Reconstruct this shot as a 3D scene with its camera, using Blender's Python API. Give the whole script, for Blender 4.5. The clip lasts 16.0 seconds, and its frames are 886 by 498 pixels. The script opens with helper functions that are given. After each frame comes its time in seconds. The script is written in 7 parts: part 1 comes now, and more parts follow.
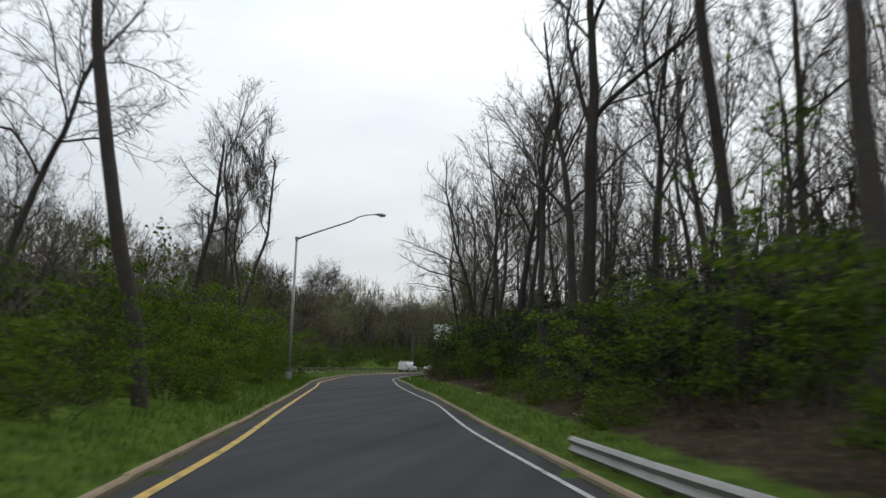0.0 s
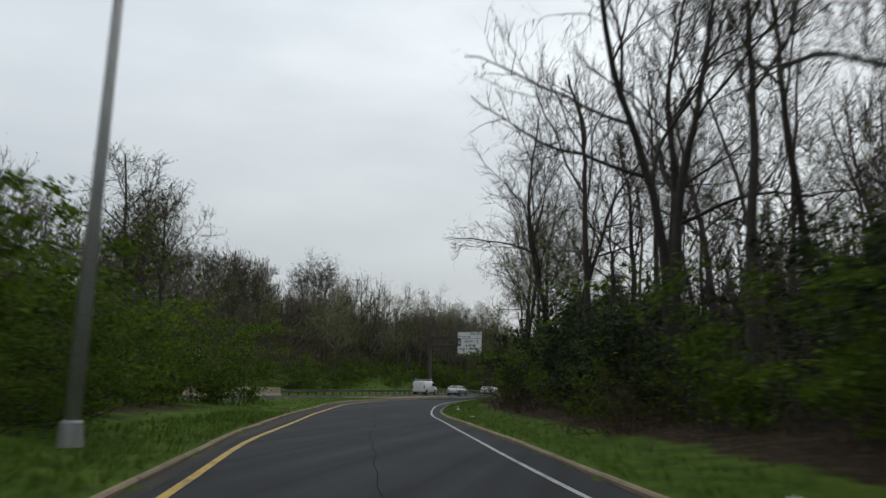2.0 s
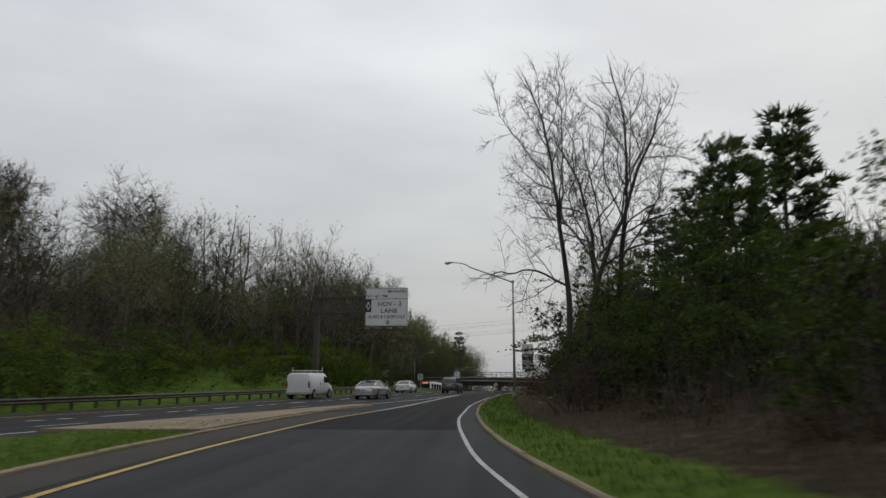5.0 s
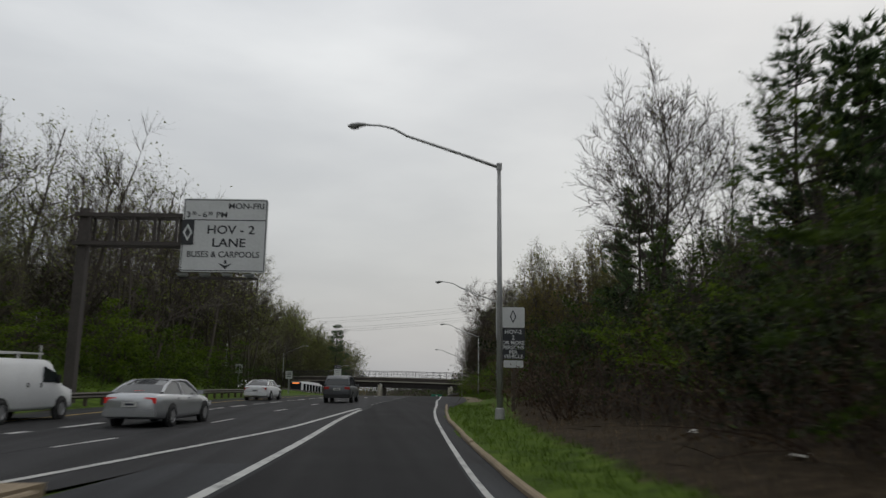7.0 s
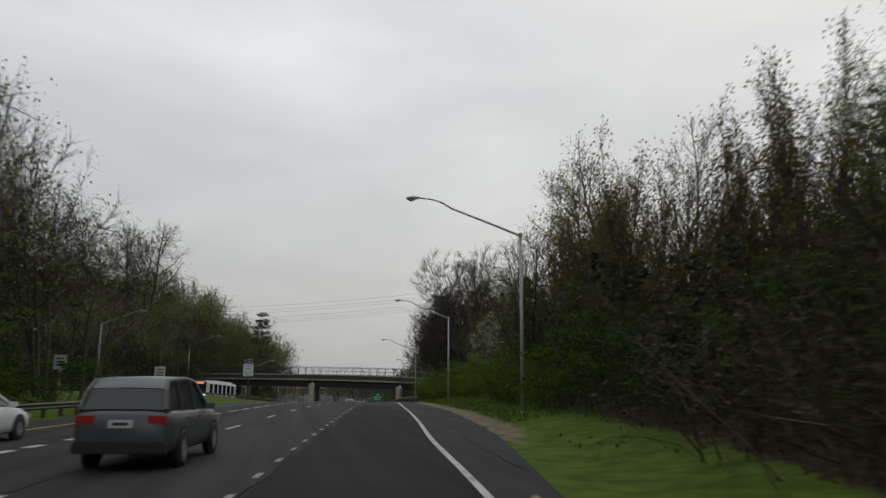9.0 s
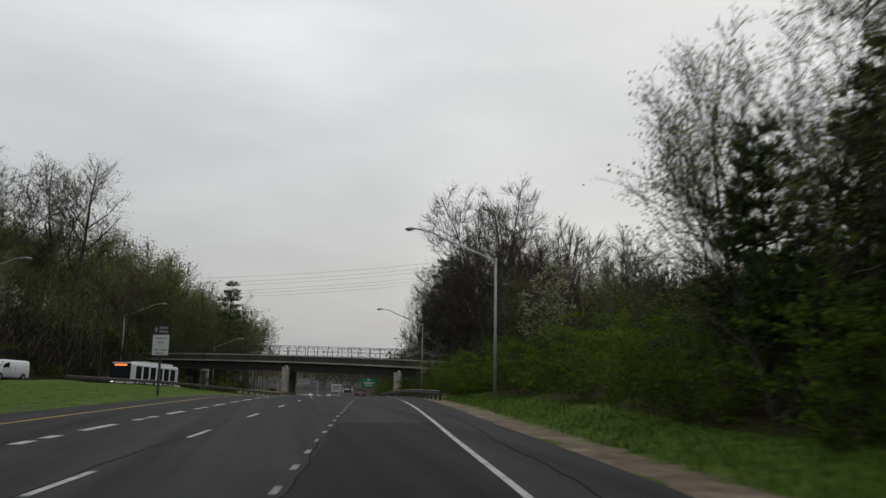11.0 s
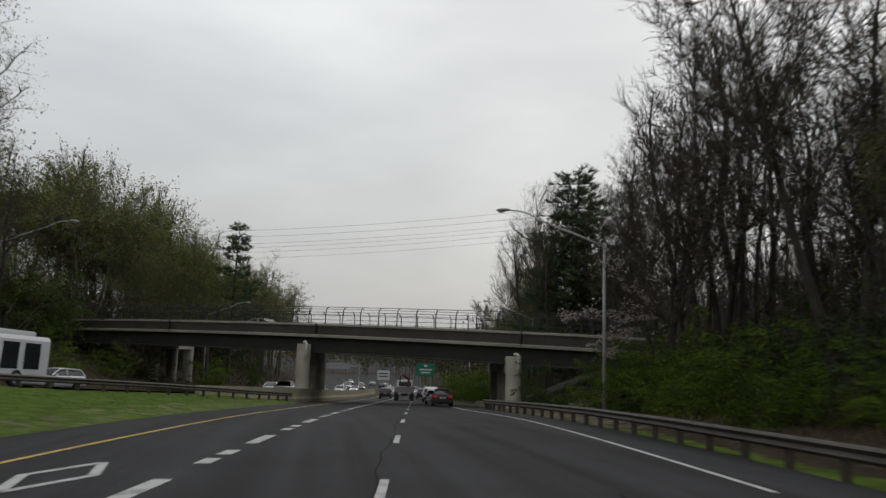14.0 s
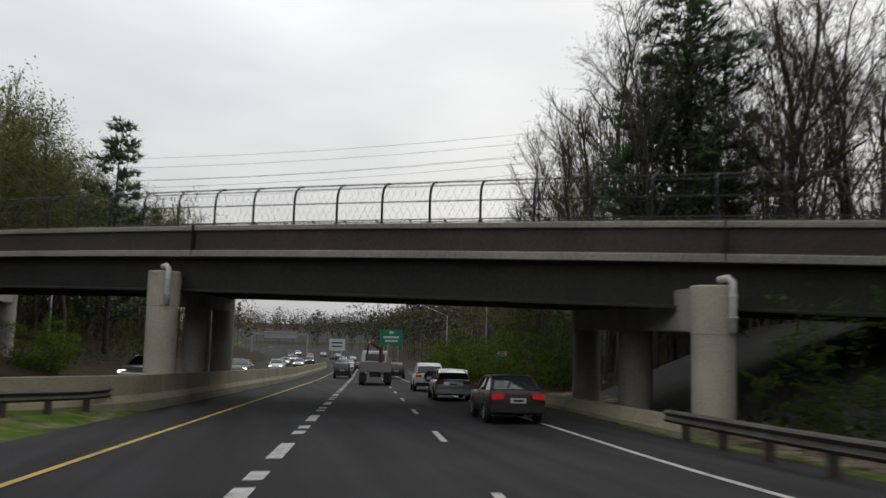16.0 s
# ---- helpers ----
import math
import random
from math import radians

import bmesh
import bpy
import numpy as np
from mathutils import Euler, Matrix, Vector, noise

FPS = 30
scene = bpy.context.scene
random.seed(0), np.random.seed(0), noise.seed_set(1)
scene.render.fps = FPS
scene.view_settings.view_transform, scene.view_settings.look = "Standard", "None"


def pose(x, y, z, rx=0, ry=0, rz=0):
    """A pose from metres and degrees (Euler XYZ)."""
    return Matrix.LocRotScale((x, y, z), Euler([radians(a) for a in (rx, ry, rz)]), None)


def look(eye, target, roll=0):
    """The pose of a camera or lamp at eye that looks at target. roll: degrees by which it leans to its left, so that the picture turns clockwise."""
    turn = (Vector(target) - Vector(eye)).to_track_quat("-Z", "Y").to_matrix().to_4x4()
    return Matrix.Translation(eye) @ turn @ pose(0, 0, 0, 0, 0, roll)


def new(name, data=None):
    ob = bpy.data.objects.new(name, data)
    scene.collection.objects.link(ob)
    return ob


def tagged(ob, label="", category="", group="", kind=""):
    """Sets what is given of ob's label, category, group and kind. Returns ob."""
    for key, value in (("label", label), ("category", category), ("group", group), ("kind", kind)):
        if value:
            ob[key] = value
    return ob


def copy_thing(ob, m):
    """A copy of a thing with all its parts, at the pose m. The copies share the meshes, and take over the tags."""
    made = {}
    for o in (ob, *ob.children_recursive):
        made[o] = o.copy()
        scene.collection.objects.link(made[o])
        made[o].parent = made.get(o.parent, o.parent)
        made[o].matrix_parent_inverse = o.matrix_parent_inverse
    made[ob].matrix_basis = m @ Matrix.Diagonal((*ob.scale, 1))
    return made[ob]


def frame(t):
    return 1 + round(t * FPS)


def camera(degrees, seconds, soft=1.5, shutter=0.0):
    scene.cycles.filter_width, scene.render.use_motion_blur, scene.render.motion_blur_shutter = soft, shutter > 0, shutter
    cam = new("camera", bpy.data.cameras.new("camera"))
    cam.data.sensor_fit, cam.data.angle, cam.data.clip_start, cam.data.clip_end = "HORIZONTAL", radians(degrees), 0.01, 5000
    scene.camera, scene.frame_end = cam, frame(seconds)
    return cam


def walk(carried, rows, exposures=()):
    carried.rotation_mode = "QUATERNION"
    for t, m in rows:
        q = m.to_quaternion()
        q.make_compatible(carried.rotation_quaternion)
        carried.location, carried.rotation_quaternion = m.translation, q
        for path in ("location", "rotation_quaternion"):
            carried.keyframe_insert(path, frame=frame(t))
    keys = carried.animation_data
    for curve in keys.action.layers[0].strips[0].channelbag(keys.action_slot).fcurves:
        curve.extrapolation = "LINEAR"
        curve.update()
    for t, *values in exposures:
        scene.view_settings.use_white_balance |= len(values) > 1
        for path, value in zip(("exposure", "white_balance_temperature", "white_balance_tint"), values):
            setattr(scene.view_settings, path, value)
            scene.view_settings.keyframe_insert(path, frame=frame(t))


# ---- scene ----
cam = camera(60.5, 16.0, soft=1.4, shutter=0.35)
PATH = [
    (0, (28.187, -108.832, -0.469), (27.747, -106.909, -0.141), 1.5),
    (0.5, (24.967, -99.582, -0.449), (24.524, -97.663, -0.099), 1.2),
    (1, (21.715, -90.275, -0.349), (21.274, -88.357, 0.006), 0.9),
    (1.5, (18.538, -80.981, -0.175), (18.094, -79.068, 0.202), 1.2),
    (2, (14.999, -71.121, -0.05), (14.561, -69.206, 0.329), 1.2),
    (2.5, (11.919, -62.108, 0.145), (11.492, -60.192, 0.527), 1.8),
    (3, (9.177, -53.507, 0.244), (8.78, -51.583, 0.62), 1.6),
    (3.5, (6.302, -44.817, 0.304), (5.957, -42.884, 0.684), 0.9),
    (3.7, (5.28, -41.315, 0.25), (4.963, -39.377, 0.628), 0.5),
    (5.8, (-1.72, -2.2, 0.984), (-1.697, -0.234, 1.349), 0.5),
    (6, (-2.082, 1.338, 0.997), (-2.028, 3.304, 1.362), 0.6),
    (6.5, (-2.552, 10.233, 1.047), (-2.416, 12.195, 1.411), 1.0),
    (7, (-2.563, 19.163, 1.189), (-2.349, 21.117, 1.558), 0.6),
    (7.5, (-2.09, 28.036, 1.314), (-1.841, 29.985, 1.689), 0.4),
    (8, (-1.748, 36.969, 1.555), (-1.456, 38.91, 1.936), 0.0),
    (10.3, (1.502, 77.549, 2.206), (1.928, 79.475, 2.538), 1.2),
    (10.5, (1.864, 81.042, 2.219), (2.287, 82.968, 2.553), 1.2),
    (11, (2.738, 90.613, 2.376), (3.139, 92.546, 2.696), 0.9),
    (11.5, (3.435, 100.053, 2.378), (3.809, 101.992, 2.694), 0.6),
    (12, (3.954, 109.497, 2.413), (4.278, 111.446, 2.719), 1.1),
    (12.5, (4.586, 118.53, 2.346), (4.88, 120.486, 2.647), 1.2),
    (13, (4.469, 128.448, 2.273), (4.757, 130.406, 2.565), 1.3),
    (13.5, (4.715, 138.681, 2.237), (5.0, 140.64, 2.518), 1.4),
    (14, (5.31, 148.54, 2.105), (5.606, 150.498, 2.383), 1.7),
    (14.5, (5.612, 158.47, 1.944), (5.93, 160.428, 2.2), 1.8),
    (15, (6.361, 168.775, 1.72), (6.711, 170.729, 1.974), 1.7),
    (15.5, (6.993, 178.589, 1.38), (7.382, 180.537, 1.609), 1.8),
    (16, (7.878, 188.544, 0.83), (8.304, 190.488, 1.034), 1.3),
]
EXPOSURES = [(0.0, 0.55, 6300, 8), (0.6, 0.42, 6250, 7), (1.5, 0.24, 6220, 6), (3.5, 0.16, 6280, 7), (6.0, -0.08, 6480, 9), (8.0, -0.08, 6480, 9), (10.5, -0.05, 6480, 9), (13.0, 0.0, 6480, 9), (14.5, 0.06, 6480, 9), (16.0, 0.26, 6500, 10)]
walk(cam, [(t, look(e, g, r)) for t, e, g, r in PATH], EXPOSURES)

# ---------------------------------------------------------------- light
world = bpy.data.worlds.new("overcast_sky")
scene.world = world
world.use_nodes = True
wn, wl = world.node_tree.nodes, world.node_tree.links
bg = wn["Background"]
sky = wn.new("ShaderNodeTexSky")
sky.sky_type, sky.sun_disc = "NISHITA", False
sky.sun_elevation, sky.sun_rotation = radians(48), radians(35)
sky.air_density, sky.dust_density = 2.0, 4.0
tc = wn.new("ShaderNodeTexCoord")
mp = wn.new("ShaderNodeMapping")
mp.inputs["Scale"].default_value = (1.0, 1.0, 3.2)
mp.inputs["Rotation"].default_value = (0.1, 0.15, 0.6)
cloud = wn.new("ShaderNodeTexNoise")
cloud.inputs["Scale"].default_value, cloud.inputs["Detail"].default_value = 1.5, 6.0
cloud.inputs["Roughness"].default_value = 0.48
ramp = wn.new("ShaderNodeValToRGB")
ramp.color_ramp.elements[0].position, ramp.color_ramp.elements[0].color = 0.30, (0.50, 0.515, 0.55, 1)
ramp.color_ramp.elements[1].position, ramp.color_ramp.elements[1].color = 0.74, (0.80, 0.805, 0.81, 1)
mid = ramp.color_ramp.elements.new(0.5)
mid.color = (0.605, 0.615, 0.635, 1)
sep = wn.new("ShaderNodeSeparateXYZ")
lift = wn.new("ShaderNodeMapRange")
lift.inputs["From Min"].default_value, lift.inputs["From Max"].default_value = 0.0, 0.55
lift.inputs["To Min"].default_value, lift.inputs["To Max"].default_value = 0.68, 1.12
mul = wn.new("ShaderNodeMix")
mul.data_type, mul.blend_type = "RGBA", "MULTIPLY"
mul.inputs["Factor"].default_value = 1.0
skymix = wn.new("ShaderNodeMix")
skymix.data_type, skymix.blend_type = "RGBA", "ADD"
skymix.inputs["Factor"].default_value = 0.012
wl.new(tc.outputs["Generated"], mp.inputs["Vector"])
wl.new(mp.outputs["Vector"], cloud.inputs["Vector"])
wl.new(cloud.outputs["Fac"], ramp.inputs["Fac"])
wl.new(tc.outputs["Generated"], sep.inputs["Vector"])
wl.new(sep.outputs["Z"], lift.inputs["Value"])
wl.new(ramp.outputs["Color"], mul.inputs["A"])
wl.new(lift.outputs["Result"], mul.inputs["B"])
wl.new(mul.outputs["Result"], skymix.inputs["A"])
wl.new(sky.outputs["Color"], skymix.inputs["B"])
wl.new(skymix.outputs["Result"], bg.inputs["Color"])
bg.inputs["Strength"].default_value = 1.0
sun_data = bpy.data.lights.new("sun", "SUN")
sun_data.energy, sun_data.angle, sun_data.color = 0.3, radians(40), (1.0, 0.97, 0.93)
sun = new("sun", sun_data)
sun.rotation_euler = (radians(42), 0, radians(-35 + 180))


# ---------------------------------------------------------------- materials
def mat(name, color, rough=0.8, metal=0.0, var=0.25, scale=2.0, fine=30.0, bump=0.15, tint=None, island=0.0, obj=0.0, spec=0.4, detail=4.0):
    """A worn surface: colour varied at two scales, fine relief."""
    m = bpy.data.materials.new(name)
    m.use_nodes = True
    n, l = m.node_tree.nodes, m.node_tree.links
    b = n["Principled BSDF"]
    b.inputs["Roughness"].default_value, b.inputs["Metallic"].default_value = rough, metal
    b.inputs["Specular IOR Level"].default_value = spec
    t = n.new("ShaderNodeTexCoord")
    n1, n2 = n.new("ShaderNodeTexNoise"), n.new("ShaderNodeTexNoise")
    for k, s in ((n1, scale), (n2, fine)):
        k.inputs["Scale"].default_value, k.inputs["Detail"].default_value = s, detail
        l.new(t.outputs["Object"], k.inputs["Vector"])
    add = n.new("ShaderNodeMath")
    add.operation = "ADD"
    l.new(n1.outputs["Fac"], add.inputs[0])
    l.new(n2.outputs["Fac"], add.inputs[1])
    last = add.outputs[0]
    g = n.new("ShaderNodeNewGeometry")
    o = n.new("ShaderNodeObjectInfo")
    for src, amount in ((g.outputs["Random Per Island"], island), (o.outputs["Random"], obj)):
        if amount:
            ma = n.new("ShaderNodeMath")
            ma.operation = "MULTIPLY_ADD"
            ma.inputs[1].default_value = amount
            l.new(src, ma.inputs[0])
            l.new(last, ma.inputs[2])
            last = ma.outputs[0]
    mr = n.new("ShaderNodeMapRange")
    extra = (island + obj) / 2
    mr.inputs["From Min"].default_value, mr.inputs["From Max"].default_value = 0.72 + extra * 0.5, 1.28 + extra * 1.5
    l.new(last, mr.inputs["Value"])
    cr = n.new("ShaderNodeMix")
    cr.data_type = "RGBA"
    c2 = tint or [c * (1 + var) for c in color]
    cr.inputs["A"].default_value = (*[c * (1 - var) for c in color], 1)
    cr.inputs["B"].default_value = (*[min(c, 1) for c in c2], 1)
    l.new(mr.outputs["Result"], cr.inputs["Factor"])
    l.new(cr.outputs["Result"], b.inputs["Base Color"])
    if bump:
        bp = n.new("ShaderNodeBump")
        bp.inputs["Strength"].default_value, bp.inputs["Distance"].default_value = bump, 0.02
        l.new(n2.outputs["Fac"], bp.inputs["Height"])
        l.new(bp.outputs["Normal"], b.inputs["Normal"])
    return m


def leaf_mat(name, color, tint, glow=0.35):
    """Thin leaves: two-tone by leaf, some light passing through."""
    m = mat(name, color, rough=0.75, var=0.35, scale=0.35, fine=3.0, bump=0, tint=tint, island=0.9, obj=0.35, spec=0.25, detail=2.0)
    n, l = m.node_tree.nodes, m.node_tree.links
    b, out = n["Principled BSDF"], n["Material Output"]
    tr = n.new("ShaderNodeBsdfTranslucent")
    src = b.inputs["Base Color"].links[0].from_socket
    l.new(src, tr.inputs["Color"])
    mx = n.new("ShaderNodeMixShader")
    mx.inputs[0].default_value = glow
    l.new(b.outputs[0], mx.inputs[1])
    l.new(tr.outputs[0], mx.inputs[2])
    l.new(mx.outputs[0], out.inputs["Surface"])
    return m


def glow_mat(name, color, strength):
    m = mat(name, color, rough=0.3, var=0.05, bump=0)
    b = m.node_tree.nodes["Principled BSDF"]
    b.inputs["Emission Color"].default_value, b.inputs["Emission Strength"].default_value = (*color, 1), strength
    return m


def glass_mat(name, color, rough=0.05):
    m = mat(name, color, rough=rough, var=0.1, bump=0, spec=0.6)
    return m


def asphalt_mat(name, color, spec=0.16):
    """Asphalt: stone grain, long streaks along the lanes, patches of wear."""
    m = mat(name, color, rough=0.82, var=0.22, scale=0.35, fine=60.0, bump=0.25, spec=spec, detail=8.0)
    n, l = m.node_tree.nodes, m.node_tree.links
    b = n["Principled BSDF"]
    src = b.inputs["Base Color"].links[0].from_socket
    t = n.new("ShaderNodeTexCoord")
    mp2 = n.new("ShaderNodeMapping")
    mp2.inputs["Rotation"].default_value = (0, 0, radians(6.9))
    mp2.inputs["Scale"].default_value = (1.3, 0.025, 1)
    st = n.new("ShaderNodeTexNoise")
    st.inputs["Scale"].default_value, st.inputs["Detail"].default_value = 1.0, 5.0
    mr = n.new("ShaderNodeMapRange")
    mr.inputs["From Min"].default_value, mr.inputs["From Max"].default_value = 0.3, 0.7
    mr.inputs["To Min"].default_value, mr.inputs["To Max"].default_value = 0.58, 1.42
    mx = n.new("ShaderNodeMix")
    mx.data_type, mx.blend_type = "RGBA", "MULTIPLY"
    mx.inputs["Factor"].default_value = 1.0
    l.new(t.outputs["Object"], mp2.inputs["Vector"])
    l.new(mp2.outputs["Vector"], st.inputs["Vector"])
    l.new(st.outputs["Fac"], mr.inputs["Value"])
    l.new(src, mx.inputs["A"])
    l.new(mr.outputs["Result"], mx.inputs["B"])
    l.new(mx.outputs["Result"], b.inputs["Base Color"])
    return m


def paint_line_mat(name, color):
    """Road paint, worn through to the asphalt in specks and streaks."""
    m = mat(name, color, rough=0.7, var=0.12, scale=1.5, fine=25.0, bump=0.1)
    n, l = m.node_tree.nodes, m.node_tree.links
    b = n["Principled BSDF"]
    src = b.inputs["Base Color"].links[0].from_socket
    t = n.new("ShaderNodeTexCoord")
    w = n.new("ShaderNodeTexNoise")
    w.inputs["Scale"].default_value, w.inputs["Detail"].default_value, w.inputs["Roughness"].default_value = 2.2, 9.0, 0.75
    mr = n.new("ShaderNodeMapRange")
    mr.inputs["From Min"].default_value, mr.inputs["From Max"].default_value = 0.49, 0.64
    mr.inputs["To Max"].default_value = 0.75
    mx = n.new("ShaderNodeMix")
    mx.data_type = "RGBA"
    mx.inputs["B"].default_value = (0.07, 0.07, 0.07, 1)
    l.new(t.outputs["Object"], w.inputs["Vector"])
    l.new(w.outputs["Fac"], mr.inputs["Value"])
    l.new(mr.outputs["Result"], mx.inputs["Factor"])
    l.new(src, mx.inputs["A"])
    l.new(mx.outputs["Result"], b.inputs["Base Color"])
    return m


def ground_mat():
    """Grass verge, leaf litter under the trees and bare soil, by the vertex weights verge and soil."""
    m = bpy.data.materials.new("ground")
    m.use_nodes = True
    n, l = m.node_tree.nodes, m.node_tree.links
    b = n["Principled BSDF"]
    b.inputs["Roughness"].default_value, b.inputs["Specular IOR Level"].default_value = 0.95, 0.1
    t = n.new("ShaderNodeTexCoord")

    def noise(scale, detail=6.0, rough=0.6):
        k = n.new("ShaderNodeTexNoise")
        k.inputs["Scale"].default_value, k.inputs["Detail"].default_value, k.inputs["Roughness"].default_value = scale, detail, rough
        l.new(t.outputs["Object"], k.inputs["Vector"])
        return k.outputs["Fac"]

    def ramp3(src, stops):
        r = n.new("ShaderNodeValToRGB")
        e = r.color_ramp.elements
        e[0].position, e[0].color = stops[0][0], (*stops[0][1], 1)
        e[1].position, e[1].color = stops[-1][0], (*stops[-1][1], 1)
        for p, c in stops[1:-1]:
            e.new(p).color = (*c, 1)
        l.new(src, r.inputs["Fac"])
        return r.outputs["Color"]

    grass = ramp3(noise(1.3), [(0.3, (0.034, 0.056, 0.008)), (0.5, (0.062, 0.105, 0.011)), (0.7, (0.098, 0.145, 0.019))])
    litter = ramp3(noise(2.2, 9.0, 0.7), [(0.3, (0.016, 0.012, 0.007)), (0.52, (0.040, 0.029, 0.017)), (0.75, (0.095, 0.070, 0.043))])
    soil = ramp3(noise(1.1, 9.0, 0.7), [(0.3, (0.085, 0.068, 0.048)), (0.55, (0.19, 0.155, 0.11)), (0.75, (0.34, 0.29, 0.225))])

    def mask(attr, width, scale):
        a = n.new("ShaderNodeAttribute")
        a.attribute_name = attr
        ad = n.new("ShaderNodeMath")
        ad.operation = "MULTIPLY_ADD"
        ad.inputs[1].default_value = 1.1
        l.new(noise(scale, 6.0, 0.65), ad.inputs[0])
        l.new(a.outputs["Fac"], ad.inputs[2])
        mr = n.new("ShaderNodeMapRange")
        mr.inputs["From Min"].default_value, mr.inputs["From Max"].default_value = 1.05 - width, 1.05 + width
        l.new(ad.outputs[0], mr.inputs["Value"])
        return mr.outputs["Result"]

    m1, m2 = n.new("ShaderNodeMix"), n.new("ShaderNodeMix")
    m1.data_type = m2.data_type = "RGBA"
    l.new(mask("verge", 0.12, 0.8), m1.inputs["Factor"])
    l.new(litter, m1.inputs["A"])
    l.new(grass, m1.inputs["B"])
    l.new(mask("soil", 0.1, 1.2), m2.inputs["Factor"])
    l.new(m1.outputs["Result"], m2.inputs["A"])
    l.new(soil, m2.inputs["B"])
    l.new(m2.outputs["Result"], b.inputs["Base Color"])
    bp = n.new("ShaderNodeBump")
    bp.inputs["Strength"].default_value, bp.inputs["Distance"].default_value = 0.7, 0.08
    l.new(noise(7.0, 8.0, 0.75), bp.inputs["Height"])
    l.new(bp.outputs["Normal"], b.inputs["Normal"])
    return m


GROUND = ground_mat()
ASPHALT = asphalt_mat("asphalt_highway", (0.026, 0.026, 0.027), 0.14)
ASPHALT_RAMP = asphalt_mat("asphalt_ramp", (0.030, 0.0315, 0.034))
ASPHALT_NEW = asphalt_mat("newer_asphalt", (0.0185, 0.0185, 0.019), 0.08)
WHITE_LINE = paint_line_mat("white_road_paint", (0.44, 0.44, 0.42))
DOT_LINE = paint_line_mat("worn_white_road_paint", (0.24, 0.24, 0.23))
YELLOW_LINE = paint_line_mat("yellow_road_paint", (0.50, 0.34, 0.07))
TAR = mat("black_crack_seal", (0.018, 0.018, 0.019), rough=0.95, var=0.2, scale=2, fine=12, bump=0.05, spec=0.05)
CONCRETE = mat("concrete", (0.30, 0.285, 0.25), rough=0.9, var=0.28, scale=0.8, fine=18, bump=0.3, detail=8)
CONCRETE_LIT = mat("lit_column_concrete", (0.40, 0.37, 0.295), rough=0.9, var=0.2, scale=0.7, fine=15, bump=0.25, detail=8)
COPING = mat("weathered_coping_concrete", (0.28, 0.262, 0.215), rough=0.9, var=0.3, scale=0.5, fine=12, bump=0.3, detail=8)
BARRIER = mat("tan_barrier_concrete", (0.27, 0.238, 0.162), rough=0.9, var=0.25, scale=0.5, fine=12, bump=0.3, detail=8)
KERB = mat("kerb_concrete", (0.23, 0.18, 0.118), rough=0.95, var=0.35, scale=0.9, fine=14, bump=0.4, detail=8)
GUTTER = mat("gutter_concrete", (0.036, 0.032, 0.026), rough=0.95, var=0.35, scale=0.6, fine=20, bump=0.3, detail=8)
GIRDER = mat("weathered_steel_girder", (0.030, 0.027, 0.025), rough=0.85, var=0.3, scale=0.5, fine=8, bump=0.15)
PARAPET = mat("brown_parapet_panel", (0.062, 0.053, 0.046), rough=0.9, var=0.22, scale=0.5, fine=10, bump=0.15)
GALV = mat("galvanised_steel", (0.36, 0.37, 0.37), rough=0.5, metal=0.55, var=0.15, scale=2, fine=20, bump=0.05)
LAMP_STEEL = mat("aluminium_pole", (0.33, 0.33, 0.32), rough=0.55, metal=0.4, var=0.15, scale=1.5, fine=20, bump=0.05)
DULL_STEEL = mat("weathered_guard_rail", (0.085, 0.075, 0.065), rough=0.75, metal=0.2, var=0.35, scale=1.2, fine=15, bump=0.15)
RAIL_GREY = mat("galvanised_rail", (0.27, 0.265, 0.25), rough=0.55, metal=0.4, var=0.22, scale=1.0, fine=15, bump=0.1)
SIGN_STEEL = mat("weathered_brown_steel", (0.06, 0.052, 0.047), rough=0.8, var=0.2, scale=1.2, fine=12, bump=0.1)
POST_WOOD = mat("dark_timber_post", (0.07, 0.055, 0.042), rough=0.9, var=0.3, scale=3, fine=30, bump=0.3)
BLACK_FENCE = mat("black_fence_steel", (0.02, 0.02, 0.02), rough=0.6, var=0.2, bump=0.05)
PVC = mat("white_drain_pipe", (0.6, 0.59, 0.55), rough=0.6, var=0.2, scale=3, fine=20, bump=0.05)
SIGN_WHITE = mat("white_sign_sheeting", (0.55, 0.56, 0.55), rough=0.5, var=0.08, scale=0.8, fine=8, bump=0)
SIGN_FADED = mat("faded_sign_lettering", (0.24, 0.23, 0.25), rough=0.6, var=0.15, scale=3, fine=20, bump=0.03)
SIGN_BLACK = mat("black_sign_sheeting", (0.025, 0.027, 0.03), rough=0.5, var=0.15, scale=1, fine=8, bump=0)
SIGN_GREEN = mat("green_sign_sheeting", (0.012, 0.17, 0.10), rough=0.5, var=0.12, scale=1, fine=8, bump=0)
SIGN_BLUE = mat("blue_sign_sheeting", (0.03, 0.12, 0.3), rough=0.5, var=0.12, scale=1, fine=8, bump=0)
BARK = mat("grey_brown_bark", (0.062, 0.052, 0.043), rough=0.95, var=0.4, scale=1.2, fine=14, bump=0.5, obj=0.4)
BARK_DARK = mat("dark_bark", (0.042, 0.036, 0.030), rough=0.95, var=0.4, scale=1.5, fine=14, bump=0.5, obj=0.3)
TWIG = mat("twig_bark", (0.070, 0.058, 0.047), rough=0.95, var=0.35, scale=0.4, fine=4, bump=0, island=0.5, obj=0.3)
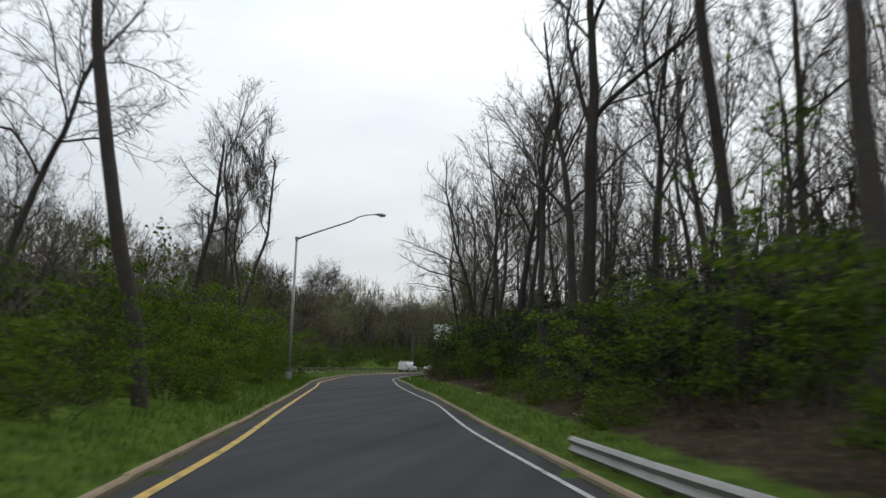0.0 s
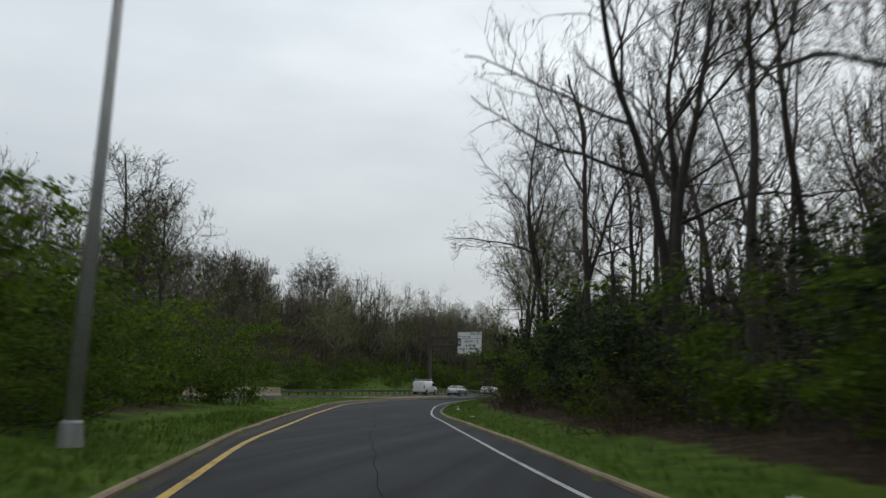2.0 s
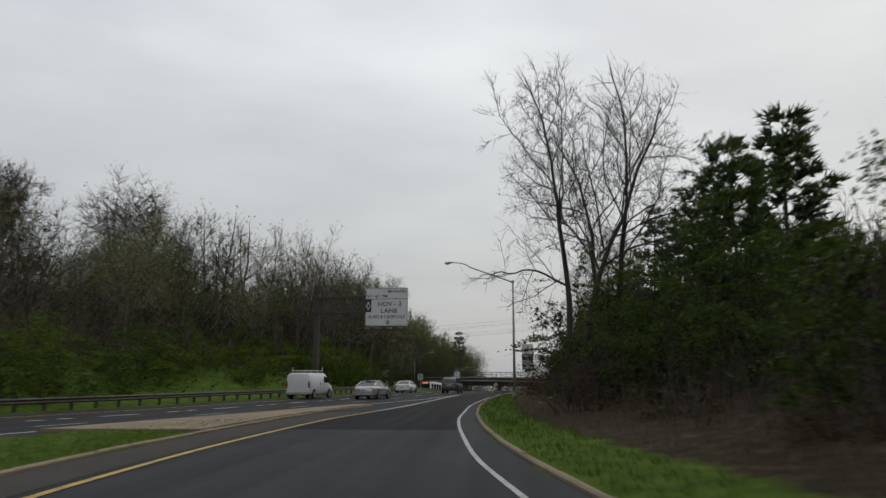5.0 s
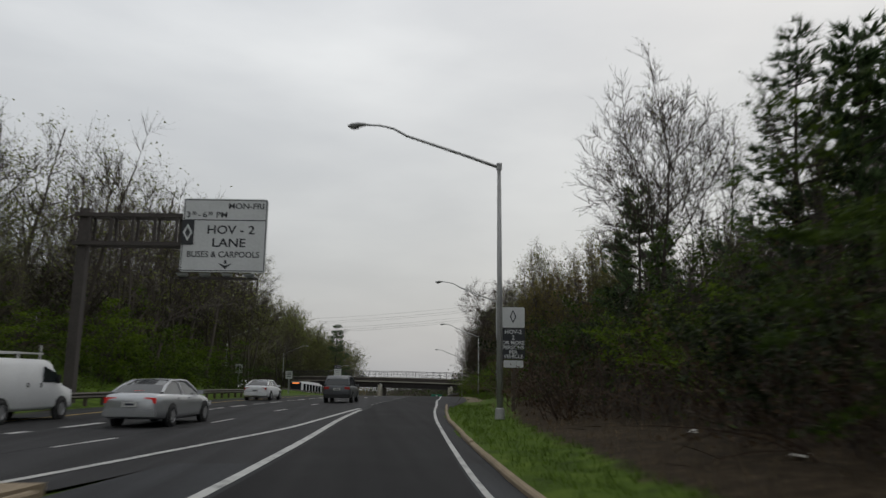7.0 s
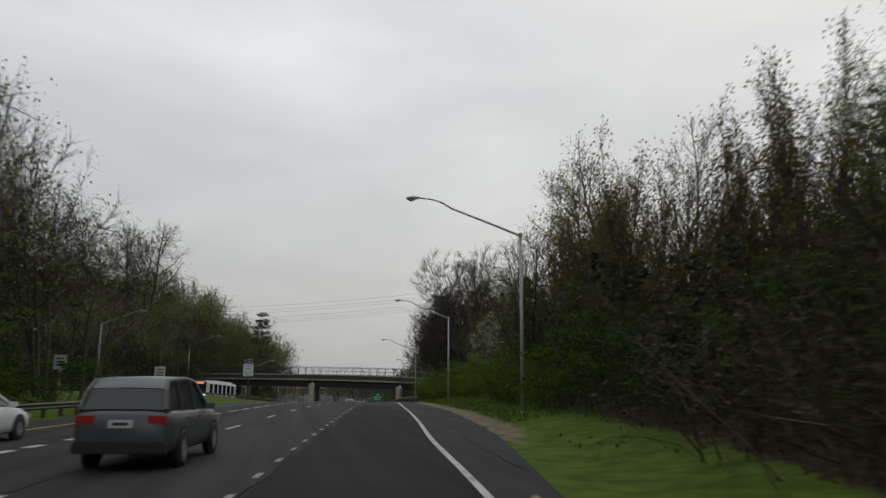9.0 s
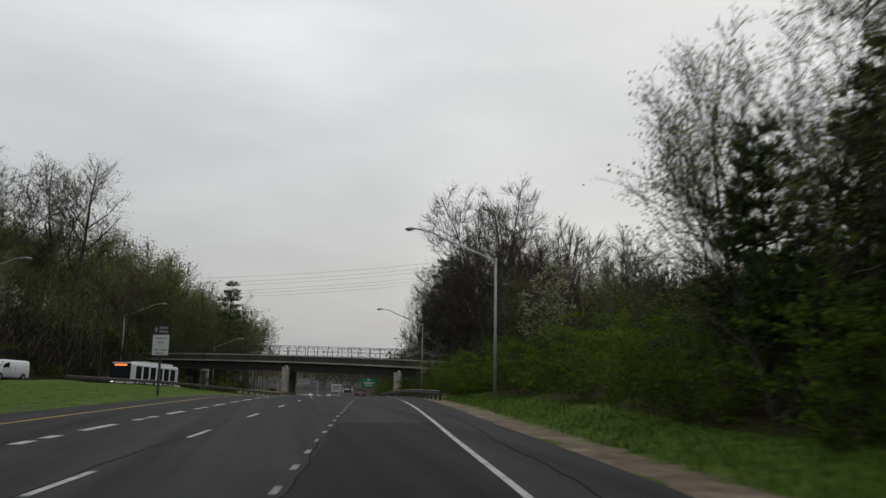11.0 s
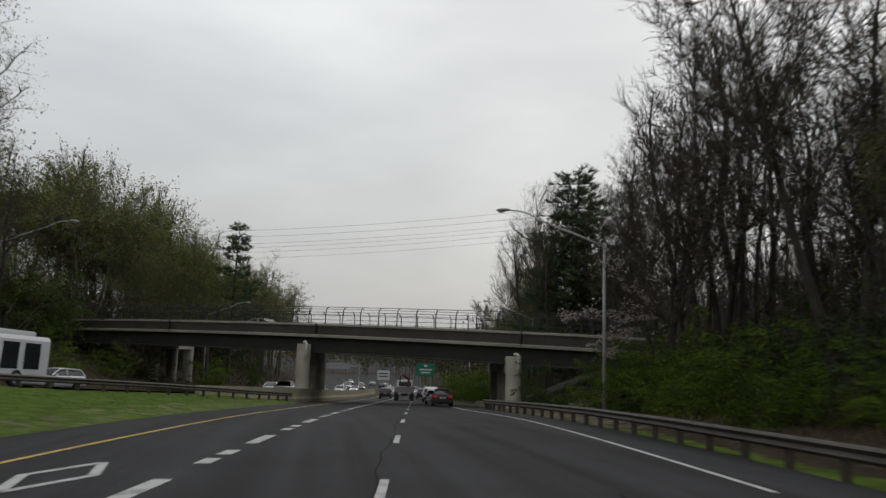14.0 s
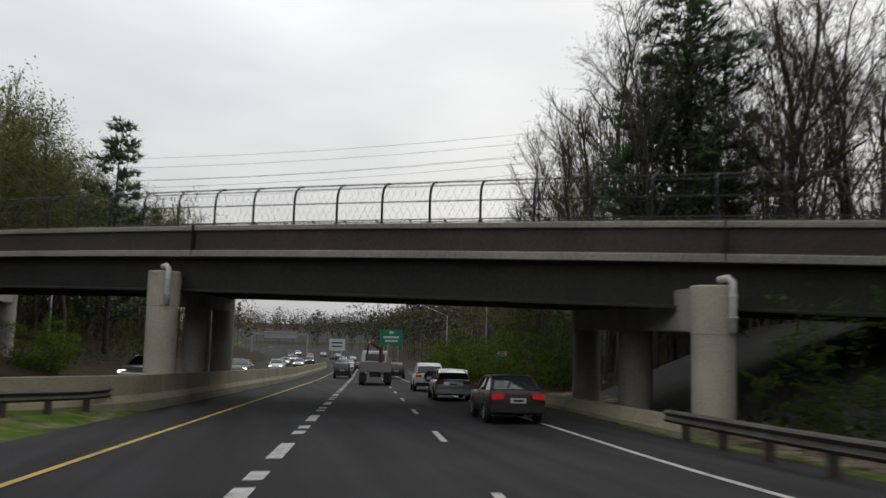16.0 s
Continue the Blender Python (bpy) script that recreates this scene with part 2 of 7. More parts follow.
TWIG_OLIVE = mat("budding_twig_bark", (0.098, 0.092, 0.052), rough=0.95, var=0.35, scale=0.4, fine=4, bump=0, island=0.5, obj=0.3)
TWIG_RED = mat("reddish_twig_bark", (0.082, 0.066, 0.052), rough=0.95, var=0.35, scale=0.4, fine=4, bump=0, island=0.5, obj=0.3)
BUD = leaf_mat("budding_leaves", (0.095, 0.115, 0.025), (0.235, 0.255, 0.075), 0.5)
BUD_OLIVE = leaf_mat("olive_opening_leaves", (0.10, 0.085, 0.02), (0.20, 0.17, 0.05), 0.5)
BUD_RED = leaf_mat("reddish_buds", (0.11, 0.07, 0.045), (0.19, 0.14, 0.09))
LEAF = leaf_mat("spring_green_leaves", (0.036, 0.074, 0.006), (0.140, 0.205, 0.016), 0.42)
LEAF_MID = leaf_mat("mid_green_leaves", (0.022, 0.046, 0.006), (0.075, 0.115, 0.015))
LEAF_DARK = leaf_mat("dark_green_leaves", (0.014, 0.025, 0.009), (0.042, 0.060, 0.02), 0.2)
DRY_WOOD = mat("dry_barkless_wood", (0.24, 0.20, 0.15), rough=0.9, var=0.3, scale=3, fine=20, bump=0.2)
BRAMBLE = mat("dry_bramble_stems", (0.055, 0.036, 0.024), rough=0.95, var=0.4, scale=0.5, fine=5, bump=0, island=0.7, obj=0.3)
NEEDLE = leaf_mat("pine_needles", (0.034, 0.064, 0.024), (0.11, 0.165, 0.065), 0.4)
BLOSSOM = leaf_mat("cream_blossom", (0.19, 0.19, 0.10), (0.44, 0.43, 0.29))
BLOSSOM_PINK = leaf_mat("pink_blossom", (0.33, 0.27, 0.25), (0.52, 0.45, 0.42))
GRASS_BLADE = leaf_mat("grass_blades", (0.040, 0.082, 0.008), (0.125, 0.20, 0.022))
DRY_GRASS = leaf_mat("dry_grass", (0.11, 0.08, 0.05), (0.22, 0.17, 0.11))
DRY_LEAF = leaf_mat("dead_brown_leaves", (0.055, 0.036, 0.021), (0.12, 0.082, 0.048))
TYRE = mat("tyre_rubber", (0.02, 0.02, 0.02), rough=0.85, var=0.2, bump=0.05)
RIM = mat("alloy_rim", (0.4, 0.4, 0.41), rough=0.35, metal=0.7, var=0.1, bump=0)
CAR_GLASS = glass_mat("car_glass", (0.02, 0.024, 0.026))
TRIM = mat("black_trim", (0.018, 0.018, 0.018), rough=0.6, var=0.2, bump=0)
TAIL_RED = mat("red_lamp_lens", (0.30, 0.02, 0.015), rough=0.2, var=0.1, bump=0)
TAIL_LIT = glow_mat("lit_brake_lamp", (0.36, 0.012, 0.010), 0.28)
AMBER_LIT = glow_mat("lit_amber_lamp", (1.0, 0.42, 0.10), 1.5)
HEAD_LIT = glow_mat("lit_headlamp", (1.0, 0.95, 0.85), 2.0)
LED = glow_mat("amber_led_display", (1.0, 0.25, 0.05), 1.2)
PLATE = mat("plate_white", (0.5, 0.5, 0.48), rough=0.5, var=0.08, bump=0)


# ---------------------------------------------------------------- mesh building
class Mesh:
    """Collects vertices and faces of one mesh, with a material slot per face."""

    def __init__(self):
        self.v, self.f, self.m = [], [], []

    def add(self, verts, faces, m=0):
        k = len(self.v)
        self.v.extend(verts)
        self.f.extend([tuple(i + k for i in f) for f in faces])
        self.m.extend([m] * len(faces))

    def box(self, x, y, z, sx, sy, sz, m=0, rz=0.0):
        c, s = math.cos(rz), math.sin(rz)
        vs = []
        for dz in (-0.5, 0.5):
            for dx, dy in ((-0.5, -0.5), (0.5, -0.5), (0.5, 0.5), (-0.5, 0.5)):
                px, py = dx * sx, dy * sy
                vs.append((x + px * c - py * s, y + px * s + py * c, z + dz * sz))
        self.add(vs, [(3, 2, 1, 0), (4, 5, 6, 7), (0, 1, 5, 4), (1, 2, 6, 5), (2, 3, 7, 6), (3, 0, 4, 7)], m)

    def loft(self, rings, m=0, closed=True, caps=True):
        n = len(rings[0])
        k = len(self.v)
        for r in rings:
            self.v.extend(r)
        last = n if closed else n - 1
        for i in range(len(rings) - 1):
            for j in range(last):
                a, b = k + i * n + j, k + i * n + (j + 1) % n
                self.f.append((a, b, b + n, a + n))
                self.m.append(m)
        if caps and closed:
            self.f.append(tuple(k + j for j in range(n - 1, -1, -1)))
            self.f.append(tuple(k + (len(rings) - 1) * n + j for j in range(n)))
            self.m.extend([m, m])

    def tube(self, pts, radii, n=6, m=0, caps=False, tip=False):
        pts = [Vector(p) for p in pts]
        rings = []
        up = Vector((0, 0, 1))
        for i, p in enumerate(pts):
            d = (pts[min(i + 1, len(pts) - 1)] - pts[max(i - 1, 0)])
            d = d.normalized() if d.length > 1e-6 else up
            a = d.cross(Vector((1, 0, 0)) if abs(d.x) < 0.8 else up).normalized()
            b = d.cross(a)
            r = radii[i]
            rings.append([tuple(p + (a * math.cos(t) + b * math.sin(t)) * r) for t in [2 * math.pi * j / n for j in range(n)]])
        if tip:
            k = len(self.v)
            last = rings.pop()
            self.loft(rings, m, True, False)
            self.v.append(tuple(pts[-1]))
            t = len(self.v) - 1
            base = t - n
            for j in range(n):
                self.f.append((base + j, base + (j + 1) % n, t))
                self.m.append(m)
        else:
            self.loft(rings, m, True, caps)

    def cyl(self, x, y, z, r, h, n=16, m=0, r2=None):
        r2 = r if r2 is None else r2
        self.loft([[(x + rr * math.cos(2 * math.pi * j / n), y + rr * math.sin(2 * math.pi * j / n), zz) for j in range(n)] for rr, zz in ((r, z), (r2, z + h))], m)

    def data(self, name, mats, smooth=False, bevel=0.0):
        me = bpy.data.meshes.new(name)
        me.from_pydata(self.v, [], self.f)
        for k in mats:
            me.materials.append(k)
        me.polygons.foreach_set("material_index", self.m)
        if smooth:
            me.polygons.foreach_set("use_smooth", [True] * len(me.polygons))
        if bevel:
            b = bmesh.new()
            b.from_mesh(me)
            bmesh.ops.remove_doubles(b, verts=b.verts, dist=0.0005)
            edges = [e for e in b.edges if len(e.link_faces) == 2 and e.calc_face_angle(0) > 0.5]
            bmesh.ops.bevel(b, geom=edges, offset=bevel, segments=2, affect="EDGES", clamp_overlap=True)
            b.to_mesh(me)
            b.free()
        me.update()
        return me


def empty(name, m=Matrix(), label="", category="", group="", kind=""):
    ob = new(name)
    ob.empty_display_size = 0.3
    ob.matrix_basis = m
    return tagged(ob, label, category, group, kind)


def part(name, mesh, mats, parent, label="", smooth=False, bevel=0.0, m=None):
    """One mesh object under a thing or a part; mesh is a Mesh or mesh data."""
    me = mesh.data(name, mats if isinstance(mats, (list, tuple)) else [mats], smooth, bevel) if isinstance(mesh, Mesh) else mesh
    ob = new(name, me)
    ob.parent = parent
    if m is not None:
        ob.matrix_basis = m
    if label:
        ob["label"] = label
    return ob


def solid(name, mesh, mats, label="", category="", group="", kind="", smooth=False, bevel=0.0, m=None):
    """One top-level mesh."""
    ob = part(name, mesh, mats, None, "", smooth, bevel, m)
    return tagged(ob, label, category, group, kind)


def text_mesh(words, size, align="CENTER", weight=0.0):
    cu = bpy.data.curves.new("lettering", "FONT")
    cu.body, cu.size, cu.align_x, cu.align_y = words, size, align, "CENTER"
    cu.offset, cu.extrude, cu.resolution_u = weight, 0.004, 3
    ob = bpy.data.objects.new("lettering", cu)
    scene.collection.objects.link(ob)
    dg = bpy.context.evaluated_depsgraph_get()
    me = bpy.data.meshes.new_from_object(ob.evaluated_get(dg))
    bpy.data.objects.remove(ob)
    bpy.data.curves.remove(cu)
    return me


# ---------------------------------------------------------------- lie of the land
PROFILE_Y = [-400, -109, -90, -71, -54, -41, -20, 0, 20, 37, 60, 78, 100, 118, 138, 150, 160, 170, 180, 190, 205, 230, 270, 330, 420, 600, 900, 2000]
PROFILE_Z = [-4.0, -1.97, -1.85, -1.57, -1.25, -1.2, -.87, -.62, -.42, -.1, .28, .45, .58, .58, .45, .33, .12, -.15, -.5, -.97, -1.7, -2.95, -4.95, -7.3, -9.6, -10.3, -7, 0]
_py = np.arange(-400, 2001, 2.0)
_k = np.exp(-np.linspace(-2, 2, 13) ** 2)
_pz = np.convolve(np.pad(np.interp(_py, PROFILE_Y, PROFILE_Z), 6, mode="edge"), _k / _k.sum(), "valid")


def road_z(y):
    return np.interp(y, _py, _pz)


def smooth_line(ys, xs, reach=5):
    """A line along the road, x by y, its corners rounded."""
    yy = np.arange(-400, 1501, 1.0)
    k = np.exp(-np.linspace(-2, 2, 2 * reach + 1) ** 2)
    s0, s1 = (xs[1] - xs[0]) / (ys[1] - ys[0]), (xs[-1] - xs[-2]) / (ys[-1] - ys[-2])
    xx = np.interp(yy, ys, xs)
    xx = np.where(yy < ys[0], xs[0] + (yy - ys[0]) * s0, np.where(yy > ys[-1], xs[-1] + (yy - ys[-1]) * s1, xx))
    pad = np.concatenate([xx[0] + (np.arange(-reach, 0)) * s0, xx, xx[-1] + np.arange(1, reach + 1) * s1])
    xx = np.convolve(pad, k / k.sum(), "valid")
    return lambda y: np.interp(y, yy, xx)


def dash_x(y):
    """The lane line between the second and the third lane of the highway."""
    y = np.asarray(y, float)
    d = np.clip(45 - y, 0, 400)
    far = np.clip(y - 330, 0, 2000)
    return -13.04 + 0.1205 * y - 0.105 * d ** 2 / (d + 4) - 0.0009 * np.clip(far, 0, 260) ** 2 - 0.47 * np.clip(far - 260, 0, 2000)


LANE = 3.42
ramp_yellow = smooth_line([-101, -95.8, -86, -71.5, -62, -53.8, -35.3, -28.3, -18.3, -8, 0, 9, 16, 22, 30, 39, 49, 55.5, 62], [23.0, 21.3, 17.7, 12.6, 9.35, 6.2, .36, -1.5, -4.2, -5.8, -6.3, -6.4, -6.3, -5.6, -4.6, -3.85, -3.2, -2.6, -1.9])
edge_white = smooth_line([-98.8, -89.3, -77, -69.7, -60.1, -54.8, -37.5, -33.9, -27.4, -16.6, -1.4, 9.3, 16.4, 30.6, 39, 49, 57, 68, 78, 88.5, 101.9, 111, 129.5, 135, 152, 170, 181.7, 190, 200, 207], [27.8, 24.5, 20.8, 18, 14.5, 12.7, 7.4, 6.1, 4.5, 2.2, 0, -0.68, -0.93, -0.73, -0.21, 0.5, 1.24, 2.5, 3.5, 4.85, 6.4, 7.4, 9.6, 10.2, 11.8, 13.3, 14.2, 14.5, 14.75, 15.45])
kerb_right = smooth_line([-89, -69.3, -59.8, -41.5, -33.7, -28.4, -16.3, 1.2, 9.3, 18, 30.2, 38.8, 48.5, 55, 64], [25.05, 18.7, 15.25, 9.4, 6.6, 5.2, 2.95, 0.65, 0.12, -0.22, -0.2, 0.24, 0.88, 1.53, 2.6])
kerb_left = smooth_line([-101, -91.2, -62.2, -50.7, -35.6, -28.4, -18, -8.3, 0, 10, 14.7, 22.4, 28.7, 34], [22.55, 19.05, 8.75, 4.45, -0.6, -2.5, -5.4, -7.4, -8, -8.25, -8.3, -7.9, -6.9, -5.9])
pave_right = smooth_line([56, 64, 72, 80, 88.3, 93, 102, 108, 119.4, 129.5, 138.3, 150, 170, 185, 206, 230], [2.0, 3.0, 4.6, 6.1, 7.3, 7.8, 9.0, 9.55, 10.5, 11.7, 12.5, 13.6, 15.4, 16.6, 17.5, 20.2])


def hov_x(y):
    return dash_x(y) - LANE


def yellow_x(y):
    return dash_x(y) - 2 * LANE + 0.1


def dotted_x(y):
    return dash_x(y) + 3.5 - np.interp(y, [-20, 0, 16, 24, 32, 45, 60], [1.0, 1.2, 1.5, 1.5, 0.85, 0.35, 0.1])


def gore_x(y):
    return dotted_x(y)


def oncoming_x(y):
    """The inner edge of the other carriageway."""
    return yellow_x(y) - np.interp(y, [60, 110, 150, 185, 205, 216, 300, 500], [34, 26, 17.5, 12, 7.5, 4.2, 4.0, 4.0])


def oncoming_lift(y):
    return np.interp(y, [60, 120, 180, 215, 300], [1.5, 1.3, 1.0, 0.55, 0.4])


def hump(x, y):
    return 0.5 * np.sin(x * 0.21 + 1.3 * np.sin(y * 0.07)) * np.sin(y * 0.13 + x * 0.05) + 0.3 * np.sin(x * 0.5 + y * 0.37)


def ground_z(x, y):
    """Height of the ground sheet."""
    x, y = np.asarray(x, float), np.asarray(y, float)
    base = road_z(y) - 0.05
    rx = np.where(y < 60, kerb_right(np.clip(y, -400, 64)) + 0.05, pave_right(y))
    d = np.clip(x - rx, 0, 400)
    right = np.where(y < 64, 0.12, 0.0) * np.clip(d * 4, 0, 1) + np.clip(d - 1.5, 0, 14) * 0.14 + np.clip(d - 15.5, 0, 60) * 0.06 + np.clip(d - 8, 0, 22) * 0.15
    right = np.where((y > 150) & (y < 400), right * np.interp(y, [150, 185, 300, 400], [1.0, 0.55, 0.6, 1.0]), right)
    right = right + np.clip(d - 4, 0, 1) * 0.25 * hump(x, y)
    # embankments that carry the road onto the bridge
    bs = (x - 4.52) * 0.8069 + (y - 221.2) * -0.5907
    bo = (x - 4.52) * 0.5907 + (y - 221.2) * 0.8069
    top = 4.761 - 0.0192 * bs - 0.00031 * bs ** 2 - 1.05
    side = np.clip(1 - (np.abs(bo - 5.5) - 6.5) / 9.0, 0, 1)
    fill = np.clip((bs - 25.0) / 8.0, 0, 1) * side + np.clip((-36.0 - bs) / 10.0, 0, 1) * side
    # left of the highway
    lx = yellow_x(y) - 2.6
    a = np.clip(lx - x, 0, 500)
    near = np.clip(a, 0, 4) * 0.16 + np.clip(a - 4, 0, 34) * 0.36 + np.clip(a - 38, 0, 80) * 0.18
    ox = oncoming_x(y)
    w_med = np.clip(lx - ox, 0.5, 60)
    lift = oncoming_lift(y)
    b = np.clip(ox - 13.5 - x, 0, 500)
    wide = np.clip(a / w_med, 0, 1) * lift + np.clip(b, 0, 34) * 0.30 + np.clip(b - 34, 0, 80) * 0.18
    left = np.where(y > 118, wide, np.where(y < 85, near, near + (wide - near) * (y - 85) / 33.0))
    left = left + np.clip(a - 8, 0, 1) * 0.2 * hump(x, y) * np.where((x < ox) & (x > ox - 13.5) & (y > 85), 0, 1)
    # between the ramp and the highway
    ky = np.clip(y, -400, 34)
    kl = kerb_left(ky) - 0.05
    c = np.clip(kl - x, 0, 400)
    e = np.clip(x - (gore_x(ky) + 1.2), 0, 400)
    island = np.where(y < 30, np.clip(np.minimum(c * 4, e * 2), 0, 1) * 0.12 + np.clip(np.minimum(c, e) - 1, 0, 14) * np.interp(y, [-60, -38, -20], [0.14, 0.05, 0.015]), 0)
    z = base + np.where(x > rx, right, 0) + np.where(x < lx, left, 0) + np.where((y < 30) & (c > 0) & (e > 0), island, 0)
    z = z + np.where(fill > 0, np.clip(top - z, 0, 12) * fill, 0)
    return z


# the ground, one sheet to the horizon
gx = np.concatenate([[-2600, -1400, -800, -500, -330, -240, -190], np.arange(-160, -70, 5.0), np.arange(-70, -30, 2.0), np.arange(-30, 45, 0.75), np.arange(45, 80, 2.5), [85, 95, 110, 130, 160, 200, 260, 340, 500, 800, 1400, 2600]])
gy = np.concatenate([[-2600, -1400, -800, -500, -330, -240, -190, -160], np.arange(-140, 240, 1.5), np.arange(240, 420, 6.0), [430, 450, 480, 520, 580, 660, 760, 900, 1150, 1500, 2000, 2800, 3800]])
XX, YY = np.meshgrid(gx, gy)
ZZ = ground_z(XX, np.clip(YY, -390, 1990))
ZZ = np.where(np.abs(XX) > 260, np.minimum(ZZ, 16), ZZ)
nx, ny = len(gx), len(gy)
gm = bpy.data.meshes.new("ground")
idx = np.arange(nx * ny).reshape(ny, nx)
quads = np.stack([idx[:-1, :-1], idx[:-1, 1:], idx[1:, 1:], idx[1:, :-1]], -1).reshape(-1, 4)
gm.from_pydata(np.stack([XX, YY, ZZ], -1).reshape(-1, 3).tolist(), [], quads.tolist())
gm.materials.append(GROUND)
gm.polygons.foreach_set("use_smooth", [True] * len(gm.polygons))
rxx = np.where(YY < 60, kerb_right(np.clip(YY, -400, 64)), pave_right(YY))
dr = XX - rxx
dl = yellow_x(YY) - 2.6 - XX
vr = np.interp(YY, [-140, -95, -60, -20, 4, 20, 45, 58, 70, 85, 100, 150, 163, 180, 215], [1.5, 2.0, 2.8, 2.8, 1.7, 1.5, 1.8, 3.2, 4.5, 5.5, 5.5, 4.6, 0.4, 0.2, 0.2])
verge = np.where(dr > 0, 1.0 - np.clip((dr - vr * 0.85) / 1.4, -1, 1), 0)
med = np.where(YY > 90, np.where(XX > oncoming_x(YY) - 0.5, 2.0, 0.2), np.interp(dl, [0, 4, 9, 14], [0.9, 1.4, 0.7, 0.3]))
verge = np.where(dl > 0, med, verge)
isl = (YY < 32) & (XX < kerb_left(np.clip(YY, -400, 34))) & (XX > gore_x(YY) + 1)
verge = np.where(isl, np.where(YY > -34, 2.0, np.interp(kerb_left(np.clip(YY, -400, 34)) - XX, [0, 2.2, 4, 7], [1.5, 1.2, 0.5, 0.2])), verge)
soil = np.where(dr > 0, np.interp(dr, [0, 0.5, 1.4, 2.2], [1.0, 0.95, 0.55, 0.0]) * np.interp(YY, [72, 84, 150, 160], [0, 1, 1, 0]), 0)
soil = soil + np.where((dr > vr - 0.5) & (dr < vr + 5), 0.24, 0) * np.interp(YY, [-140, 20, 66, 75], [1, 1, 1, 0])
soil = soil + np.where((dr > 0.3) & (dr < 6), 0.5, 0) * np.interp(YY, [165, 180, 230, 250], [0, 1, 1, 0])
soil = soil + np.where((dl > 0) & (dl < 3.0), 0.45, 0) * np.interp(YY, [60, 120, 215, 230], [0.6, 0.8, 1, 0])
for key, val in (("verge", verge), ("soil", soil)):
    at = gm.attributes.new(key, "FLOAT", "POINT")
    at.data.foreach_set("value", np.clip(val, 0, 2).astype(np.float32).ravel())
tagged(new("ground", gm), "grass verges, bare soil and brown leaf litter", "ground", kind="structure")


def ribbon(left, right, ys, lift=0.0, cross=2, zf=None):
    """A strip of road surface between two lines."""
    s = Mesh()
    ys = np.asarray(ys, float)
    l, r = left(ys), right(ys)
    z = (zf(ys) if zf else road_z(ys)) + lift
    rows = []
    for i, y in enumerate(ys):
        rows.append([(float(l[i] + (r[i] - l[i]) * j / cross), float(y), float(z[i])) for j in range(cross + 1)])
    s.loft(rows, 0, closed=False, caps=False)
    return s


ALONG = np.concatenate([np.arange(-300, -130, 10.0), np.arange(-130, 260, 2.0), np.arange(260, 460, 8.0), np.arange(460, 1100, 40.0)])


def between(y0, y1):
    return np.concatenate([[y0], ALONG[(ALONG > y0 + 0.3) & (ALONG < y1 - 0.3)], [y1]])


highway = empty("road", label="grey asphalt highway with worn white and yellow lines", category="road", kind="structure")
part("carriageway", ribbon(lambda y: yellow_x(y) - 2.6, lambda y: gore_x(y) + 1.2, between(-300, 34), 0, 6), ASPHALT, highway)
part("carriageway", ribbon(lambda y: yellow_x(y) - 2.6, lambda y: np.where(y < 60, kerb_right(np.clip(y, -400, 64)), pave_right(y)), between(34, 1060), 0, 8), ASPHALT, highway)
slip = empty("ramp", label="single-lane curved entrance ramp of dark asphalt", category="road", kind="structure")
part("carriageway", ribbon(kerb_left, lambda y: kerb_right(np.clip(y, -400, 64)), between(-300, 34), 0.004, 4), ASPHALT_RAMP, slip)
part("gutter", ribbon(lambda y: kerb_left(y), lambda y: ramp_yellow(y) - 0.32, between(-300, 22), 0.010, 2), GUTTER, slip, "worn concrete gutter strip")
part("asphalt_patch", ribbon(lambda y: np.maximum(ramp_yellow(np.clip(y, -400, 62)) + 0.2, np.where(y > 56, dotted_x(y) + 0.2, -99)), lambda y: edge_white(y) - 0.1, between(8, 118), 0.008, 2), ASPHALT_NEW, highway, "darker newer asphalt in the joining lane")
other = empty("oncoming_road", label="grey asphalt carriageway of the oncoming traffic", category="road", kind="structure")
part("carriageway", ribbon(lambda y: oncoming_x(y) - 13.5, oncoming_x, between(88, 1060), 0.03, 4, lambda y: road_z(y) + oncoming_lift(y)), ASPHALT, other)


def stripe(line, y0, y1, width, name, material, parent, lift=0.012, offset=0.0):
    part(name, ribbon(lambda y: line(y) + offset - width / 2, lambda y: line(y) + offset + width / 2, between(y0, y1), lift, 1), material, parent)


# sealed cracks that wander along and across the lanes
def seam(line, y0, y1, width, parent, lift=0.011, offset=0.0, ph=0.0):
    w_ = lambda y: line(y) + offset + 0.07 * np.sin(y * 0.55 + ph) + 0.035 * np.sin(y * 1.9 + 2 * ph)
    ys_ = np.arange(y0, y1, 0.6)
    part("crack_seal", ribbon(lambda y: w_(y) - width / 2, lambda y: w_(y) + width / 2, ys_, lift, 1), TAR, parent)


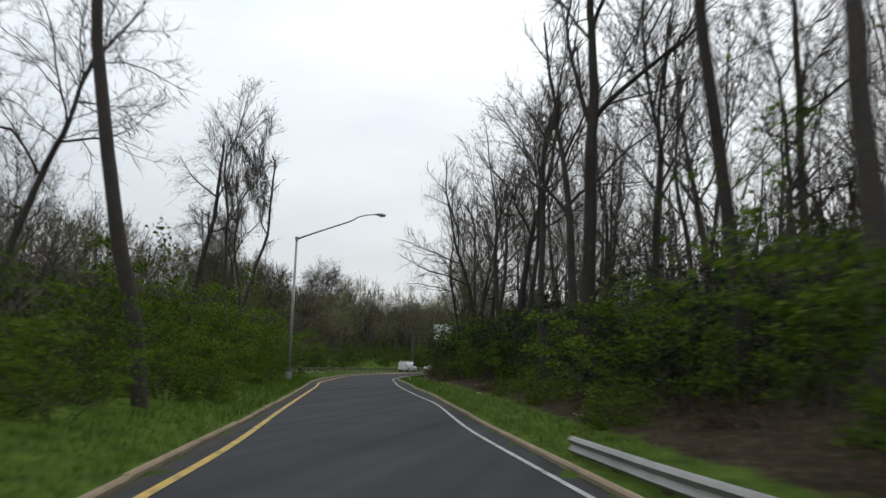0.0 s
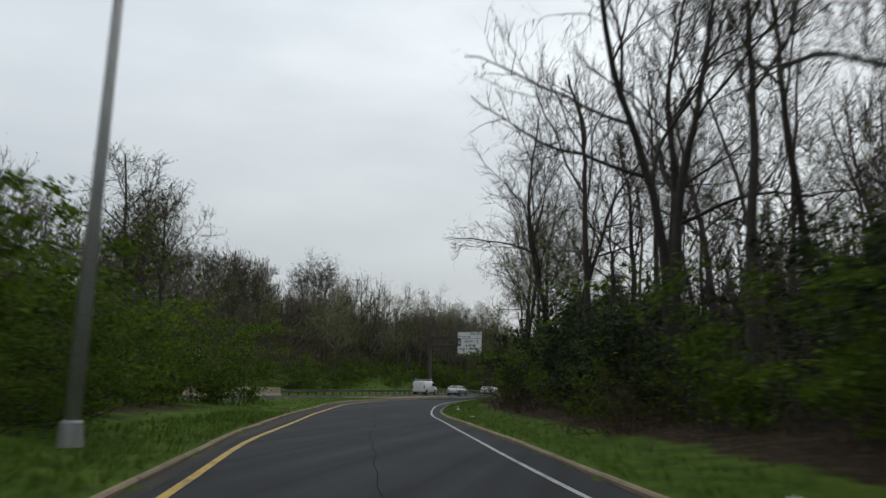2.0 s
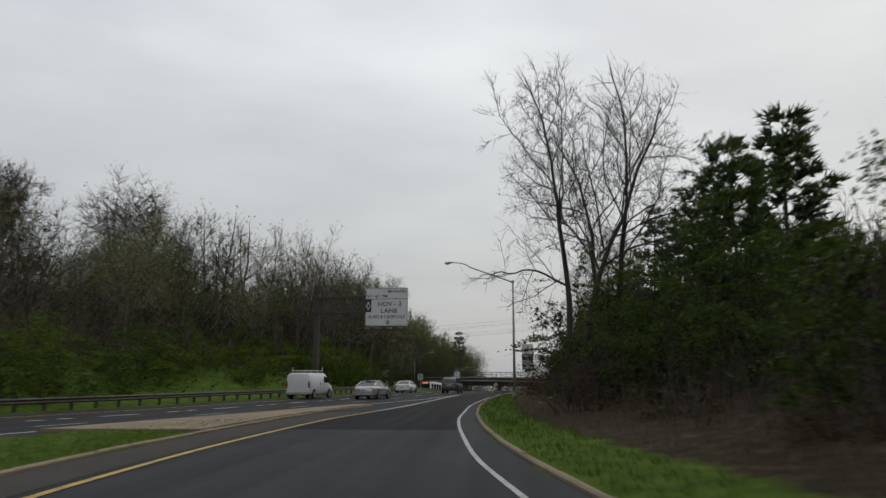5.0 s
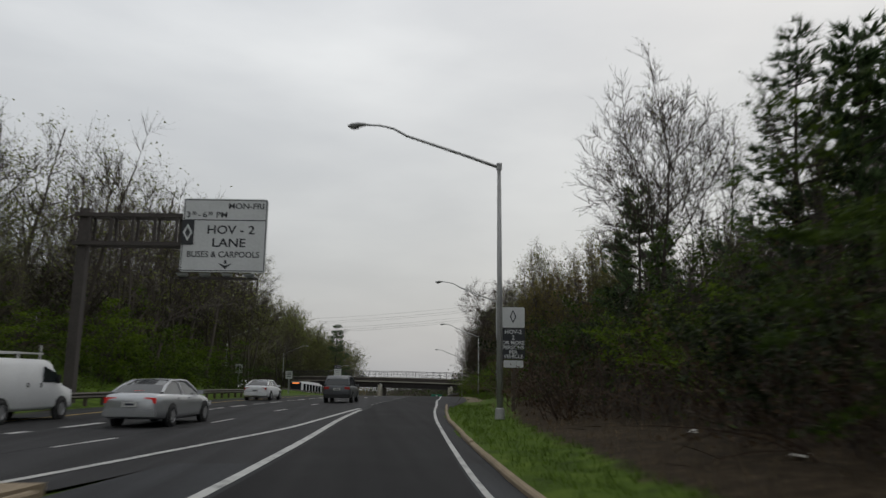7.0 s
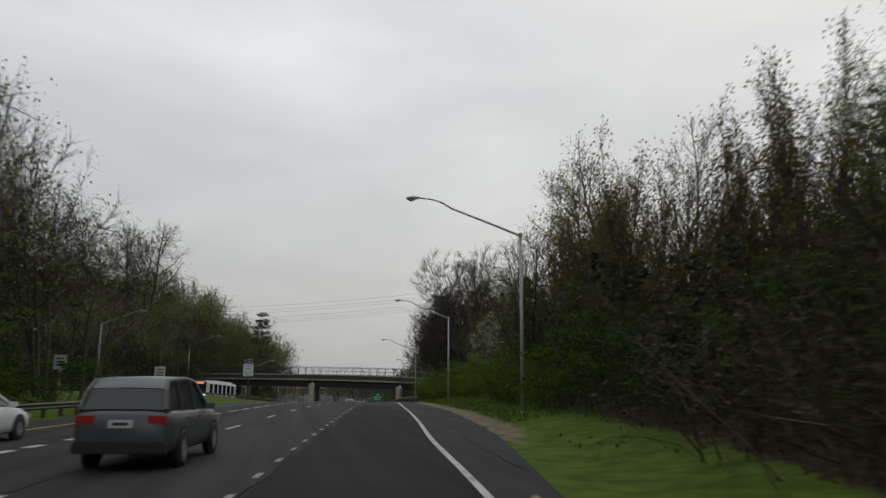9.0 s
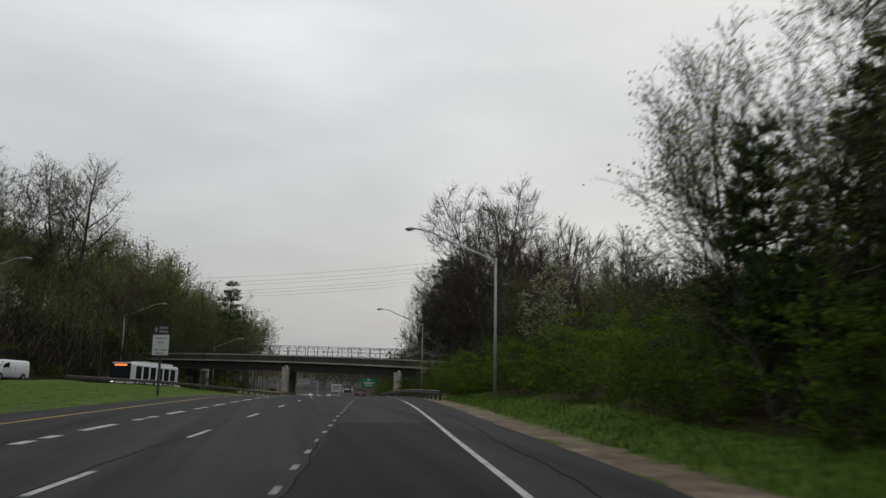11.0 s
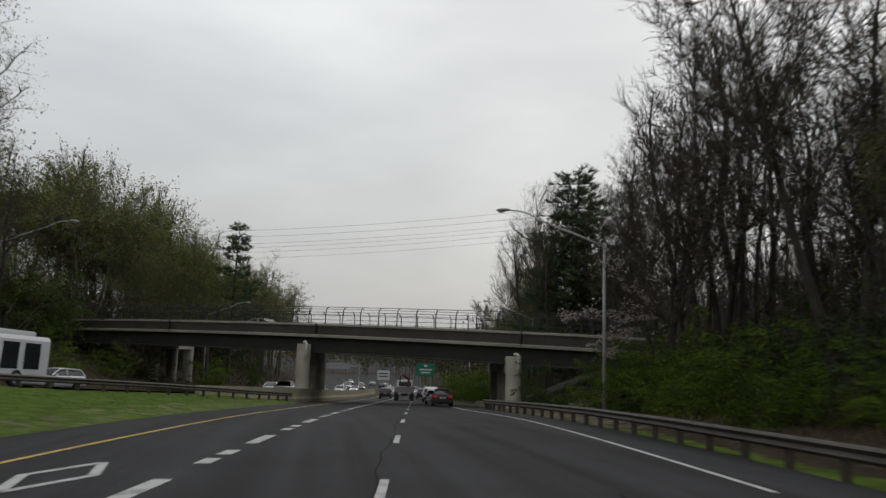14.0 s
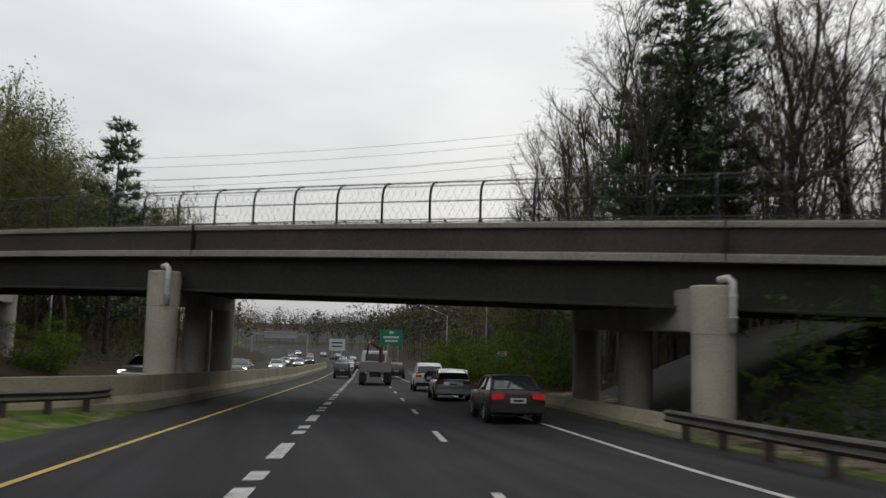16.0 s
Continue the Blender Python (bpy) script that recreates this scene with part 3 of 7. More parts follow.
seam(lambda y: (ramp_yellow(y) + edge_white(y)) / 2, -70, -14, 0.02, slip, 0.009, 0.1)
seam(dotted_x, 62, 160, 0.035, highway, 0.0135, 0.14, 0.6)
seam(dash_x, 20, 190, 0.028, highway, 0.010, -0.16, 2.1)
seam(hov_x, 30, 150, 0.03, highway, 0.010, -0.24, 1.1)
seam(edge_white, 70, 140, 0.028, highway, 0.010, 1.15, 0.3)
for yc, side in ((-38.5, 1), (16.0, 1)):
    cs = Mesh()
    xa, xb = float(ramp_yellow(yc)) + 0.5, float(edge_white(yc)) - 0.4
    pts_ = [(xa + (xb - xa) * k / 10, yc + 0.12 * math.sin(k * 1.3 + yc) + side * 0.05 * k) for k in range(11)]
    for (x0, y0), (x1, y1) in zip(pts_, pts_[1:]):
        cs.add([(x0, y0, float(road_z(y0)) + 0.012), (x1, y1, float(road_z(y1)) + 0.012), (x1, y1 + 0.03, float(road_z(y1)) + 0.012), (x0, y0 + 0.03, float(road_z(y0)) + 0.012)], [(0, 1, 2, 3)])
    part("crack_seal", cs, TAR, slip)


# solid lines
stripe(ramp_yellow, -200, 23, 0.16, "yellow_line", YELLOW_LINE, slip, 0.016)
stripe(ramp_yellow, 23, 58, 0.20, "white_line", WHITE_LINE, slip, 0.016)
stripe(edge_white, -200, 64, 0.11, "white_line", WHITE_LINE, slip, 0.016)
stripe(edge_white, 64, 141, 0.15, "white_line", WHITE_LINE, highway)
stripe(edge_white, 160, 420, 0.15, "white_line", WHITE_LINE, highway)
stripe(dotted_x, -200, 60, 0.20, "white_line", WHITE_LINE, highway)
stripe(yellow_x, -200, 420, 0.15, "yellow_line", YELLOW_LINE, highway)
# lane dashes, each a piece of its own
for y in np.arange(93.2 - 17 * 9.35, 420, 9.35):
    stripe(dash_x, y, y + 2.6, 0.15, "lane_dash", WHITE_LINE, highway)
for y in np.arange(114.3 - 20 * 8.85, 420, 8.85):
    stripe(hov_x, y, y + 2.6, 0.30, "lane_dash", WHITE_LINE, highway)
    stripe(hov_x, y + 4.7, y + 5.6, 0.30, "lane_dash", WHITE_LINE, highway)
    stripe(hov_x, y + 6.3, y + 7.2, 0.30, "lane_dash", WHITE_LINE, highway)
for y in np.arange(66.6, 158, 2.75):
    stripe(dotted_x, y, y + 0.75, 0.13, "lane_dot", DOT_LINE, highway)
for y in np.arange(142, 158, 4.0):
    stripe(edge_white, y, y + 1.4, 0.12, "lane_dash", WHITE_LINE, highway)
for y in np.arange(100, 420, 12.0):
    part("lane_dash", ribbon(lambda q: oncoming_x(q) - 4.6, lambda q: oncoming_x(q) - 4.45, between(y, y + 3), 0.045, 1, lambda q: road_z(q) + oncoming_lift(q)), WHITE_LINE, other)
    part("lane_dash", ribbon(lambda q: oncoming_x(q) - 8.6, lambda q: oncoming_x(q) - 8.45, between(y, y + 3), 0.045, 1, lambda q: road_z(q) + oncoming_lift(q)), WHITE_LINE, other)
# lozenge marking of the reserved lane
loz = Mesh()
lozx = lambda y: float(hov_x(y) - 1.7)
for (x0, y0), (x1, y1) in (((0, 0), (0.52, 1.75)), ((0.52, 1.75), (0, 3.5)), ((0, 3.5), (-0.52, 1.75)), ((-0.52, 1.75), (0, 0))):
    y = 159.8
    pts = [(lozx(y + yy) + xx + s, y + yy, float(road_z(y + yy)) + 0.012) for xx, yy, s in ((x0, y0, -0.09), (x0, y0, 0.09), (x1, y1, 0.09), (x1, y1, -0.09))]
    loz.add(pts, [(0, 1, 2, 3)])
part("lozenge_marking", loz, WHITE_LINE, highway)


def kerb_run(name, line, y0, y1, side, material, parent, step=3.0, h=0.10, w=0.11):
    """A kerb laid in lengths with open joints and small shifts."""
    rng = random.Random(5)
    y = y0
    while y < y1 - 0.5:
        ye = min(y + step, y1)
        s = Mesh()
        rows = []
        dz = rng.uniform(-0.015, 0.012)
        dx = rng.uniform(-0.015, 0.015)
        for yy in np.linspace(y + 0.012, ye - 0.012, 3):
            x0, z0 = float(line(yy)) + dx, float(road_z(yy)) + dz
            rows.append([(x0, yy, z0 - 0.12), (x0 - side * 0.01, yy, z0 + h - 0.03), (x0 + side * 0.025, yy, z0 + h), (x0 + side * w, yy, z0 + h), (x0 + side * w, yy, z0 - 0.12)])
        if side < 0:
            rows = [r[::-1] for r in rows]
        s.loft(rows, 0)
        part("kerb_stone", s, material, parent)
        y = ye


kr = empty("kerb", label="worn tan concrete kerb along the grass verge", category="kerb", kind="structure")
kerb_run("kerb", kerb_right, -130, 66, 1, KERB, kr)
kl = empty("kerb", label="worn tan concrete kerb beside the yellow line", category="kerb", kind="structure")
kerb_run("kerb", kerb_left, -130, 30, -1, KERB, kl)
# tapering concrete nose between ramp and highway
nose = Mesh()
rows = []
for y in np.linspace(6, 30.5, 16):
    l, r, z = float(gore_x(y)) + 0.4, float(kerb_left(y)) - 0.2, float(road_z(y))
    l = min(l, r - 0.25)
    rows.append([(l, y, z - 0.1), (l + 0.03, y, z + 0.11), (l + 0.08, y, z + 0.13), (r, y, z + 0.13), (r, y, z - 0.1)])
nose.loft(rows)
solid("traffic_island", nose, KERB, "tapering worn concrete island between ramp and highway", "traffic island", kind="structure")


# ---------------------------------------------------------------- trees and shrubs
def bent_path(rng, start, direction, length, segs, wander, lift):
    """A wandering branch line that leans towards the light."""
    p, d = Vector(start), Vector(direction).normalized()
    pts = [p.copy()]
    for _ in range(segs):
        d = (d + Vector((rng.gauss(0, wander), rng.gauss(0, wander), rng.gauss(0, wander) + lift))).normalized()
        p = p + d * (length / segs)
        pts.append(p.copy())
    return pts


def along(pts, f):
    k = f * (len(pts) - 1)
    i = min(int(k), len(pts) - 2)
    return pts[i].lerp(pts[i + 1], k - i), (pts[i + 1] - pts[i]).normalized()


def side_way(rng, d, spread):
    """A direction that leaves d at about the angle spread."""
    a = d.orthogonal().normalized()
    a.rotate(Matrix.Rotation(rng.uniform(0, 2 * math.pi), 3, d))
    return (d * math.cos(spread) + a * math.sin(spread)).normalized()


def leaf_quad(mesh, rng, p, size, m, flat=0.0, long=1.5):
    a = Vector((rng.gauss(0, 1), rng.gauss(0, 1), rng.gauss(0, 1) * (1 - flat))).normalized()
    b = a.cross(Vector((rng.gauss(0, 1), rng.gauss(0, 1), rng.gauss(0, 1)))).normalized()
    a, b = a * size * long * 0.5, b * size * 0.5
    mesh.add([tuple(p - a), tuple(p + b * 0.9 - a * 0.1), tuple(p + a), tuple(p - b * 0.9 - a * 0.1)], [(0, 1, 2, 3)], m)


def bud_tri(mesh, rng, p, size, m):
    """A small opening leaf."""
    a = Vector((rng.gauss(0, 1), rng.gauss(0, 1), rng.gauss(0, 1))).normalized()
    b = a.cross(Vector((rng.gauss(0, 1), rng.gauss(0, 1), rng.gauss(0, 1)))).normalized()
    mesh.add([tuple(p - a * size * 0.7), tuple(p + a * size * 0.4 + b * size * 0.55), tuple(p + a * size * 0.5 - b * size * 0.5)], [(0, 1, 2)], m)


def blade(mesh, p, q, w, m=0):
    """A twig too thin to show its thickness."""
    d = q - p
    s = d.cross(Vector((0.3, 0.5, 0.8)) if abs(d.z) < 0.9 * d.length else Vector((1, 0.4, 0))).normalized() * (w / 2)
    mesh.add([tuple(p - s), tuple(p + s), tuple(q)], [(0, 1, 2)], m)


class Skeleton:
    """Branches and twigs of one tree before they become a mesh."""

    def __init__(self):
        self.limbs, self.twigs, self.ends = [], [], []


def tree_skeleton(seed, height, radius, clear=0.3, fan=0.7, sides_=2, k_main=0.86, k_side=0.62, bend=0.14, lift=0.07, wander=0.10, lmin=0.055, round_at=0.62, round_r=0.42, tips=5, tip_len=0.055, forks=1, splay=0.14, lean=(0, 0), droop=0.0, first=0.16, shoots=3, spray=2):
    """Grows a tree of height 1, then scales it: a trunk that keeps dividing into a leader and side limbs inside a rounded outline."""
    rng = random.Random(seed)
    sk = Skeleton()

    def outside(p):
        z = (p.z - round_at) / (1.02 - round_at) if p.z > round_at else (round_at - p.z) / max(0.05, round_at - clear * 0.55)
        return math.hypot(p.x - lean[0] * p.z, p.y - lean[1] * p.z) / round_r > math.sqrt(max(0.0, 1 - min(1.0, z) ** 2)) + 0.08 or p.z > 1.04

    def twig(pts, ln):
        q, v = along(pts, rng.uniform(0.05, 1.0))
        w = side_way(rng, (v + Vector((0, 0, lift * 2 - droop * 3))).normalized(), rng.uniform(0.25, 0.85))
        b = q + w * ln * rng.uniform(0.6, 1.3)
        sk.twigs.append((q, b))
        sk.ends.append(b)
        for k in range(spray):
            q2 = q.lerp(b, rng.uniform(0.2, 0.9))
            b2 = q2 + side_way(rng, (w + Vector((0, 0, lift - droop * 3))).normalized(), rng.uniform(0.3, 0.8)) * ln * rng.uniform(0.35, 0.75)
            sk.twigs.append((q2, b2))
            sk.ends.append(b2)

    def grow(p, d, ln, r, turn, level):
        n = 3 if ln > 0.1 else 2
        pts = bent_path(rng, p, d, ln, n, wander * (0.5 if level == 1 else 1), lift * 0.4 - droop * (level > 2))
        if level == 1 and outside(pts[-1]):
            ln = lmin * 0.98
            pts = bent_path(rng, p, d, ln, n, wander, lift)
        elif outside(pts[-1]):
            ln *= 0.5
            pts = bent_path(rng, p, d, ln, n, wander, lift * 0.4)
            if ln > lmin and outside(pts[-1]):
                ln = lmin * 0.98
        e = (pts[-1] - pts[-2]).normalized()
        r1 = r * 0.82
        sk.limbs.append((pts, r, r1))
        if ln < lmin:
            for t in range(tips):
                twig(pts, tip_len)
            return
        if level > 1:
            for t in range(shoots):
                twig(pts, tip_len * 0.9)
        a = e.orthogonal().normalized()
        for s in range(sides_ if level < 3 else 1):
            q, v = along(pts, rng.uniform(0.35, 1.0))
            c = a.copy()
            c.rotate(Matrix.Rotation(turn + s * 2.4 + rng.uniform(-0.5, 0.5), 3, e))
            ang = fan * rng.uniform(0.7, 1.2)
            grow(q, (v * math.cos(ang) + c * math.sin(ang)).normalized(), ln * k_side * rng.uniform(0.85, 1.2), r * 0.46, turn + 1.1, level + 1)
        c = a.copy()
        c.rotate(Matrix.Rotation(turn + 4.0, 3, e))
        grow(pts[-1], (e + c * bend * rng.uniform(0.4, 1.5) * (0.5 if level == 1 else 1)).normalized(), ln * k_main, r1, turn + 2.4, level)

    for f in range(forks):
        ang = 2 * math.pi * f / forks + rng.uniform(-0.4, 0.4)
        out = splay if forks > 1 else 0.02
        way = Vector((math.cos(ang) * out + lean[0], math.sin(ang) * out + lean[1], 1)).normalized()
        r0 = radius / height * (0.75 if forks > 1 else 1)
        bole = bent_path(rng, (math.cos(ang) * r0 * 0.6 * (forks > 1), math.sin(ang) * r0 * 0.6 * (forks > 1), -0.015), way, clear, 4, 0.05, 0.01)
        sk.limbs.append((bole, r0 * 1.15, r0 * 0.86))
        grow(bole[-1], (bole[-1] - bole[-2]).normalized(), first, r0 * 0.86, rng.uniform(0, 6), 1)
    top = max(b.z for b in sk.ends)
    k = height / top
    sk.limbs = [([q * k for q in pts], a * k, b * k) for pts, a, b in sk.limbs]
    sk.twigs = [(a * k, b * k) for a, b in sk.twigs]
    sk.ends = [b * k for b in sk.ends]
    return sk


def tree_meshes(twig_w=0.024, buds=0, bud_size=0.10, thin=0.035, thinner=0.014, ivy=0, **kw):
    """Trunk with limbs, and a crown of fine branches, twigs and buds."""
    sk = tree_skeleton(**kw)
    rng = random.Random(kw["seed"] + 500)
    wood, crown = Mesh(), Mesh()
    for pts, r0, r1 in sk.limbs:
        n = len(pts) - 1
        rad = [r0 + (r1 - r0) * i / n for i in range(n + 1)]
        if r0 > thin:
            wood.tube(pts, rad, 8 if r0 > 0.12 else 4, 0)
        elif r0 > thinner:
            crown.tube([pts[0], pts[-1]], [r0, r1], 3, 0)
        else:
            blade(crown, pts[0], pts[-1], max(twig_w * 1.25, r0 * 2))
    for a, b in sk.twigs:
        blade(crown, a, b, twig_w)
    for _ in range(buds):
        p = rng.choice(sk.ends)
        bud_tri(crown, rng, p + Vector((rng.gauss(0, 0.14), rng.gauss(0, 0.14), rng.gauss(0, 0.14))), bud_size * rng.uniform(0.6, 1.4), 1)
    for _ in range(ivy):
        pts, r0, r1 = rng.choice(sk.limbs[:4 + len(sk.limbs) // 4])
        q, d = along(pts, rng.random())
        s = d.orthogonal().normalized()
        s.rotate(Matrix.Rotation(rng.uniform(0, 6.28), 3, d))
        q = q + s * (r0 + abs(rng.gauss(0, 0.12)))
        blade(crown, q, q + Vector((rng.gauss(0, 0.1), rng.gauss(0, 0.1), -rng.uniform(0.3, 1.4))), 0.03)
    return wood, crown


def tree_proto(name, label, category, bark, twig, leaf, **kw):
    """A tree with its trunk and crown, the pattern for its copies."""
    wood, crown = tree_meshes(**kw)
    t = empty(name, label=label, category=category)
    part("trunk", wood, [bark], t, smooth=True)
    part("crown", crown, [twig, leaf], t)
    return t


def pine_proto(name, label, seed, height, radius, width, first=0.15, tiers=17, tufts=13, gap=0.15):
    rng = random.Random(seed)
    wood, crown = Mesh(), Mesh()
    pts = bent_path(rng, (0, 0, -0.3), (0, 0, 1), height + 0.3, 9, 0.015, 0.02)
    wood.tube(pts, [radius * (1 - i / 9.6) for i in range(10)], 7, 0)
    for k in range(tiers):
        f = first + (0.98 - first) * (k + rng.random() * 0.5) / tiers
        p, _ = along(pts, f)
        shape = (1 - (f - first) / (1 - first)) ** 0.75
        n = rng.randint(4, 6)
        a0 = rng.uniform(0, 6)
        for j in range(n):
            if rng.random() < gap * 0.5:
                continue
            a = a0 + 2 * math.pi * j / n + rng.uniform(-0.3, 0.3)
            ln = width * (0.18 + shape) * rng.uniform(0.6, 1.1)
            bp = bent_path(rng, p, (math.cos(a), math.sin(a), 0.15), ln, 4, 0.08, 0.06)
            crown.tube(bp, [0.05 * shape + 0.02, 0.04 * shape + 0.015, 0.03, 0.02, 0], 3, 0, tip=True)
            for c in range(max(3, int(tufts * (0.35 + shape)))):
                q, d = along(bp, rng.uniform(0.25, 1.0))
                q = q + Vector((rng.gauss(0, 0.22), rng.gauss(0, 0.22), rng.gauss(0.08, 0.12)))
                for b in range(9):
                    w = (d + Vector((rng.gauss(0, 0.7), rng.gauss(0, 0.7), rng.gauss(0.35, 0.5)))).normalized()
                    s = w.orthogonal().normalized() * 0.065
                    L = w * rng.uniform(0.4, 0.75)
                    crown.add([tuple(q - s), tuple(q + s), tuple(q + L)], [(0, 1, 2)], 1)
    t = empty(name, label=label, category="tree")
    part("trunk", wood, [BARK_DARK], t, smooth=True)
    part("crown", crown, [BARK_DARK, NEEDLE], t)
    return t


def dogwood_proto():
    """A small tree that reaches over the verge with flat layers of blossom."""
    rng = random.Random(111)
    wood, crown = Mesh(), Mesh()
    pts = bent_path(rng, (0, 0, -0.3), (0.02, 0, 1), 8.3, 8, 0.05, 0.05)
    wood.tube(pts, [0.13 * (1 - i / 8.6) + 0.01 for i in range(9)], 8, 0)
    limbs = [(rng.uniform(0.60, 0.72), 3.72 + rng.uniform(-0.42, 0.42), rng.uniform(4.2, 6.8)) for _ in range(7)]
    limbs += [(rng.uniform(0.5, 0.95), rng.uniform(0, 6.28), rng.uniform(1.2, 2.4)) for _ in range(7)]
    for f, a, ln in limbs:
        p, _ = along(pts, f)
        bp = bent_path(rng, p, (math.cos(a), math.sin(a), 0.10), ln, 7, 0.12, -0.01)
        crown.tube(bp, [0.05 * (1 - i / 7.2) + 0.008 for i in range(8)], 4, 0)
        for _ in range(int(ln * 4)):
            q, d = along(bp, rng.uniform(0.25, 1.0))
            side = Vector((-d.y, d.x, 0.15)) * rng.choice((-1, 1)) + d * 0.7
            tp = bent_path(rng, q, side, rng.uniform(0.4, 1.2), 3, 0.15, 0.05)
            crown.tube(tp, [0.014, 0.011, 0.008, 0.004], 3, 0)
            if ln > 3 or rng.random() < 0.3:
                for _ in range(rng.randint(10, 16)):
                    c, _d = along(tp, rng.uniform(0.1, 1.0))
                    c = c + Vector((rng.gauss(0, 0.12), rng.gauss(0, 0.12), rng.gauss(0.05, 0.05)))
                    leaf_quad(crown, rng, c, rng.uniform(0.09, 0.15), 1, 0.6, 1.1)
    t = empty("dogwood", label="small leaning dogwood with flat layers of pale pink blossom", category="tree")
    part("trunk", wood, [BARK], t, smooth=True)
    part("crown", crown, [TWIG, BLOSSOM_PINK], t)
    return t


def shrub_proto(name, label, seed, width, height, leaf, stems=15, leaves=1300, size=0.12, stem_mat=None, arch=0.12, category="shrub", sprays=6):
    """A many-stemmed shrub: arching stems that carry flat, uneven sprays of small leaves with gaps between them."""
    rng = random.Random(seed)
    wood, green = Mesh(), Mesh()
    tips_ = []
    for k in range(stems):
        a = rng.uniform(0, 2 * math.pi)
        out = rng.uniform(0.05, 0.85)
        ln = height * rng.uniform(0.6, 1.25)
        base = (math.cos(a) * width * 0.3 * rng.random(), math.sin(a) * width * 0.3 * rng.random(), -0.15)
        sp = bent_path(rng, base, (math.cos(a) * out * width / height * 0.8, math.sin(a) * out * width / height * 0.8, 1), ln, 4, 0.16, -arch)
        r = rng.uniform(0.010, 0.024)
        wood.tube(sp, [r, r * 0.8, r * 0.6, r * 0.4, 0], 3, 0, tip=True)
        for s in range(sprays):
            q, d = along(sp, rng.uniform(0.08, 1))
            e = bent_path(rng, q, side_way(rng, d, rng.uniform(0.5, 1.1)), ln * rng.uniform(0.15, 0.42), 3, 0.2, -arch * 0.6)
            blade(wood, e[0], e[2], r)
            blade(wood, e[1], e[3], r * 0.8)
            tips_.append((e, rng.uniform(0.05, 1.0) ** 1.6, rng.uniform(0.08, 0.22)))
    weights = [w for _, w, _ in tips_]
    for e, _, wide in rng.choices(tips_, weights, k=leaves):
        q, d = along(e, rng.random() ** 0.7)
        p = q + Vector((rng.gauss(0, wide), rng.gauss(0, wide), rng.gauss(0, wide * 0.33)))
        if p.z < 0.03:
            p.z = 0.03 + rng.random() * 0.2
        bud_tri(green, rng, p, size * rng.uniform(0.55, 1.3), 0)
    t = empty(name, label=label, category=category)
    part("branchwork", wood, [stem_mat or BARK_DARK], t)
    if leaves:
        part("foliage", green, [leaf], t)
    return t


TALL = [tree_proto("tree", "tall bare tree with dark trunk and sparse buds", "tree", BARK_DARK, TWIG, BUD, seed=11 + i, height=h, radius=r, clear=cf, fan=fn, forks=fk, splay=0.12, round_at=0.68, round_r=rr, k_main=0.88, k_side=0.66, lift=0.06, wander=0.13, first=0.13, lmin=0.036, tips=4, tip_len=0.05, shoots=1, spray=1, twig_w=0.026, buds=420, bud_size=0.07, ivy=iv)
        for i, (h, r, cf, fn, fk, rr, iv) in enumerate([(20, 0.24, 0.38, 0.62, 1, 0.21, 60), (22, 0.27, 0.42, 0.55, 1, 0.2, 0), (18, 0.19, 0.30, 0.68, 1, 0.24, 0), (21, 0.24, 0.34, 0.6, 2, 0.22, 90), (19, 0.18, 0.46, 0.55, 1, 0.17, 40)])]
GREENING = [tree_proto("tree", "tree with fresh yellow-green buds on grey branches", "tree", BARK, TWIG_OLIVE, BUD, seed=31 + i, height=h, radius=r, clear=cl, fan=0.85, forks=fk, splay=0.32, round_at=0.6, round_r=0.36, k_main=0.87, k_side=0.66, lift=0.09, first=0.15, lmin=0.04, tips=4, tip_len=0.06, twig_w=0.027, shoots=2, spray=1, buds=8000, bud_size=0.085)
            for i, (h, r, fk, cl) in enumerate([(16, 0.19, 1, 0.2), (14, 0.16, 3, 0.16), (18, 0.21, 1, 0.24)])]
ROUND = [tree_proto("tree", "broad bare tree with a fine rounded crown of twigs", "tree", BARK, TWIG_RED, BUD_RED, seed=51 + i, height=h, radius=0.30, clear=cl, fan=0.8, forks=fk, splay=0.3, round_at=0.6, round_r=0.40, k_main=0.87, k_side=0.70, lift=0.09, wander=0.08, first=0.14, lmin=0.034, shoots=2, spray=1, tips=5, tip_len=0.05, twig_w=0.032, buds=1200, bud_size=0.08)
         for i, (h, fk, cl) in enumerate([(21, 2, 0.22), (19, 3, 0.2)])]
OPEN = [tree_proto("tree", "tall spreading tree with pale green buds at its branch ends", "tree", BARK_DARK, TWIG, BUD, seed=61 + i, height=24, radius=0.32, clear=0.34, fan=0.85, forks=fk, splay=0.16, round_at=0.7, round_r=0.38, k_main=0.86, k_side=0.68, lift=0.07, wander=0.10, first=0.14, lmin=0.034, tips=4, tip_len=0.045, twig_w=0.042, shoots=2, spray=1, buds=5200, bud_size=0.10)
        for i, fk in enumerate((1, 2))]
UPRIGHT = tree_proto("tree", "upright bare tree with an oval crown of fine budding twigs", "tree", BARK, TWIG, BUD, seed=66, height=17.5, radius=0.17, clear=0.2, fan=0.75, round_at=0.52, round_r=0.2, k_main=0.9, k_side=0.75, lift=0.12, wander=0.06, first=0.11, lmin=0.036, tips=5, tip_len=0.05, shoots=2, spray=1, twig_w=0.024, buds=900, bud_size=0.07)
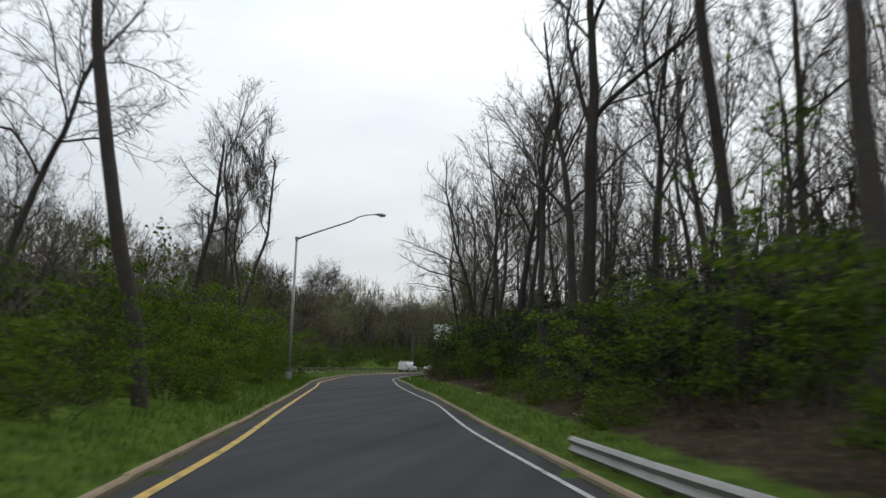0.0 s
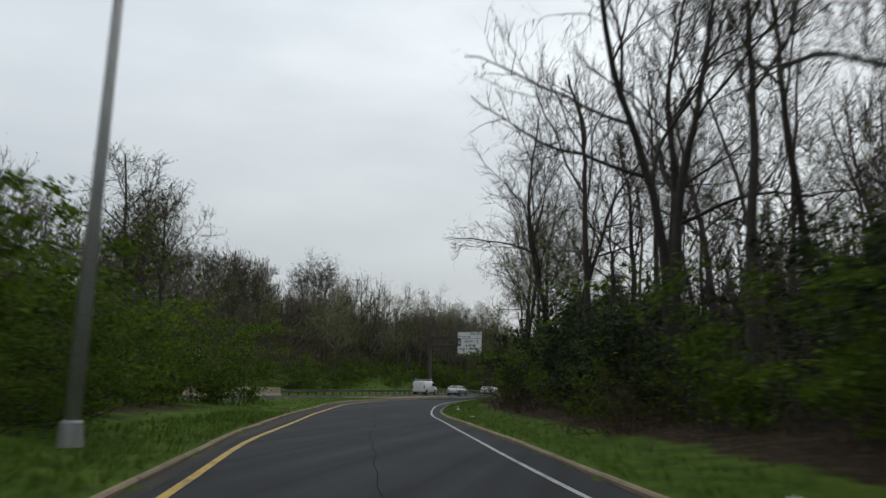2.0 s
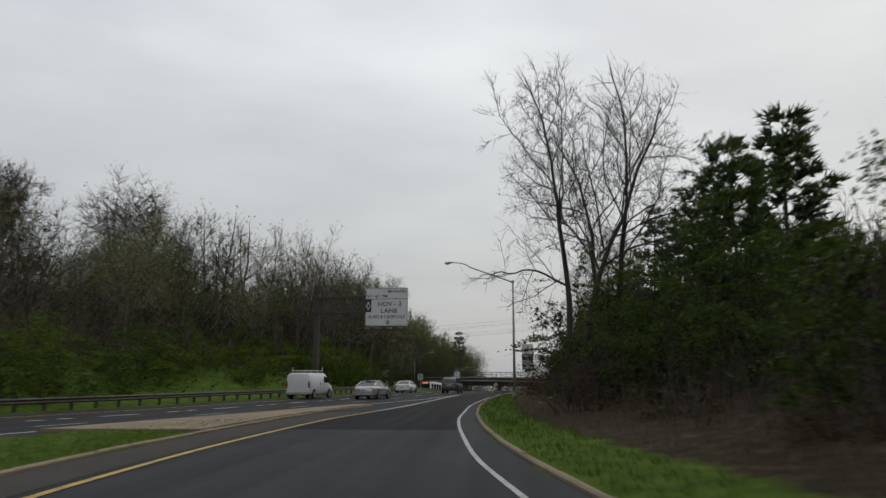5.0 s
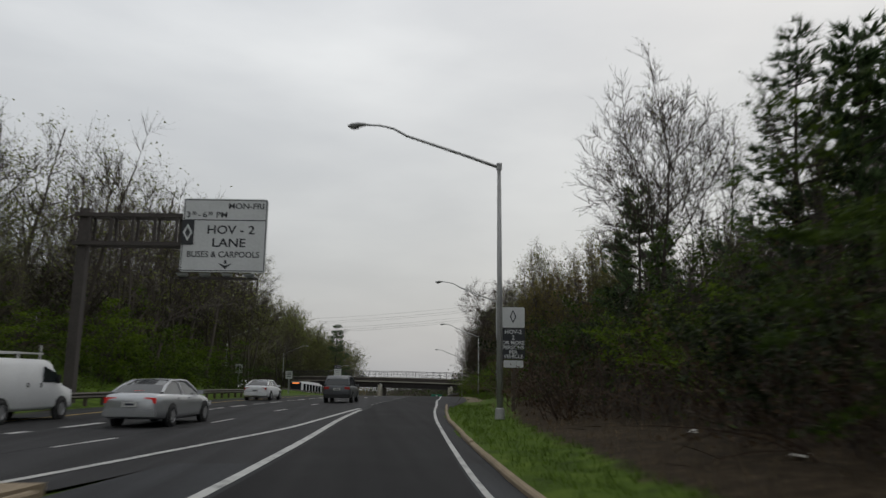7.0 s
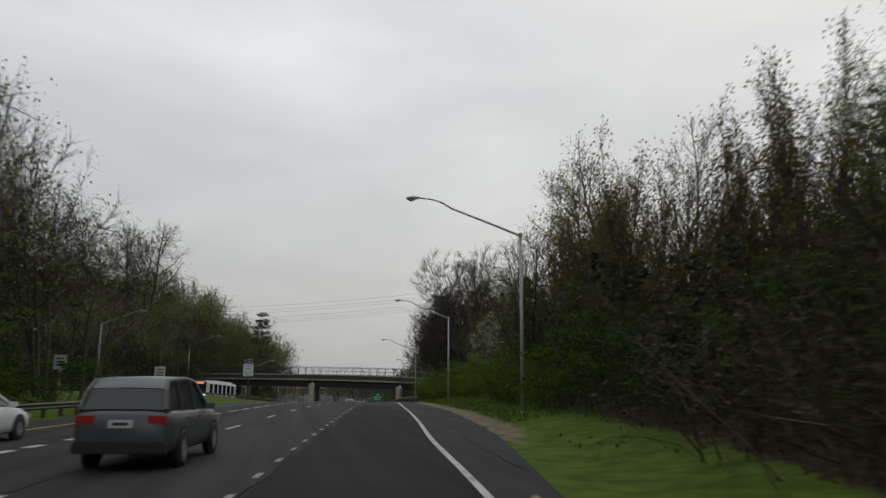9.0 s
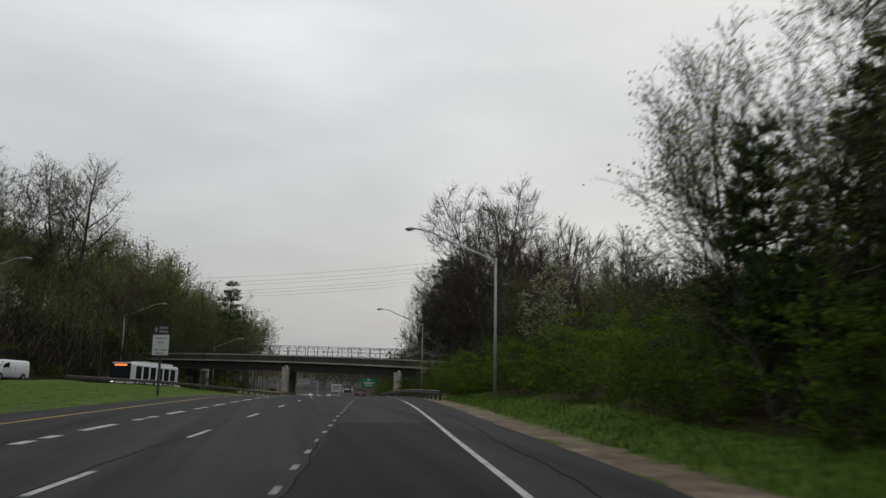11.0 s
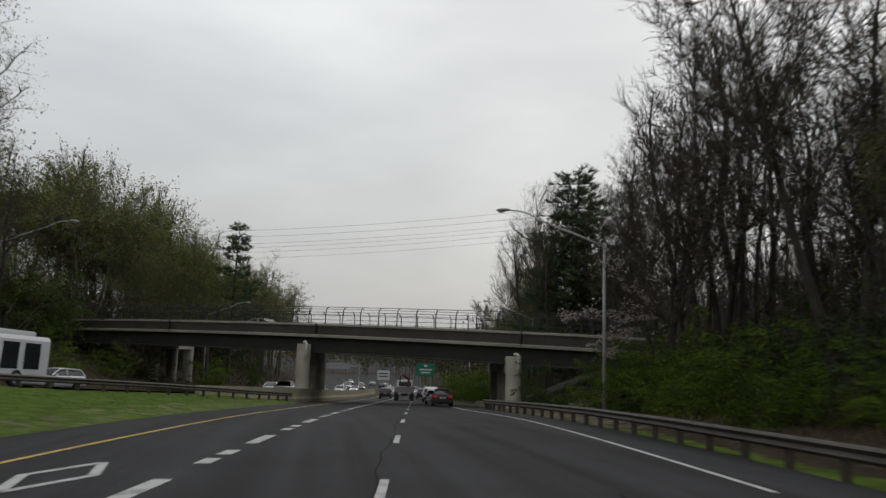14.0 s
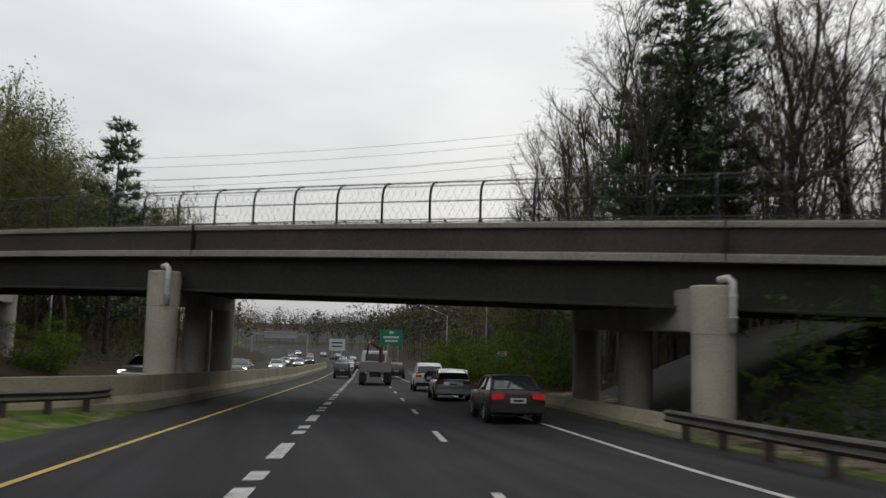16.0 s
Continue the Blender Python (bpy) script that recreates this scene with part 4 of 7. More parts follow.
POPLAR = [tree_proto("tree", "narrow tree with rising branches in brownish yellow leaf", "tree", BARK, TWIG, BUD_OLIVE, seed=68 + i, height=h, radius=0.15, clear=0.14, fan=0.32, forks=2, splay=0.08, round_at=0.5, round_r=0.15, k_main=0.9, k_side=0.62, lift=0.16, wander=0.05, first=0.12, lmin=0.042, tips=4, tip_len=0.06, twig_w=0.026, shoots=2, spray=1, buds=3600, bud_size=0.10)
          for i, h in enumerate((14, 12))]
VEE = tree_proto("tree", "forked tree whose spreading limbs carry small new leaves", "tree", BARK_DARK, TWIG, BUD, seed=81, height=14.5, radius=0.2, clear=0.12, fan=0.7, forks=3, splay=0.6, round_at=0.66, round_r=0.42, k_main=0.88, k_side=0.66, lift=0.11, wander=0.07, first=0.16, lmin=0.042, tips=4, tip_len=0.055, twig_w=0.024, shoots=2, spray=1, buds=7000, bud_size=0.085)
THIN = [tree_proto("tree", "slender bare sapling with thin twigs", "tree", BARK, TWIG, BUD, seed=71 + i, height=h, radius=0.09, clear=0.22, fan=0.5, round_at=0.6, round_r=0.2, k_main=0.88, k_side=0.62, lift=0.12, first=0.13, lmin=0.05, tips=4, tip_len=0.07, shoots=2, spray=1, twig_w=0.026, buds=b, bud_size=0.08)
        for i, (h, b) in enumerate([(12, 150), (14, 600), (10, 600)])]
VINED = tree_proto("tree", "dead-looking tree hung with drooping vines", "tree", BARK_DARK, TWIG, BUD, seed=91, height=17.5, radius=0.16, clear=0.4, fan=0.75, round_at=0.72, round_r=0.13, k_main=0.86, k_side=0.6, lift=0.02, droop=0.16, first=0.12, lmin=0.034, tips=7, tip_len=0.075, twig_w=0.016, buds=150, bud_size=0.08, ivy=1500)
TWISTED = tree_proto("tree", "slender twisted bare tree", "tree", BARK_DARK, TWIG, BUD, seed=96, height=18.5, radius=0.14, clear=0.42, fan=0.5, forks=2, splay=0.035, round_at=0.66, round_r=0.12, k_main=0.88, k_side=0.6, lift=0.22, wander=0.2, first=0.13, lmin=0.036, tips=4, tip_len=0.045, twig_w=0.018, buds=120, bud_size=0.08, ivy=900)
OVERHANG = [tree_proto("tree", "dark forked tree with bare limbs over the verge", "tree", BARK_DARK, TWIG, BUD, seed=s_, height=18, radius=0.25, clear=0.30, fan=0.8, forks=2, splay=0.13, round_at=0.66, round_r=0.38, k_main=0.87, k_side=0.64, lift=0.03, wander=0.13, first=0.15, lmin=0.034, tips=4, tip_len=0.045, shoots=1, spray=1, twig_w=0.02, buds=60, bud_size=0.07) for s_ in (98, 99)]
BLOOM = tree_proto("tree", "small tree in white blossom", "tree", BARK, TWIG, BLOSSOM, seed=101, height=11, radius=0.16, clear=0.2, fan=0.55, round_at=0.58, round_r=0.3, lift=0.08, lmin=0.05, tips=4, tip_len=0.06, buds=3400, bud_size=0.13)
DOGWOOD = dogwood_proto()
PINE = [pine_proto("pine", "dark green pine with tiered boughs", 121, 17.0, 0.24, 3.6), pine_proto("pine", "broad dark green pine with ragged boughs", 123, 12.5, 0.2, 3.6, 0.12, 14, 14), pine_proto("pine", "tall full dark green pine with drooping layered boughs", 124, 17.0, 0.26, 4.6, 0.1, 24, 19, 0.08)]
GREEN_SHRUB = [shrub_proto("shrub", "shrub with bright spring-green leaves", 131 + i, w, h, LEAF, leaves=n, size=s) for i, (w, h, n, s) in enumerate([(3.2, 2.4, 4200, 0.07), (3.8, 3.2, 5200, 0.075), (2.6, 1.6, 2800, 0.065)])]
MID_SHRUB = [shrub_proto("shrub", "thick shrub with mid-green leaves", 141 + i, w, h, LEAF_MID, leaves=n, size=s) for i, (w, h, n, s) in enumerate([(3.4, 2.8, 3600, 0.08), (4.2, 4.2, 5000, 0.085)])]
DARK_SHRUB = [shrub_proto("shrub", "dense dark green thicket", 151, 4.2, 4.0, LEAF_DARK, leaves=4200, size=0.10)]
BROWN_SHRUB = [shrub_proto("bramble", "tangle of dry brown bramble stems", 161 + i, w, h, DRY_LEAF, stems=30, leaves=700, size=0.06, stem_mat=BRAMBLE, arch=0.2, category="bramble", sprays=10) for i, (w, h) in enumerate([(3.0, 2.0), (3.6, 2.8), (2.4, 1.2)])]
USED = set()


def plant(proto, x, y, scale=1.0, turn=None, rng=random, group="", tilt=0.0, sink=0.1, label=""):
    """Sets one plant on the ground; the first use takes the pattern itself."""
    turn = rng.uniform(0, 360) if turn is None else turn
    m = pose(x, y, float(ground_z(x, y)) - sink, rng.uniform(-2, 2) + tilt, rng.uniform(-2, 2), turn)
    if proto.name not in USED:
        USED.add(proto.name)
        proto.matrix_basis = m
        ob = proto
    else:
        ob = copy_thing(proto, m)
    ob.scale = (scale, scale, scale * rng.uniform(0.94, 1.06))
    if group:
        ob["group"] = group
    if label:
        ob["label"] = label
    return ob


def row_x(kind, y):
    """The line that a belt of planting keeps to."""
    if kind == "right":
        return float(np.where(y < 60, kerb_right(np.clip(y, -400, 64)), pave_right(y)))
    if kind == "ramp_left":
        return float(kerb_left(y))
    if kind == "near_left":
        return float(yellow_x(y)) - 2.6
    return float(oncoming_x(y)) - 13.5


def off_strip(x, y):
    """True behind the grass strip that widens along the left of the ramp."""
    return kerb_left(y) - x > np.interp(y, [-112, -62, -52, -42, -30], [2.0, 2.6, 4.5, 7.5, 10.0])


def belt(protos, kind, y0, y1, d0, d1, count, s0, s1, seed, group, sink=0.1, keep=None):
    """Scatters plants between two distances from a road edge."""
    rng = random.Random(seed)
    sgn = 1 if kind == "right" else -1
    for i in range(count):
        y = y0 + (y1 - y0) * (i + rng.random()) / count
        d = d0 + (d1 - d0) * rng.random() ** 1.2
        x = row_x(kind, y) + sgn * d
        if keep and not keep(x, y):
            continue
        plant(rng.choice(protos), x, y, rng.uniform(s0, s1), rng=rng, group=group, sink=sink)


def thicket(kind, y0, y1, d0, d1, count, h0, h1, seed, label, leaf, leaf_share=0.5, leaf_size=0.12, stem=None):
    """Undergrowth of thin stems and side twigs, joined."""
    rng = random.Random(seed)
    s = Mesh()
    sgn = 1 if kind == "right" else -1
    for i in range(count):
        y = y0 + (y1 - y0) * rng.random()
        d = d0 + (d1 - d0) * rng.random()
        x = row_x(kind, y) + sgn * d
        if kind == "ramp_left" and not off_strip(x, y):
            continue
        patch = 0.55 + 0.45 * math.sin(y * 0.31 + d * 0.4 + seed) * math.sin(y * 0.11 - d * 0.2)
        h = (h0 + (h1 - h0) * rng.random() ** 1.5) * (0.6 + 0.5 * patch) * min(1.0, 0.45 + (d - d0) / 5)
        p = Vector((x, y, float(ground_z(x, y)) - 0.1))
        top = p + Vector((rng.gauss(0, 0.22) * h, rng.gauss(0, 0.22) * h, h))
        blade(s, p, top, rng.uniform(0.02, 0.055))
        for k in range(4):
            f = rng.uniform(0.25, 0.95)
            q = p.lerp(top, f)
            e = q + Vector((rng.gauss(0, 0.24), rng.gauss(0, 0.24), rng.uniform(0.05, 0.35))) * h * 0.55
            blade(s, q, e, 0.02)
            if rng.random() < leaf_share * (0.4 + patch):
                leaf_quad(s, rng, q.lerp(e, rng.random()), leaf_size * rng.uniform(0.6, 1.5), 1, 0.4)
    solid("undergrowth", s, [stem or TWIG, leaf], label, "undergrowth", kind="stuff")


def backwood(kind, y0, y1, d0, d1, count, h0, h1, seed, label, leaf, leaf_share=0.16):
    """The dense inner wood: many thin stems with long upright side shoots, joined."""
    rng = random.Random(seed)
    s = Mesh()
    sgn = 1 if kind == "right" else -1
    for i in range(count):
        y = y0 + (y1 - y0) * (i + rng.random()) / count
        d = d0 + (d1 - d0) * rng.random()
        x = row_x(kind, y) + sgn * d
        if not clear_of_bridge(x, y):
            continue
        h = rng.uniform(h0, h1) * (0.8 + 0.3 * math.sin(y * 0.17 + seed) * math.sin(y * 0.05 + d * 0.1))
        p = Vector((x, y, float(ground_z(x, y)) - 0.2))
        top = p + Vector((rng.gauss(0, 0.07) * h, rng.gauss(0, 0.07) * h, h))
        blade(s, p, top, rng.uniform(0.12, 0.26))
        for k in range(6):
            q = p.lerp(top, rng.uniform(0.02, 0.9))
            e = q + Vector((rng.gauss(0, 0.6), rng.gauss(0, 0.6), rng.uniform(0.4, 1.5))) * rng.uniform(1.0, 2.8)
            blade(s, q, e, rng.uniform(0.06, 0.13))
            if rng.random() < leaf_share:
                leaf_quad(s, rng, q.lerp(e, rng.random()), rng.uniform(0.14, 0.3), 1, 0.3)
    solid("undergrowth", s, [TWIG, leaf], label, "undergrowth", kind="stuff")


def clear_of_bridge(x, y):
    """True where no deck, pier or approach of the bridge is in the way."""
    bs = (x - 4.52) * 0.8069 + (y - 221.2) * -0.5907
    bo = (x - 4.52) * 0.5907 + (y - 221.2) * 0.8069
    return not (-1.5 < bo < 13.5 or (-18 < bo <= -1.5 and -40 < bs < 33))


# ---------------------------------------------------------------- bridge
BA, BB = Vector((4.52, 221.2, 0)), Vector((4.52 + 16.138, 221.2 - 11.814, 0))
BD = (BB - BA).normalized()
BN = Vector((-BD.y, BD.x, 0))
if BN.y < 0:
    BN = -BN
RD = Vector((0.1205, 0.9927, 0)).normalized()
DECK_W = 11.0


def deck_z(s):
    """Height of the parapet's top at s metres along the near edge from the second pier."""
    return 4.761 - 0.0192 * s - 0.00031 * s * s


def on_bridge(s, o, z):
    p = BA + BD * s + BN * o
    return (p.x, p.y, z)


bridge = empty("bridge", label="road bridge with dark girders and concrete ledges on round piers", category="bridge", kind="structure")
SPAN = np.linspace(-52, 36, 45)


def along_bridge(profile):
    """A bar along the deck with the cross-section profile (offset, height below the parapet's top)."""
    s = Mesh()
    s.loft([[on_bridge(q, o, deck_z(q) + h) for o, h in profile] for q in SPAN])
    return s


for o0, sg in ((0.0, 1), (DECK_W, -1)):
    tag = "near" if sg > 0 else "far"
    part("parapet", along_bridge([(o0 + sg * 0.06, -1.02), (o0 + sg * 0.06, -0.20), (o0 + sg * 0.34, -0.20), (o0 + sg * 0.34, -1.02)]), PARAPET, bridge, "brown stained parapet wall")
    part("coping", along_bridge([(o0 - sg * 0.05, -0.20), (o0 - sg * 0.05, -0.03), (o0, 0.0), (o0 + sg * 0.38, 0.0), (o0 + sg * 0.40, -0.20)]), COPING, bridge, "pale concrete coping")
    part("ledge", along_bridge([(o0 - sg * 0.16, -1.28), (o0 - sg * 0.16, -1.06), (o0 - sg * 0.10, -1.02), (o0 + sg * 0.6, -1.02), (o0 + sg * 0.6, -1.28)]), COPING, bridge, "pale concrete deck edge")
part("deck", along_bridge([(0.45, -1.27), (0.45, -1.04), (DECK_W - 0.45, -1.04), (DECK_W - 0.45, -1.27)]), CONCRETE, bridge)
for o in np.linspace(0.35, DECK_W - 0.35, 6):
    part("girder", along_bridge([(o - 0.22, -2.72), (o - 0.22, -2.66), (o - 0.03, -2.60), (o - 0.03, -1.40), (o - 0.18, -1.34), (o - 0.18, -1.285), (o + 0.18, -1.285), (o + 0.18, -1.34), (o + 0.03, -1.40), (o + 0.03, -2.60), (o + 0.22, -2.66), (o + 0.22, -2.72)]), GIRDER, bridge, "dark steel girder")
for s0 in (0.0, 20.59, -19.0):
    j = Mesh()
    a, b = on_bridge(s0, -0.065, deck_z(s0) - 0.6), 0
    j.box(a[0], a[1], a[2], 0.03, 0.24, 1.25, 0, math.atan2(BD.y, BD.x))
    part("joint", j, TRIM, bridge, "dark expansion joint")


def pier(foot, top, cols=3):
    """A round column with drain pipe, a row of columns behind it and the cap beam over them."""
    p = Vector((foot[0], foot[1], 0))
    length = 13.0
    holder = bridge
    for k in range(cols):
        q = p + RD * (length * k / (cols - 1))
        zb, s = float(road_z(q.y)) - 0.4, Mesh()
        r = 0.62
        zt = top - 0.02 * k
        s.loft([[(q.x + rr * math.cos(a), q.y + rr * math.sin(a), z) for a in np.linspace(0, 2 * math.pi, 24, endpoint=False)] for rr, z in ((r, zb), (r, zt - 1.42), (r + 0.015, zt - 1.40), (r + 0.015, zt - 0.04), (r - 0.03, zt))])
        # lit front column gets paler concrete, the shaded row behind a darker one
        part("column", s, CONCRETE_LIT if k == 0 else CONCRETE, holder, smooth=False)
    cap = Mesh()
    a, b = p + RD * 0.2, p + RD * length
    n = Vector((RD.y, -RD.x, 0)) * 0.52
    rows = []
    for q, h in ((a, 1.35), (b, 1.35)):
        rows.append([tuple(q + n + Vector((0, 0, top - h))), tuple(q - n + Vector((0, 0, top - h))), tuple(q - n + Vector((0, 0, top - 0.06))), tuple(q + n + Vector((0, 0, top - 0.06)))])
    cap.loft(rows)
    part("cap_beam", cap, CONCRETE, holder, bevel=0.03)
    # drain pipe on the near face
    pipe = Mesh()
    fx, fy = p.x + 0.22, p.y - 0.66
    pipe.tube([(fx - 0.25, fy + 0.3, top + 0.16), (fx - 0.1, fy + 0.05, top + 0.2), (fx, fy - 0.02, top + 0.08), (fx, fy - 0.02, top - 0.3), (fx, fy - 0.02, top - 1.35)], [0.11] * 5, 10, 0, caps=True)
    for zz in (top - 0.95, top - 0.35):
        pipe.cyl(fx, fy - 0.02, zz, 0.14, 0.05, 10)
    part("drain_pipe", pipe, PVC, holder, "white drain pipe with brackets", smooth=True)


pier((20.39, 208.6), 2.2)
pier((3.45, 221.2), 2.83)
pier((-13.8, 240.26), 3.3)
# abutments with sloping sides
for s0, sg in ((35.0, 1), (-50.0, -1)):
    ab = Mesh()
    rows = []
    for o in (-0.3, DECK_W + 0.3):
        x0, y0, _ = on_bridge(s0, o, 0)
        z1 = deck_z(s0) - 1.3
        rows.append([on_bridge(s0 - sg * 1.2, o, -8), on_bridge(s0 - sg * 1.2, o, z1), on_bridge(s0 + sg * 6, o, z1 + 0.2), on_bridge(s0 + sg * 6, o, -8)])
    ab.loft(rows if sg > 0 else [r[::-1] for r in rows])
    part("abutment", ab, CONCRETE, bridge)
# fences: curved posts and rails on both parapets
def fence(o0, sg, name):
    f = empty("fence", label="black steel fence with inward curving posts on the bridge", category="fence", group="bridge fences")
    posts = []
    proto = None
    for q in np.arange(-44, 34, 1.95):
        if proto is None:
            s = Mesh()
            pts = [(0, 0, 0), (0, 0, 0.75), (0.0, 0.03, 1.1), (0.0, 0.14, 1.38), (0.0, 0.36, 1.55), (0.0, 0.62, 1.60)]
            s.tube(pts, [0.045] * 6, 6, 0, caps=True)
            s.box(0, 0, 0.02, 0.16, 0.16, 0.04)
            proto = s.data("post", [BLACK_FENCE])
        x, y, z = on_bridge(q, o0 + sg * 0.17, deck_z(q))
        part("post", proto, None, f, m=Matrix.Translation((x, y, z)) @ Matrix.Rotation(math.atan2(BD.y, BD.x) + (0 if sg > 0 else math.pi), 4, "Z"))
    for h, off, r in ((0.06, 0.0, 0.02), (0.8, 0.0, 0.022), (1.38, 0.14, 0.02), (1.60, 0.6, 0.028)):
        s = Mesh()
        s.tube([on_bridge(q, o0 + sg * (0.17 + off), deck_z(q) + h) for q in np.linspace(-45, 33, 40)], [r] * 40, 4)
        part("rail", s, BLACK_FENCE, f)
    mesh = Mesh()
    for q in np.arange(-44, 33, 0.30):
        for d in (0.45, -0.45):
            pts = [(q, 0.0, 0.05), (q + d, 0.0, 0.8), (q + d * 1.6, 0.12, 1.36)]
            mesh.tube([on_bridge(a, o0 + sg * (0.17 + b), deck_z(a) + c) for a, b, c in pts], [0.0035] * 3, 3)
    part("wire_mesh", mesh, BLACK_FENCE, f, "thin dark wire mesh")


fence(0.0, 1, "near")
fence(DECK_W, -1, "far")


# ---------------------------------------------------------------- street lamps
def lamp_proto(h, arm, rise):
    """A tapered pole with a long bent arm and a cobra head."""
    t = empty("street_lamp", label="tall grey metal street lamp with a long bent arm", category="street lamp", group="street lamps")
    p = Mesh()
    p.tube([(0, 0, 0.0), (0, 0, h * 0.5), (0, 0, h + 0.12)], [0.125, 0.10, 0.075], 10, 0, caps=True)
    pole = part("pole", p, LAMP_STEEL, t, smooth=True)
    b = Mesh()
    b.cyl(0, 0, 0.0, 0.20, 0.36, 12, 0, 0.17)
    b.cyl(0, 0, 0.36, 0.17, 0.05, 12, 0, 0.13)
    part("base", b, LAMP_STEEL, t, bevel=0.01)
    c = Mesh()
    c.cyl(0, 0, h - 0.12, 0.11, 0.25, 10)
    part("collar", c, LAMP_STEEL, t)
    a = Mesh()
    pts = [(-0.08, 0, h)] + [(-arm * k, 0, h + rise * min(1.0, k * 1.06) if k < 0.72 else h + rise * (1 - (1 - k) ** 2 * 2.3)) for k in (0.25, 0.5, 0.68, 0.78, 0.88, 1.0)]
    a.tube(pts, [0.065, 0.06, 0.055, 0.05, 0.045, 0.04, 0.04], 8, 0, caps=True)
    part("arm", a, LAMP_STEEL, t, smooth=True)
    hd = Mesh()
    zt = pts[-1][2]
    rings = []
    for k, (w, up, dn) in zip((0, 0.12, 0.35, 0.62, 0.78), ((0.06, 0.05, -0.04), (0.11, 0.08, -0.06), (0.17, 0.10, -0.10), (0.15, 0.07, -0.12), (0.05, 0.0, -0.07))):
        x = -arm + 0.08 - k
        rings.append([(x, w * math.cos(a_), zt + (up if math.sin(a_) > 0 else -dn) * math.sin(a_)) for a_ in np.linspace(0, 2 * math.pi, 10, endpoint=False)])
    hd.loft(rings)
    head = part("lamp_head", hd, LAMP_STEEL, t, smooth=True)
    ln = Mesh()
    ln.loft([[(-arm - 0.42 + 0.2 * s_ * math.cos(a_), 0.10 * s_ * math.sin(a_), zt - 0.11 - d_) for a_ in np.linspace(0, 2 * math.pi, 10, endpoint=False)] for s_, d_ in ((1.0, 0), (0.85, 0.04), (0.4, 0.06))])
    part("lens", ln, glass_mat("lamp_lens", (0.35, 0.35, 0.33), 0.2), head, smooth=True)
    return t


LAMPS = [  # x, y, foot, turn of the arm, side
    (6.75, -60.6, -0.95, 198), (2.65, 47.1, 0.22, -15), (10.9, 92.8, 0.42, -8), (16.4, 139.1, 0.25, -5), (20.6, 189.0, -1.05, -12),
    (29.5, 236, -2.9, 4), (34.5, 283, -5.0, 4), (-21, 214, 0.6, 175), (-11.5, 262, -2.6, 172), (-5, 312, -5.0, 172), (40, 330, -6.6, 2), (-28, 172, 1.4, 178)]
lamp_a = lamp_proto(9.55, 5.4, 1.95)
for i, (x, y, z, turn) in enumerate(LAMPS):
    ob = lamp_a if i == 0 else copy_thing(lamp_a, Matrix())
    ob.matrix_basis = pose(x, y, z, 0, 0, turn)


# ---------------------------------------------------------------- signs
def panel(s, x0, x1, z0, z1, y, thick, r=0.12, m=0):
    """A flat board with rounded corners, facing down the y axis."""
    ring = []
    for cx, cz, a0 in ((x1 - r, z1 - r, 0), (x0 + r, z1 - r, 90), (x0 + r, z0 + r, 180), (x1 - r, z0 + r, 270)):
        for k in range(4):
            a = radians(a0 + 30 * k)
            ring.append((cx + r * math.cos(a), cz + r * math.sin(a)))
    s.loft([[(a, y, b) for a, b in ring], [(a, y + thick, b) for a, b in ring]], m)


def letters(words, size, x, z, y, material, parent, align="CENTER", weight=0.006, name="lettering", squeeze=1.0):
    me = text_mesh(words, size, align, weight)
    me.materials.append(material)
    return part(name, me, None, parent, m=Matrix.Translation((x, y, z)) @ Matrix.Rotation(radians(90), 4, "X") @ Matrix.Diagonal((squeeze, 1, 1, 1)))


def bars(s, x0, x1, z, h, y, m=0):
    s.add([(x0, y, z - h / 2), (x1, y, z - h / 2), (x1, y, z + h / 2), (x0, y, z + h / 2)], [(0, 1, 2, 3)], m)


# cantilever overhead sign
W, H = 4.32, 3.82
over = empty("overhead_sign", pose(-9.55, 58.25, 8.94, 0, 0, -5), "white reserved-lane sign board hung from a brown truss arm", "road sign")
s = Mesh()
panel(s, -W / 2, W / 2, -H / 2, H / 2, 0, 0.06, 0.14)
board = part("board", s, SIGN_WHITE, over)
s = Mesh()
for x0, x1, z0, z1 in ((-W / 2 + 0.05, W / 2 - 0.05, H / 2 - 0.09, H / 2 - 0.05), (-W / 2 + 0.05, W / 2 - 0.05, -H / 2 + 0.05, -H / 2 + 0.09), (-W / 2 + 0.05, -W / 2 + 0.09, -H / 2 + 0.1, H / 2 - 0.1), (W / 2 - 0.09, W / 2 - 0.05, -H / 2 + 0.1, H / 2 - 0.1), (-W / 2 + 0.05, W / 2 - 0.05, 0.76, 0.81)):
    s.add([(x0, -0.006, z0), (x1, -0.006, z0), (x1, -0.006, z1), (x0, -0.006, z1)], [(0, 1, 2, 3)])
part("border", s, SIGN_BLACK, board)
letters("MON-FRI", 0.42, W / 2 - 0.18, 1.52, -0.006, SIGN_BLACK, board, "RIGHT", squeeze=1.1)
letters("3", 0.42, -1.88, 1.05, -0.006, SIGN_BLACK, board, squeeze=1.1)
letters("30", 0.24, -1.60, 1.12, -0.006, SIGN_BLACK, board)
letters("-", 0.42, -1.32, 1.05, -0.006, SIGN_BLACK, board)
letters("6", 0.42, -1.05, 1.05, -0.006, SIGN_BLACK, board, squeeze=1.1)
letters("30", 0.24, -0.77, 1.12, -0.006, SIGN_BLACK, board)
letters("PM", 0.42, -0.18, 1.05, -0.006, SIGN_BLACK, board, squeeze=1.1)
letters("HOV - 2", 0.62, 0.32, 0.26, -0.006, SIGN_BLACK, board, weight=0.010, squeeze=1.12)
